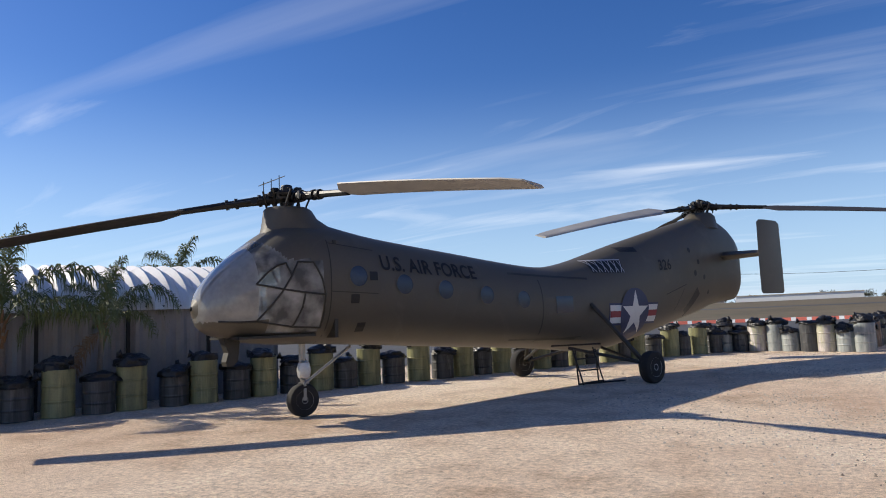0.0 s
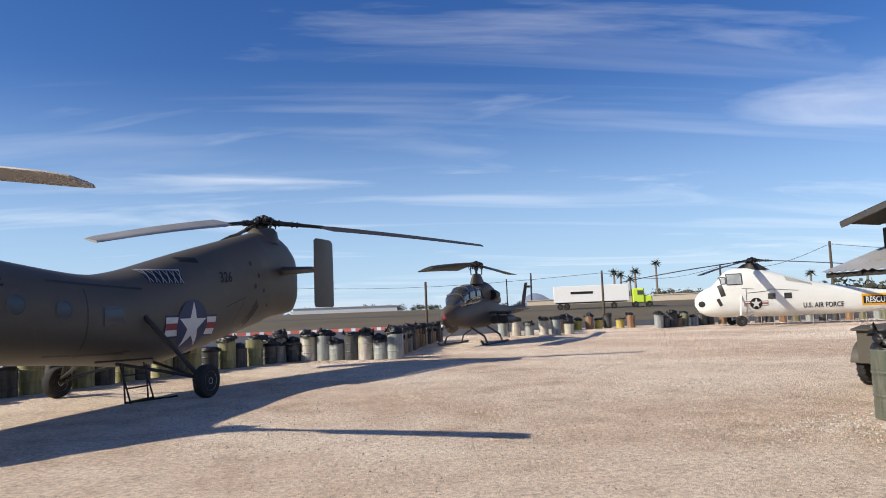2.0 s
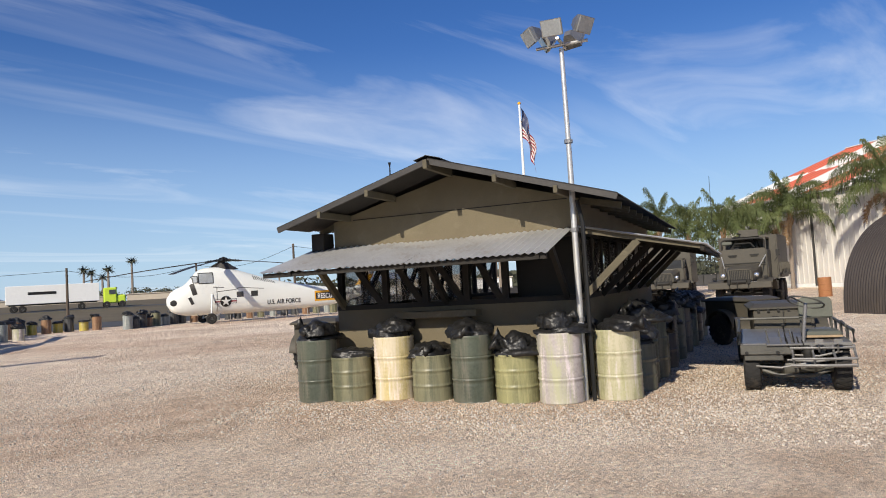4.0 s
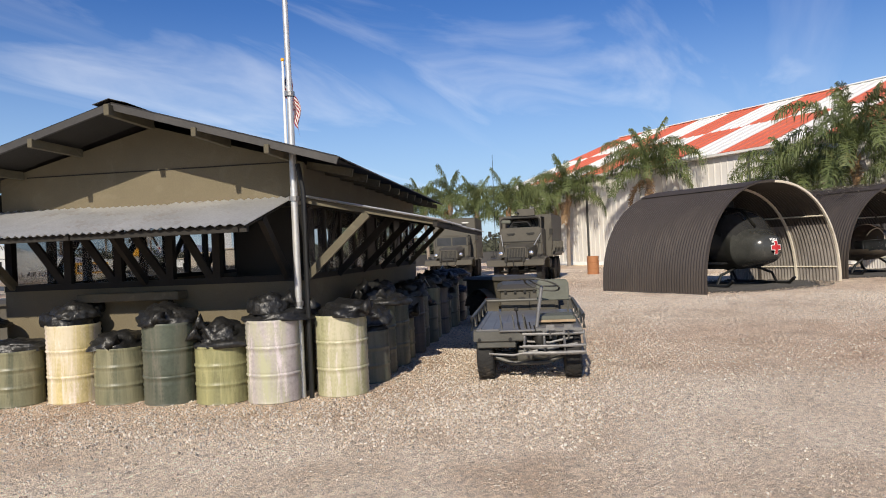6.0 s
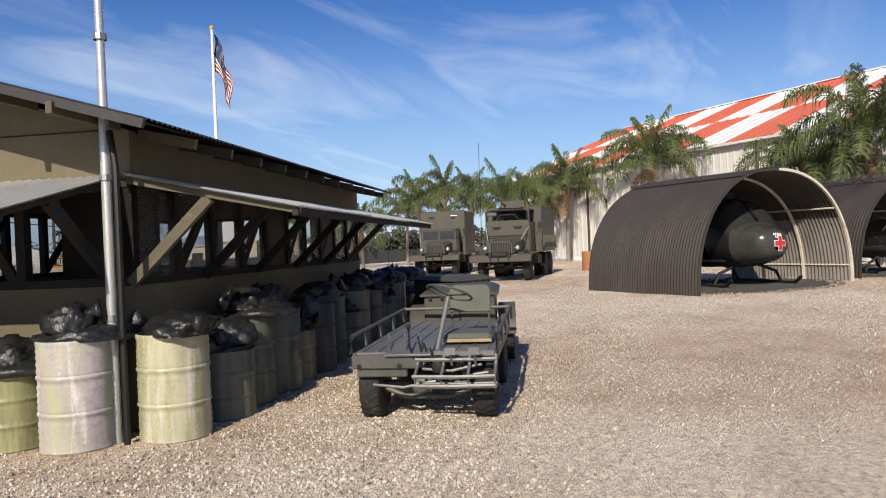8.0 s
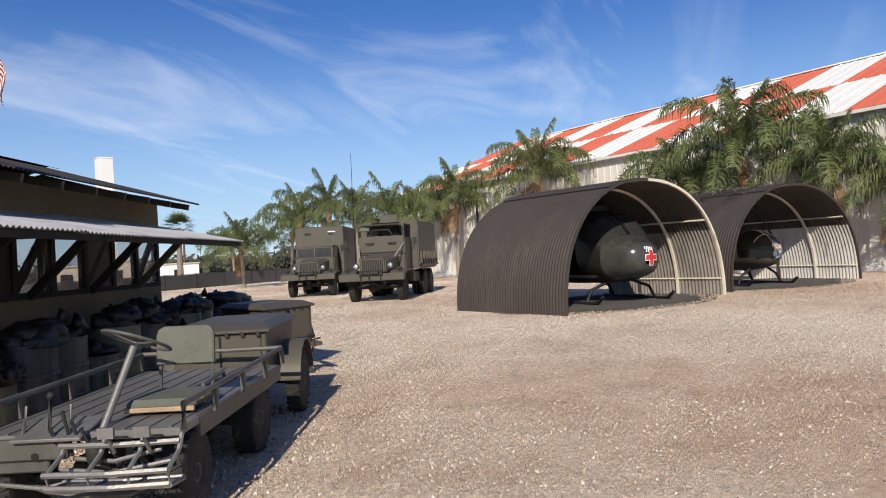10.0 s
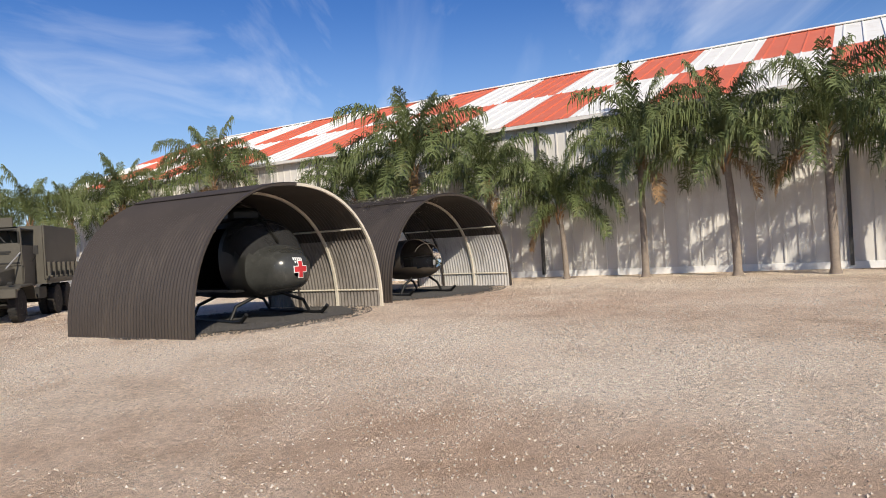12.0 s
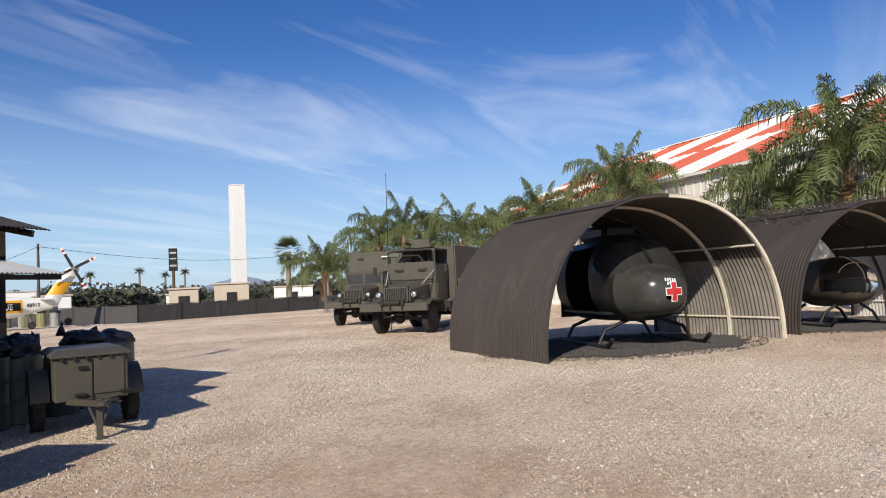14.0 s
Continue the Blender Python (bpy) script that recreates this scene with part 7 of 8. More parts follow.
# ---- military trucks ----
def truck(m, label, gun):
    """Origin on the ground under the front axle, x aft."""
    tk = thing("military_truck", m, label, "truck", "parked trucks")
    for s in (-1, 1):
        wheel(tk, Matrix.Translation((0, s * 0.88, 0.5)), 0.5, 0.26, hub=M_truck, lugs=24)
        for x in (3.3, 4.5):
            for o in (0.72, 1.0):
                wheel(tk, Matrix.Translation((x, s * o, 0.5)), 0.5, 0.24, hub=M_truck, lugs=24)
        bm = BM()
        secs = []
        for x, z in ((-0.75, 1.02), (-0.55, 1.1), (0.45, 1.12), (0.62, 1.0), (0.75, 0.7)):
            secs.append([(x, s * 0.62, z), (x, s * 1.18, z - 0.02), (x, s * 1.18, z - 0.07), (x, s * 0.62, z - 0.05)])
        rings(bm, secs); part("fender", bm, M_truck, tk, "flat olive front fender")
        bm = BM(); turned(bm, [(0.001, 0.02), (0.095, 0.01), (0.11, 0.03), (0.1, 0.16), (0.001, 0.16)], Matrix.Translation((-0.72, s * 0.62, 1.27)) @ Matrix.Rotation(radians(90), 4, "Y"), 16)
        hl = part("headlight", bm, M_truck, tk, smooth=True)
        bm = BM(); turned(bm, [(0.001, -0.015), (0.06, -0.005), (0.09, 0.015), (0.001, 0.016)], Matrix.Translation((-0.72, s * 0.62, 1.27)) @ Matrix.Rotation(radians(90), 4, "Y"), 16)
        part("lens", bm, M_chrome, hl, "bright headlight glass", smooth=True)
        bm = BM(); box(bm, (-0.68, s * 0.95, 1.16), (0.12, 0.16, 0.1), bevel=0.02); part("marker_lamp", bm, M_truck_dark, tk)
        bm = BM(); tube(bm, [(0.6, s * 1.15, 1.75), (0.5, s * 1.3, 1.95), (0.5, s * 1.3, 2.2)], 0.014, 6); box(bm, (0.5, s * 1.3, 2.1), (0.03, 0.14, 0.26), bevel=0.01); part("mirror", bm, M_truck_dark, tk)
    bm = BM(); box(bm, (-0.92, 0, 0.88), (0.16, 2.35, 0.26), bevel=0.02); part("bumper", bm, M_truck, tk, "heavy olive steel bumper")
    for s in (-1, 1):
        bm = BM(); tube(bm, [(-1.0, s * 0.35, 0.95), (-1.08, s * 0.35, 0.93), (-1.08, s * 0.35, 0.83), (-1.0, s * 0.35, 0.8)], 0.02, 6); part("shackle", bm, M_truck_dark, tk)
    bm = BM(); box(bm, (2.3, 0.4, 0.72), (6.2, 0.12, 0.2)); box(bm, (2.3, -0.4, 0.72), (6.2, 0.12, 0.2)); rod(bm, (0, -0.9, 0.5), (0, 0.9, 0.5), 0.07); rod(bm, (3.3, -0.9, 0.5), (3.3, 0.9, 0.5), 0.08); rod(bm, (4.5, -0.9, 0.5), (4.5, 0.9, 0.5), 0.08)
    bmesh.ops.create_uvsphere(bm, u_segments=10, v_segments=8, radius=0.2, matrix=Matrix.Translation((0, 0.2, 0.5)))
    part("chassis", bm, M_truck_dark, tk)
    # hood and grille
    bm = BM()
    rings(bm, [[(x, -w, 1.05), (x, -w, z - 0.12), (x, -w * 0.7, z), (x, w * 0.7, z), (x, w, z - 0.12), (x, w, 1.05)] for x, w, z in ((-0.62, 0.46, 1.52), (-0.2, 0.54, 1.6), (0.72, 0.66, 1.7))])
    part("hood", bm, M_truck, tk, "rounded olive engine hood")
    bm = BM(); box(bm, (-0.655, 0, 1.28), (0.05, 0.72, 0.38)); part("grille_core", bm, M_black, tk, "dark radiator behind the grille")
    bm = BM()
    for z in (1.07, 1.49):
        box(bm, (-0.66, 0, z), (0.09, 0.86, 0.05), bevel=0.01)
    for y in (-0.4, 0.4):
        box(bm, (-0.66, y, 1.28), (0.09, 0.06, 0.47), bevel=0.01)
    part("grille_frame", bm, M_truck, tk)
    bm = BM(); rod(bm, (-1.0, -0.28, 1.02), (-1.0, 0.28, 1.02), 0.09, seg=12); box(bm, (-0.98, 0.36, 1.02), (0.16, 0.12, 0.2), bevel=0.02); box(bm, (-0.98, -0.36, 1.02), (0.16, 0.12, 0.2), bevel=0.02); part("winch", bm, M_truck_dark, tk, "dark winch drum on the bumper")
    bm = BM(); tube(bm, [(-1.06, 0.05, 1.0), (-1.1, 0.06, 0.85), (-1.08, 0.02, 0.74), (-1.05, -0.04, 0.78)], 0.022, 6); part("tow_hook", bm, M_truck_dark, tk)
    for k in range(11):
        bm = BM(); box(bm, (-0.69, -0.32 + k * 0.064, 1.28), (0.03, 0.022, 0.36)); part("grille_bar", bm, M_truck, tk)
    for z in (1.0, 0.94):
        bm = BM(); box(bm, (-0.7, 0, z + 0.06), (0.03, 0.8, 0.03)); part("grille_slat", bm, M_truck, tk)
    # cab
    bm = BM(); box(bm, (1.25, 0, 1.35), (1.15, 1.75, 0.7), bevel=0.03); part("cab", bm, M_truck, tk, "olive cab body")
    for s in (-1, 1):
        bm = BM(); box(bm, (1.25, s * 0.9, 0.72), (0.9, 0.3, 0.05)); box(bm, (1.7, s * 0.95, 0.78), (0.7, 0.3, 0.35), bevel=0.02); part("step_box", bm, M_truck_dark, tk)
        bm = BM(); box(bm, (1.2, s * 0.885, 1.45), (0.9, 0.02, 0.55)); part("door", bm, M_truck, tk)
    if not gun:
        bm = BM()
        for y in (-0.8, 0, 0.8):
            box(bm, (0.74, y, 1.93), (0.05, 0.07, 0.5))
        for z in (1.7, 2.17):
            box(bm, (0.74, 0, z), (0.05, 1.67, 0.06))
        part("windshield_frame", bm, M_truck, tk)
        for y in (-0.4, 0.4):
            bm = BM(); box(bm, (0.745, y, 1.93), (0.015, 0.72, 0.42)); part("windshield", bm, M_window, tk, "dusty windshield pane")
        bm = BM(); box(bm, (1.3, 0, 2.22), (1.2, 1.75, 0.07), bevel=0.02); box(bm, (1.85, 0, 1.95), (0.05, 1.7, 0.5)); part("cab_roof", bm, M_truck, tk)
        for s in (-1, 1):
            bm = BM(); box(bm, (1.3, s * 0.86, 1.95), (1.0, 0.02, 0.48)); part("side_window", bm, M_window, tk)
        bm = BM(); box(bm, (4.0, 0, 2.1), (4.0, 2.3, 2.15), bevel=0.04); part("van_body", bm, M_truck, tk, "square olive van body")
        bm = BM(); box(bm, (1.985, 0.55, 2.85), (0.03, 0.3, 0.1)); box(bm, (1.985, -0.55, 2.82), (0.03, 0.22, 0.08)); part("van_vent", bm, M_black, tk)
        bm = BM(); box(bm, (1.98, -0.6, 2.92), (0.03, 0.34, 0.05)); part("van_marker", bm, M_letter_white, tk, "pale marker plate")
        bm = BM(); box(bm, (4.0, 0, 1.0), (4.1, 2.36, 0.1)); part("bed_sill", bm, M_truck, tk)
    else:
        bm = BM(); box(bm, (0.66, 0, 2.0), (0.06, 1.72, 0.68), pose(0, 0, 0, 0, 0, 0), bevel=0.01); part("armour_plate", bm, M_truck, tk, "tall olive armour plate over the cab front")
        for y in (-0.42, 0.42):
            bm = BM(); box(bm, (0.62, y, 2.08), (0.03, 0.34, 0.05)); box(bm, (0.62, y, 2.02), (0.03, 0.26, 0.03)); part("vision_slot", bm, M_truck_dark, tk)
        bm = BM(); box(bm, (0.62, 0, 1.74), (0.03, 1.66, 0.04)); part("plate_seam", bm, M_truck_dark, tk)
        for s in (-1, 1):
            bm = BM(); box(bm, (1.25, s * 0.87, 1.95), (1.2, 0.04, 0.62), bevel=0.006); part("side_armour", bm, M_truck, tk)
        bm = BM(); tube(bm, [(0.62, -0.82, 2.34), (0.62, -0.82, 2.66), (0.64, -0.7, 2.74), (0.64, 0.7, 2.74), (0.62, 0.82, 2.66), (0.62, 0.82, 2.34)], 0.03, 8)
        tube(bm, [(0.64, -0.45, 2.36), (0.64, -0.3, 2.56), (0.64, 0.3, 2.56), (0.64, 0.45, 2.36)], 0.03, 8)
        part("roll_bar", bm, M_truck_dark, tk, smooth=True)
        bm = BM(); box(bm, (0.64, 0.62, 2.6), (0.08, 0.42, 0.14), bevel=0.03); part("rolled_canvas", bm, M_seat, tk, "pale canvas roll on the bar")
        bm = BM(); tube(bm, [(1.5 + 0.5 * math.cos(2 * math.pi * i / 20), 0.5 * math.sin(2 * math.pi * i / 20), 2.84) for i in range(21)], 0.035, 6)
        for k in range(4):
            a = math.pi / 4 + k * math.pi / 2
            rod(bm, (1.5 + 0.5 * math.cos(a), 0.5 * math.sin(a), 2.78), (1.5 + 0.62 * math.cos(a), 0.75 * math.sin(a), 2.26), 0.025, seg=6)
        part("gun_ring", bm, M_truck_dark, tk, smooth=True)
        bm = BM(); rod(bm, (0.55, 0.18, 2.98), (1.35, 0.05, 2.95), 0.028); box(bm, (1.45, 0.03, 2.95), (0.5, 0.12, 0.14), bevel=0.01); box(bm, (1.4, -0.16, 2.92), (0.22, 0.2, 0.2), bevel=0.01); rod(bm, (1.35, 0.05, 2.76), (1.35, 0.05, 2.92), 0.03)
        part("mounted_gun", bm, M_black, tk, "black machine gun on a ring mount")
        bm = BM(); box(bm, (1.0, -0.2, 2.98), (0.05, 0.75, 0.3), bevel=0.01); part("gun_shield", bm, M_truck, tk)
        bm = BM(); box(bm, (1.95, 0, 2.0), (0.06, 2.2, 1.8)); part("bed_end", bm, M_truck, tk)
        bm = BM(); box(bm, (1.3, 0, 2.76), (1.25, 1.72, 0.05), bevel=0.01); part("roof_plate", bm, M_truck, tk, "flat plate roof over the gun cab")
        for y in (-0.83, 0.83):
            bm = BM(); box(bm, (0.68, y, 2.5), (0.08, 0.1, 0.5), bevel=0.01); part("cab_pillar", bm, M_truck, tk)
        bm = BM(); box(bm, (1.1, 0.35, 2.3), (0.5, 0.5, 0.4), bevel=0.08); part("seat", bm, M_black, tk)
        for y in (-0.5, 0.5):
            bm = BM(); rod(bm, (-0.05, y * 1.3, 1.58), (0.62, y * 1.7, 2.05), 0.02, seg=6); part("stay_rod", bm, M_galv, tk, "pale steel stay rod")
        bm = BM(); box(bm, (5.6, 0, 1.75), (0.06, 2.2, 1.3)); part("bed_end", bm, M_truck, tk)
        for s in (-1, 1):
            bm = BM(); box(bm, (3.78, s * 1.13, 2.1), (3.7, 0.05, 1.62), bevel=0.006); part("bed_armour", bm, M_truck, tk, "tall plate armour of the cargo bed")
            for k in range(7):
                bm = BM(); box(bm, (2.1 + k * 0.56, s * 1.2, 1.45), (0.07, 0.08, 0.55)); part("bed_stake", bm, M_truck, tk)
            bm = BM(); box(bm, (3.78, s * 1.2, 1.18), (3.7, 0.1, 0.08)); part("bed_rail", bm, M_truck, tk)
        bm = BM(); box(bm, (3.78, 0, 1.1), (3.7, 2.3, 0.1)); part("bed_floor", bm, M_truck, tk)
    return tk


truck(frame_of((30.4, 10.82, 0), (math.cos(radians(11)), math.sin(radians(11)), 0), (-math.sin(radians(11)), math.cos(radians(11)), 0)), "olive six-wheeled gun truck with armour plates and a ring mount", True)
truck(frame_of((34.75, 16.15, 0), (math.cos(radians(19)), math.sin(radians(19)), 0), (-math.sin(radians(19)), math.cos(radians(19)), 0)), "olive six-wheeled truck with a tall square van body", False)
tagged(part("whip_antenna", tube(BM(), [(0, 0, 0), (0, 0, 3.0), (0.05, 0, 5.65)], [0.02, 0.014, 0.01], 6), M_black, m=pose(31.8, 12.43, 0)), "thin black whip antenna beside a truck", "antenna")

# ---- palms ----
def frond_mesh(seed, start, end, length, leaf=0.62, dry=False):
    """A feather frond that leaves the crown at a steep angle, arches over and hangs its leaflets straight down."""
    rnd = random.Random(seed)
    steps = 24
    sway = rnd.uniform(-0.35, 0.35)
    spine, p = [Vector((0.05, 0, 0))], Vector((0.05, 0, 0))
    for i in range(steps):
        f = i / steps
        a = radians(start + (end - start) * f ** 1.35)
        p = p + Vector((math.cos(a), sway * f * 0.5, math.sin(a))) * length / steps
        spine.append(p.copy())

    def at(f):
        g = min(max(f, 0), 0.9999) * steps
        i = int(g)
        return spine[i].lerp(spine[i + 1], g - i)

    vs, fs, prev = [], [], None
    for i in range(0, steps + 1, 2):      # the rachis
        p = spine[i]
        w = 0.026 * (1 - 0.85 * i / steps)
        k = len(vs)
        vs += [p + Vector((0, w, 0)), p + Vector((0, -w, 0)), p + Vector((0, 0, w))]
        if prev is not None:
            for a in range(3):
                b = (a + 1) % 3
                fs.append((prev + a, prev + b, k + b, k + a))
        prev = k
    n = 74
    for i in range(n):
        f = 0.14 + 0.86 * (i + rnd.random() * 0.7) / n
        p = at(f)
        tan = (at(f + 0.03) - at(f - 0.03)).normalized()
        ll = leaf * (0.5 + 0.75 * math.sin(math.pi * min(f * 0.85 + 0.08, 1))) * rnd.uniform(0.75, 1.2)
        for s in (-1, 1):
            out = (Vector((0, s, 0)) * rnd.uniform(0.2, 0.75) + tan * rnd.uniform(0.3, 0.8) + Vector((0, 0, rnd.uniform(-0.25, 0.55)))).normalized()
            m1 = p + out * ll * 0.42
            m2 = m1 + out * ll * 0.2 + Vector((0, 0, -ll * rnd.uniform(0.12, 0.32)))
            e = m2 + out * ll * 0.05 + Vector((0, 0, -ll * rnd.uniform(0.3, 0.62)))
            w = tan * 0.0165
            k = len(vs)
            vs += [p - w, p + w, m1 + w * 1.2, m1 - w * 1.2, m2 + w, m2 - w, e]
            fs += [(k, k + 1, k + 2, k + 3), (k + 3, k + 2, k + 4, k + 5), (k + 5, k + 4, k + 6)]
    me = bpy.data.meshes.new("frond")
    me.from_pydata([tuple(v) for v in vs], [], fs)
    me.materials.append(M_frond_dry if dry else M_frond)
    return me


# young upright fronds first, old hanging ones last
FRONDS = [[frond_mesh(10 * k + s, a, b, l_) for s in range(3)] for k, (a, b, l_) in enumerate(((87, 50, 2.7), (80, -35, 3.4), (71, -70, 3.7), (60, -82, 3.7), (44, -86, 3.5), (22, -88, 3.1)))]
DRY = [frond_mesh(90 + s, -20, -88, 2.2, 0.4, True) for s in range(2)]


def palm(x, y, height, seed, size=1.0, count=21, label="feathery queen palm with drooping green fronds", group="palms by the hangar"):
    rnd = random.Random(seed)
    p = thing("palm_tree", pose(x, y, 0), label, "palm tree", group)
    hc = height - 2.75 * size
    lean = Vector((rnd.uniform(-0.2, 0.2), rnd.uniform(-0.2, 0.2), 0))
    bm = BM()
    pts, rr = [], []
    for i in range(25):
        f = i / 24
        pts.append(lean * f * f + Vector((0, 0, hc * f)))
        rr.append((0.125 - 0.03 * f + (0.05 if i == 0 else 0)) * size * (1.0 + 0.06 * (i % 2)))
    tube(bm, pts, rr, 10)
    part("trunk", bm, M_trunk, p, smooth=True)
    bm = BM()
    base = lean + Vector((0, 0, hc - 0.75 * size))
    for k in range(14):      # old leaf bases
        a = k * 2.4
        z = 0.055 * k * size
        d = Vector((math.cos(a), math.sin(a), 0))
        rod(bm, base + d * 0.08 * size + Vector((0, 0, z)), base + d * rnd.uniform(0.14, 0.26) * size + Vector((0, 0, z + 0.34 * size)), 0.05 * size, 0.018 * size, seg=6)
    part("leaf_base", bm, M_boot, p, "brown fibrous leaf bases")
    top = lean + Vector((0, 0, hc))
    for k in range(count):
        f = k / (count - 1)
        yaw = k * 137.5 + rnd.uniform(-14, 14)
        s = size * rnd.uniform(0.82, 1.1)
        dry = f > 0.95 and rnd.random() < 0.8
        me = rnd.choice(DRY) if dry else rnd.choice(FRONDS[min(int(f ** 0.9 * 6), 5)])
        o = new("frond", me)
        o.parent = p
        o.matrix_basis = Matrix.Translation(top - Vector((0, 0, 0.25 * f * size))) @ Euler((0, 0, radians(yaw))).to_matrix().to_4x4() @ Matrix.Diagonal((s, s, s, 1))
    return p


def by_wall(u, off=1.7):
    v = HG @ Vector((-u, -off, 0))
    return v.x, v.y


for i, (u, h, off, sz) in enumerate(((-18.6, 7.4, 2.2, 1.0), (-15.4, 7.6, 2.3, 1.0), (-12.1, 6.4, 2.2, 1.0), (-9.0, 7.4, 2.5, 1.1), (-6.2, 7.2, 2.2, 1.1), (-3.05, 7.4, 1.6, 1.05), (-0.06, 5.2, 1.6, 0.9),
                                      (3.0, 6.6, 1.7, 1.0), (6.4, 8.3, 1.7, 1.25), (9.6, 6.8, 1.7, 1.1), (19.0, 8.8, 1.7, 1.15), (26.7, 7.9, 1.7, 1.1), (30.6, 6.9, 2.2, 0.95))):
    x, y = by_wall(u, off)
    palm(x, y, h, 100 + i, sz, 26)
for i, (x, y, h) in enumerate(((45.5, 17.2, 6.6), (46.0, 19.6, 6.6), (46.5, 21.8, 7.4), (47.5, 24.2, 7.0), (50.5, 27.2, 6.4), (48.0, 29.5, 5.4), (57, 37, 5.6))):
    palm(x, y, h, 200 + i, 1.0, 17)
SHED_PALMS = ((-12.9, 8.65, 3.7, 0.68), (-12.2, 10.2, 3.1, 0.5), (-16.2, 15.6, 4.4, 0.6))
for i, (x, y, h, s) in enumerate(SHED_PALMS):
    palm(x, y, h, 300 + i, s, 11, group="palms by the shed")


def fan_palm(x, y, height, seed):
    rnd = random.Random(seed)
    p = thing("fan_palm", pose(x, y, 0), "stout fan palm with a round crown of stiff leaves", "palm tree")
    bm = BM(); tube(bm, [(0, 0, 0), (0, 0, height * 0.5), (0.1, 0, height - 1.2)], [0.35, 0.28, 0.25], 8); part("trunk", bm, M_trunk, p)
    vs, fs = [], []
    for k in range(150):
        a, e = rnd.uniform(0, 6.28), rnd.uniform(-1.0, 1.4)
        d = Vector((math.cos(a) * math.cos(e), math.sin(a) * math.cos(e), math.sin(e)))
        c = Vector((0.1, 0, height - 1.2)) + d * rnd.uniform(0.8, 1.3)
        side = d.cross(Vector((0, 0, 1))).normalized()
        up_ = side.cross(d)
        for j in range(9):
            b = -1.1 + 2.2 * j / 8
            t = (d * math.cos(b) + side * math.sin(b) + up_ * rnd.uniform(-0.15, 0.15)) * rnd.uniform(0.85, 1.15)
            w = (side * math.cos(b) - d * math.sin(b)) * 0.04
            q = len(vs)
            vs += [tuple(c - w), tuple(c + w), tuple(c + t + Vector((0, 0, -0.12)))]
            fs.append((q, q + 1, q + 2))
    me = bpy.data.meshes.new("crown"); me.from_pydata(vs, [], fs); me.materials.append(M_frond)
    o = new("crown", me); o.parent = p
    return p


fan_palm(69.0, 53.0, 7.2, 5)


def polar(angle, dist, eye=(1.0, 0.6)):
    return eye[0] + dist * math.cos(radians(angle)), eye[1] + dist * math.sin(radians(angle))


# ---- far trees: leafy clumps with an uneven outline ----
def far_woods(name, label, spots, leaves):
    vs, fs = [], []
    rnd = random.Random(len(spots))
    for x, y, w, h in spots:
        lobes = [(rnd.uniform(-0.5, 0.5) * w, rnd.uniform(-0.4, 0.4) * w, h * rnd.uniform(0.35, 0.85), rnd.uniform(0.22, 0.42) * w) for _ in range(6)]
        for _ in range(leaves):
            lx, ly, lz, lr = rnd.choice(lobes)
            d = Vector((rnd.gauss(0, 1), rnd.gauss(0, 1), rnd.gauss(0, 1))).normalized() * lr * rnd.random() ** 0.35
            c = Vector((x + lx + d.x, y + ly + d.y, max(lz + d.z * 0.7, 0.1) + land(x, y)))
            s = lr * rnd.uniform(0.09, 0.22)
            u = Vector((rnd.gauss(0, 1), rnd.gauss(0, 1), rnd.gauss(0, 1))).normalized()
            v = u.orthogonal().normalized()
            k = len(vs)
            vs += [tuple(c + u * s), tuple(c + v * s * 0.7), tuple(c - u * s), tuple(c - v * s * 0.7)]
            fs.append((k, k + 1, k + 2, k + 3))
    me = bpy.data.meshes.new(name)
    me.from_pydata(vs, [], fs)
    me.materials.append(M_bush)
    tagged(new(name, me), label, "trees", kind="stuff")


rng = random.Random(8)
spots = []
for k in range(230):
    a = rng.uniform(38, 105)
    d = rng.uniform(200, 330)
    x, y = polar(a, d)
    h = rng.uniform(1.5, 3.4) * (1.2 if 44 < a < 72 else 0.7)
    spots.append((x, y, h * rng.uniform(1.0, 2.0), h))
far_woods("far_woods", "distant dark green trees along the airfield", spots, 240)
spots = []
for k in range(54):
    x, y = polar(rng.uniform(18, 58), rng.uniform(105, 170), (11, -2.5))
    spots.append((x, y, rng.uniform(4, 9), rng.uniform(1.8, 3.8)))
far_woods("far_woods_near_gate", "dark green bushes and trees behind the fence", spots, 520)
# tall thin palms on the skyline
for k, (a, d, h) in enumerate(((69.4, 200, 9.5), (68.9, 205, 9), (67.8, 200, 9.5), (66.2, 210, 12), (68.2, 215, 8), (52.0, 210, 9.5), (49.0, 220, 10), (50.3, 215, 9), (55.5, 230, 8.5))):
    x, y = polar(a, d)
    p = thing("skyline_palm", pose(x, y, land(x, y)), "tall thin palm far off on the skyline", "palm tree", "skyline palms")
    bm = BM(); tube(bm, [(0, 0, 0), (0, 0, h - 1)], [0.35, 0.25], 6); part("trunk", bm, M_trunk, p)
    rnd = random.Random(k)
    vs, fs = [], []
    for j in range(70):
        aa, e = rnd.uniform(0, 6.28), rnd.uniform(-0.8, 1.3)
        dd = Vector((math.cos(aa) * math.cos(e), math.sin(aa) * math.cos(e), math.sin(e)))
        c = Vector((0, 0, h - 1))
        w = dd.orthogonal().normalized() * 0.18
        q = len(vs)
        vs += [tuple(c + w), tuple(c - w), tuple(c + dd * rnd.uniform(1.3, 2.2) + Vector((0, 0, -0.4)))]
        fs.append((q, q + 1, q + 2))
    me = bpy.data.meshes.new("crown"); me.from_pydata(vs, [], fs); me.materials.append(M_bush)
    o = new("crown", me); o.parent = p
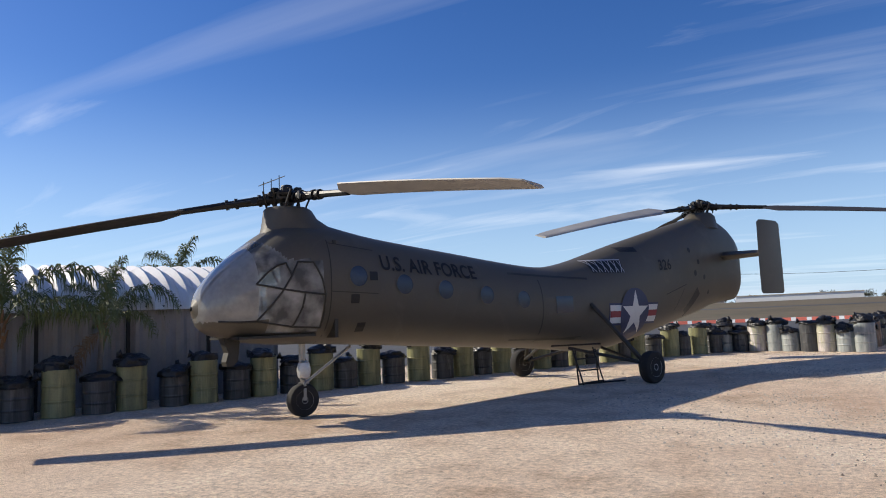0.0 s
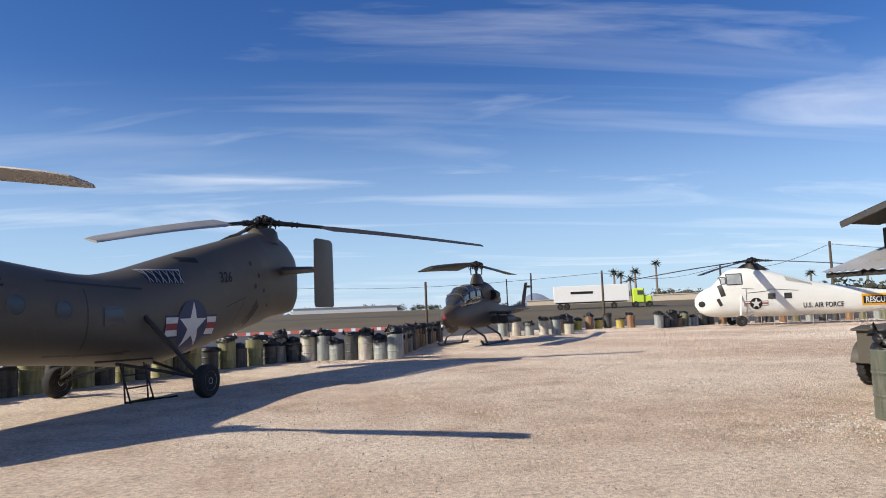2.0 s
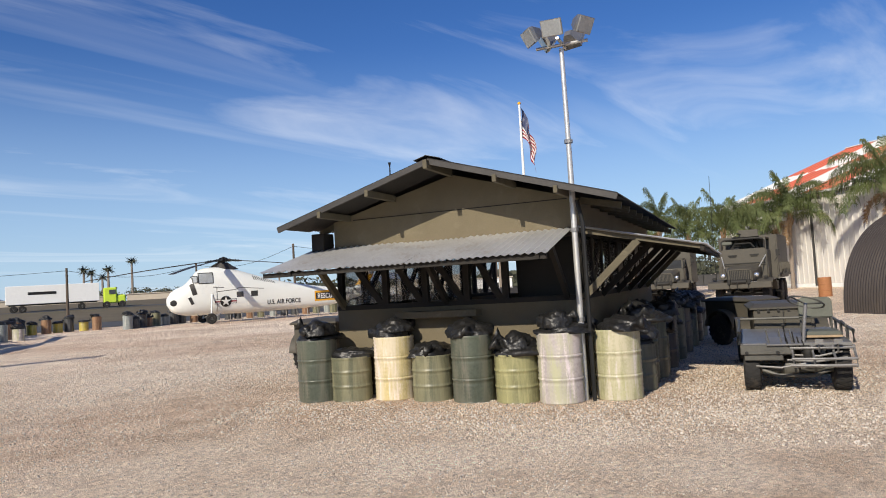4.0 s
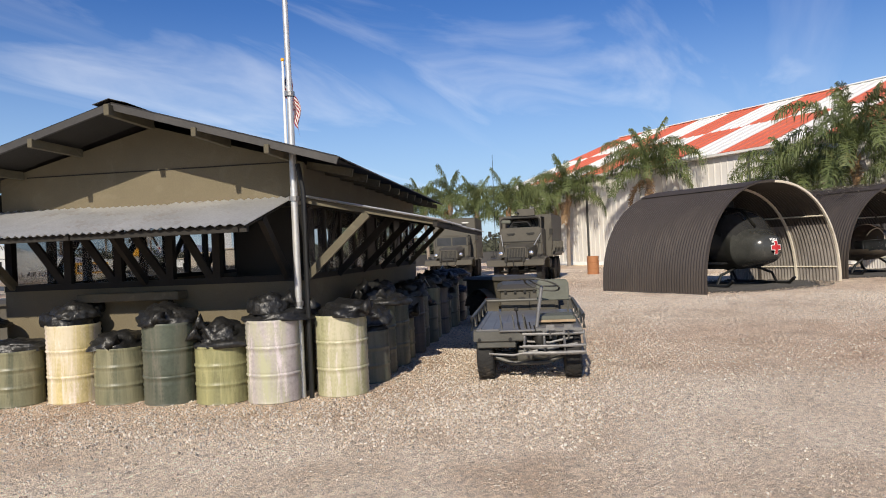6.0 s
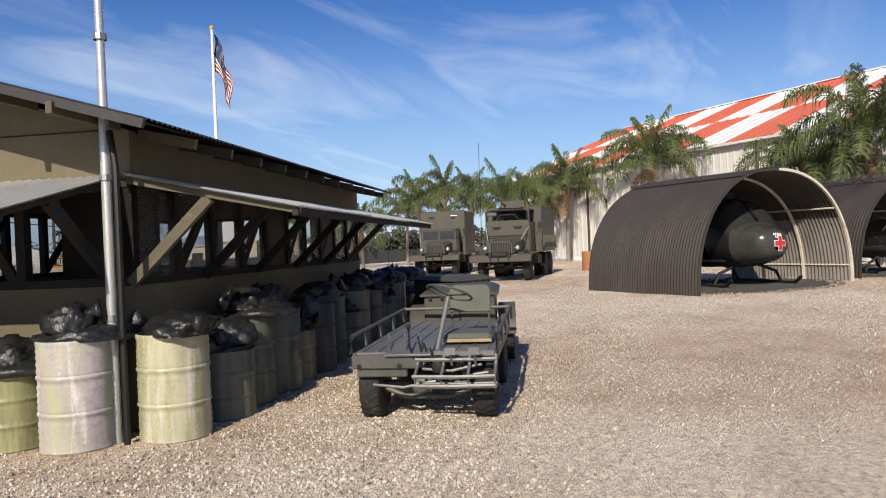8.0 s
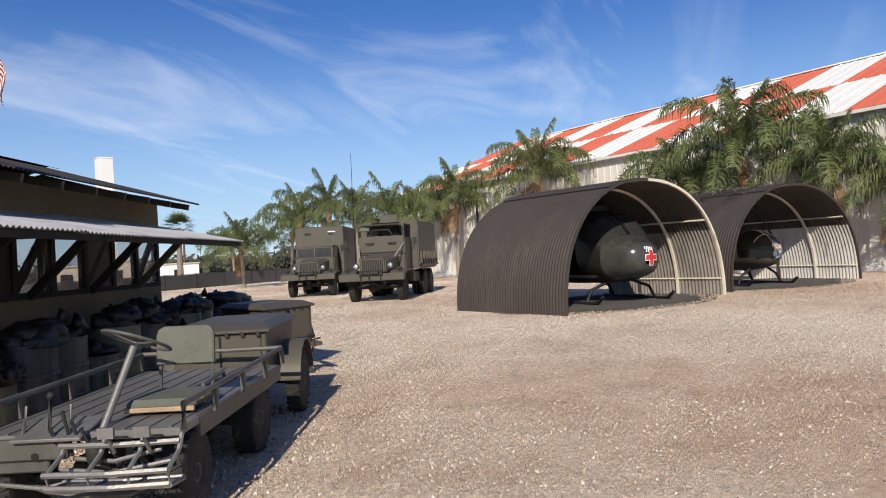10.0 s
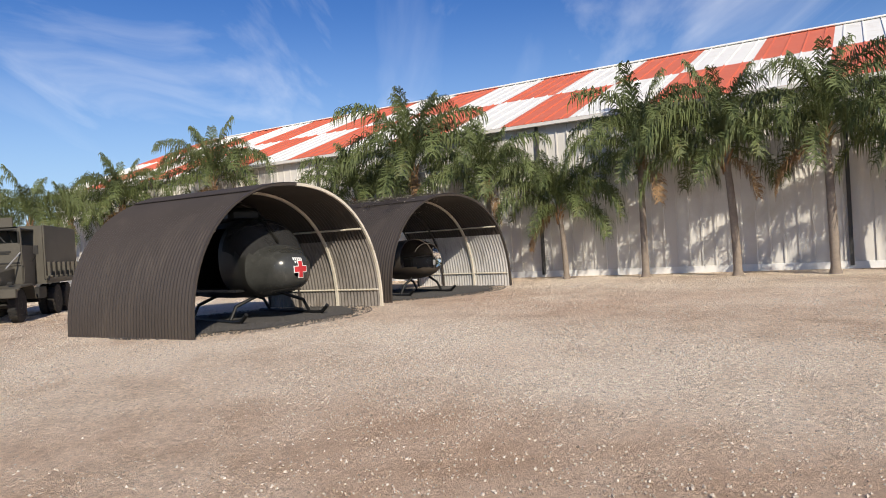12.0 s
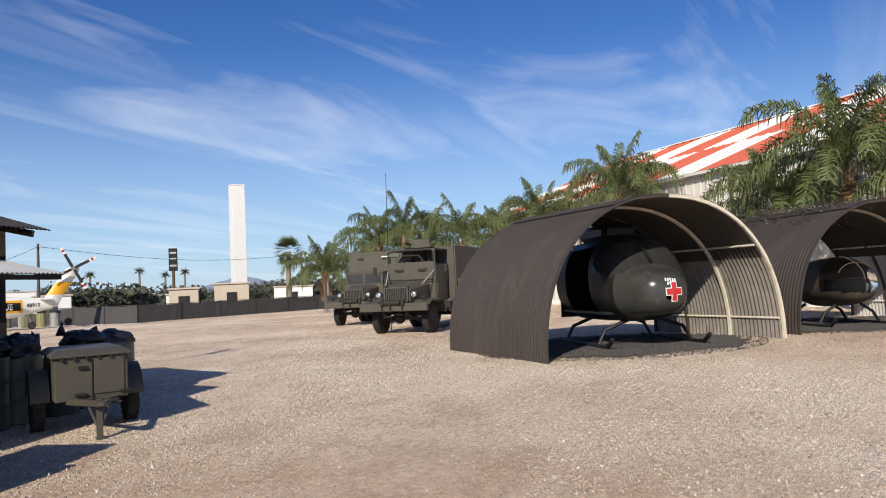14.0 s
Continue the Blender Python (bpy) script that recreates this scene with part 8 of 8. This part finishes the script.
# hills, the blue haze of distance put into their colour
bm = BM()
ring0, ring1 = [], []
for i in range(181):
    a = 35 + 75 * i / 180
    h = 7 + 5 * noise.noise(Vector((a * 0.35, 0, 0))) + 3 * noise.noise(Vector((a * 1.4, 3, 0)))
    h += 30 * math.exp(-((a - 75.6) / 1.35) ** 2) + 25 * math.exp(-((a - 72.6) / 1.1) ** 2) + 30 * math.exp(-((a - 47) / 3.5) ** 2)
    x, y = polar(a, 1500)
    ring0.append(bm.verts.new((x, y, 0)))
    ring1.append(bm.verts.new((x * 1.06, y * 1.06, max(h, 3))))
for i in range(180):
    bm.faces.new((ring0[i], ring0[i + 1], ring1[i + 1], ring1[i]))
part("hills", bm, M_hill, label="hills on the horizon with blue haze put into their colour", category="backdrop", kind="structure", smooth=True)

# ---- zinc-roofed shed behind the drums ----
QF = frame_of((-13.55, 8.9, 0), (0.43, 0.903, 0), (-0.903, 0.43, 0))      # x along its wall, y into it
shed = thing("arched_shed", QF, "long grey metal shed with a rounded ribbed zinc roof", "shed")
QX0, QX1 = -11.0, 5.9
bm = BM()
n = int((QX1 - QX0) / 0.08)
cols = []
for i in range(n + 1):
    x = QX0 + (QX1 - QX0) * i / n
    cols.append([bm.verts.new((x, 0.045 * (i % 4 in (0, 1)), z)) for z in (0, 2.05)])
for a, b in zip(cols, cols[1:]):
    bm.faces.new((a[0], b[0], b[1], a[1]))
part("wall", bm, M_quonset_wall, shed, "grey ribbed metal siding")
for i in range(9):
    bm = BM(); box(bm, (QX0 + 1.2 + i * 1.75, -0.05, 1.05), (0.07, 0.07, 2.1)); part("post", bm, M_truck_dark, shed, "dark wall post")
bm = BM(); beam(bm, (QX0, -0.04, 2.06), (QX1, -0.04, 2.06), 0.08, 0.07); part("wall_plate", bm, M_truck_dark, shed)
# rounded roof in deep corrugations
bm = BM()
n = int((QX1 - 0.9 - QX0) / 0.075)
cols = []
for i in range(n + 1):
    x = QX0 + (QX1 - 0.9 - QX0) * i / n
    w = 0.06 * math.sin(i * math.pi / 2.5)
    row = []
    for k in range(15):
        a = math.pi * k / 14
        row.append(bm.verts.new((x, 2.3 - (2.5 + w) * math.cos(a) + 0.05, 2.0 + (1.12 + w) * math.sin(a))))
    cols.append(row)
for a, b in zip(cols, cols[1:]):
    for k in range(14):
        bm.faces.new((a[k], b[k], b[k + 1], a[k + 1]))
part("roof", bm, M_quonset, shed, "rounded zinc roof in deep ribs", smooth=True)
bm = BM()
arc_ = [(QX1 - 0.93, 2.35 - 2.48 * math.cos(math.pi * k / 14), 2.0 + 1.1 * math.sin(math.pi * k / 14)) for k in range(15)]
bm.faces.new([bm.verts.new(p) for p in arc_])
part("end_wall", bm, M_quonset_wall, shed)
bm = BM(); box(bm, ((QX0 + QX1) / 2, 4.8, 1.0), (QX1 - QX0, 0.1, 2.0)); part("back_wall", bm, M_quonset_wall, shed)
bm = BM(); box(bm, (QX1, 2.4, 1.0), (0.08, 4.8, 2.0)); part("side_wall", bm, M_quonset_wall, shed)


# ---- screened fence round the yard ----
fence = thing("perimeter_fence", pose(0, 0, 0), "low chain-link fence hung with dark grey screen fabric", "fence", kind="structure")
FENCE = [(37.4, 45.0), (39.0, 37.2), (54.6, 36.2), (66.0, 34.0), (72, 26), (70, 14)]
fence_h = 1.12
post_me = None
for (xa, ya), (xb, yb) in zip(FENCE, FENCE[1:]):
    a, b = Vector((xa, ya, 0)), Vector((xb, yb, 0))
    k = max(1, round((b - a).length / 3.0))
    for i in range(k):
        p, q = a.lerp(b, i / k), a.lerp(b, (i + 1) / k)
        bm = BM()
        d = (q - p)
        nrm = Vector((-d.y, d.x, 0)).normalized()
        cols = []
        for j in range(9):
            c = p + d * j / 8 + nrm * 0.03 * noise.noise(p + d * j / 8)
            cols.append([bm.verts.new(c + Vector((0, 0, 0.03))), bm.verts.new(c + nrm * 0.03 * noise.noise(c * 2) + Vector((0, 0, fence_h * 0.55))), bm.verts.new(c + Vector((0, 0, fence_h - 0.02 - 0.03 * math.sin(math.pi * j / 8))))])
        for u, v in zip(cols, cols[1:]):
            for z in (0, 1):
                bm.faces.new((u[z], v[z], v[z + 1], u[z + 1]))
        part("screen_panel", bm, M_screen, fence)
        if post_me is None:
            bm = BM(); rod(bm, (0, 0, 0), (0, 0, fence_h + 0.05), 0.035)
            post_me = part("fence_post", bm, M_truck_dark, fence, m=Matrix.Translation(p))
        else:
            like(post_me, fence, Matrix.Translation(p), "fence_post")
        bm = BM(); rod(bm, p + Vector((0, 0, fence_h)), q + Vector((0, 0, fence_h)), 0.022, seg=6); part("top_rail", bm, M_screen, fence)

# ---- utility poles and wires ----
poles = []
for a, d, h in ((99.5, 110, 6.2), (70.4, 88, 5.7), (61.6, 100, 6.0), (54.2, 84, 7.4), (38, 110, 7.2)):
    x, y = polar(a, d)
    up_ = thing("utility_pole", pose(x, y, land(x, y)), "dark wooden utility pole with a short crossarm", "utility pole", "utility poles")
    bm = BM(); rod(bm, (0, 0, 0), (0, 0, h), 0.17, 0.12); part("pole", bm, M_wood_pole, up_)
    bm = BM(); box(bm, (0, 0, h - 0.4), (1.2, 0.12, 0.14), Matrix.Rotation(radians(a), 4, "Z")); part("crossarm", bm, M_wood_pole, up_)
    poles.append(Vector((x, y, h - 0.3 + land(x, y))))
for a, b in zip(poles, poles[1:]):
    bm = BM(); tube(bm, [a.lerp(b, t / 10) - Vector((0, 0, 1.1 * math.sin(math.pi * t / 10))) for t in range(11)], 0.022, 4)
    tagged(part("power_line", bm, M_black), "thin black power line between poles", "cable")
for a, d, h in ((84.6, 55, 4.0), (81.4, 62, 2.8)):
    x, y = polar(a, d)
    tagged(part("short_post", rod(BM(), (0, 0, 0), (0, 0, h), 0.11, 0.09), M_wood_pole, m=pose(x, y, 0)), "short wooden post beyond the fence", "post")

# ---- across the airfield ----
def far_box(name, angle, dist, w, dep, z0, z1, mat, label, category, eye=(1.0, 0.6), turn=0.0, roof=None):
    x, y = polar(angle, dist, eye)
    th = thing(name, pose(x, y, land(x, y), 0, 0, angle - 90 + turn), label, category)
    bm = BM(); box(bm, (0, dep / 2, (z0 + z1) / 2), (w, dep, z1 - z0), bevel=0.04); part("body", bm, mat, th)
    bm = BM(); box(bm, (0, dep / 2, z1 + 0.08), (w + 0.3, dep + 0.3, 0.16)); part("roof", bm, roof or M_concrete, th)
    if z1 - z0 > 1.5 and w < 10:
        for k in range(max(1, int(w / 6))):
            bm = BM(); box(bm, (-w / 2 + (k + 0.5) * w / max(1, int(w / 6)), -0.03, (z0 + z1) / 2 - 0.15), (1.1, 0.06, 1.2)); part("opening", bm, M_truck_dark, th, "dark opening")
    return th


far_box("long_wall_building", 72.0, 158, 24, 6, 0, 1.1, M_concrete, "long low cream building across the airfield", "building")
far_box("long_wall_building", 64.0, 156, 14, 6, 0, 1.25, M_concrete, "low cream building across the airfield", "building")
far_box("long_wall_building", 59.5, 160, 10, 6, 0, 1.5, M_white, "white low building across the airfield", "building")
far_box("long_wall_building", 91.0, 165, 24, 6, 0, 1.3, M_white, "long low white building far across the field", "building")
far_box("long_wall_building", 98.0, 168, 12, 6, 0, 1.1, M_concrete, "low cream building beyond the taxiway", "building")


def semi_trailer(angle, dist, w, label, cab):
    x, y = polar(angle, dist)
    th = thing("semi_trailer", pose(x, y, land(x, y) + 0.06, 0, 0, angle - 90), label, "truck")
    bm = BM(); box(bm, (0, 1.2, 2.55), (w, 2.5, 2.75), bevel=0.05); part("box_body", bm, M_white, th, "plain white trailer box")
    bm = BM(); box(bm, (-w * 0.12, -0.065, 2.75), (w * 0.30, 0.02, 0.42)); part("company_mark", bm, M_letter, th, "dark mark on the trailer side")
    for k in (-0.42, -0.33, 0.3):
        for s in (0.1, 2.2):
            wheel(th, Matrix.Translation((w * k, s, 0.5)), 0.5, 0.28)
    bm = BM(); box(bm, (0, 1.2, 1.08), (w * 0.95, 1.0, 0.18)); part("chassis", bm, M_truck_dark, th)
    if cab:
        bm = BM(); box(bm, (w / 2 + 1.5, 1.2, 1.9), (1.9, 2.3, 2.4), bevel=0.15); box(bm, (w / 2 + 3.0, 1.2, 1.3), (1.4, 1.9, 1.2), bevel=0.15); part("cab", bm, M_hivis, th, "lime yellow tractor cab")
        bm = BM(); box(bm, (w / 2 + 1.8, 0.03, 2.4), (0.9, 0.06, 0.7)); part("cab_window", bm, M_window, th)
        for k in (1.0, 3.2):
            for s in (0.15, 2.25):
                wheel(th, Matrix.Translation((w / 2 + k, s, 0.5)), 0.5, 0.28)
    return th


semi_trailer(71.3, 121, 12.4, "white box trailer behind a lime yellow tractor on the far road", True)
# red and white runway barriers
for k in range(17):
    a = 100 - k * 1.02
    x, y = polar(a, 72)
    th = thing("runway_barrier", pose(x, y, 0.035, 0, 0, a - 90), "low faded red and white plastic barrier", "barrier", "runway barriers")
    for j, mt in enumerate((M_orange_barrier, M_white)):
        bm = BM(); rings(bm, [[(-0.62 + 0.86 * j + w, -0.22, 0), (-0.62 + 0.86 * j + w, 0.22, 0), (-0.62 + 0.86 * j + w, 0.1, 0.3), (-0.62 + 0.86 * j + w, -0.1, 0.3)] for w in (0, 0.86 if j == 0 else 0.4)])
        part("block", bm, mt, th)

# ---- beyond the far fence ----
tower = thing("white_tower", pose(100.1, 94.9, 0, 0, 0, 62), "tall plain white square tower", "tower")
bm = BM(); box(bm, (0, 0, 10.5), (2.5, 2.3, 21.0), bevel=0.03); part("shaft", bm, M_white, tower)
bm = BM(); box(bm, (0, 0, 21.1), (2.6, 2.4, 0.2)); part("cap", bm, M_white, tower)
bm = BM()
for k in range(3):
    box(bm, (-0.1, -1.17, 14.4 - k * 0.8), (1.5, 0.04, 0.35))
part("worn_sign", bm, M_concrete, tower, "faint worn sign on the shaft")
EYE2 = (11.2, -2.5)
far_box("gate_house", 48.2, 82, 3.7, 4, 0, 2.7, M_concrete, "peach-coloured gate house with red doors", "building", EYE2)
far_box("storage_shed", 51.7, 78, 2.9, 4, 0, 2.3, M_concrete, "cream storage shed with a dark doorway", "building", EYE2)
far_box("storage_shed", 52.0, 90, 3.0, 4, 0, 1.8, M_white, "small white storage box", "building", EYE2)
far_box("storage_shed", 43.5, 95, 5.0, 4, 0, 2.2, M_white, "small white shed behind the fence", "building", EYE2)
far_box("storage_shed", 60.5, 95, 4.0, 4, 0, 2.0, M_white, "small white shed beyond the yard", "building", EYE2)
sx, sy = polar(52.4, 100, EYE2)
sign = thing("pylon_sign", pose(sx, sy, 0, 0, 0, -38), "dark pylon sign on a steel post", "sign")
bm = BM(); rod(bm, (0, 0, 0), (0, 0, 7.6), 0.2); part("post", bm, M_wood_pole, sign)
bm = BM(); box(bm, (0, 0, 6.5), (1.1, 0.4, 3.0), bevel=0.05); part("panel", bm, M_truck_dark, sign)
for z in (5.7, 6.6, 7.4):
    bm = BM(); box(bm, (0, -0.22, z), (0.8, 0.04, 0.25)); part("lettering_bar", bm, M_galv, sign)
# rusty drum by the trucks
o = new("rusty_barrel", drum_mesh(0.9, M_rust, "barrel"))
o.matrix_world = pose(37.5, 9.63, 0)
tagged(o, "rusty orange steel barrel on the dirt", "barrel")
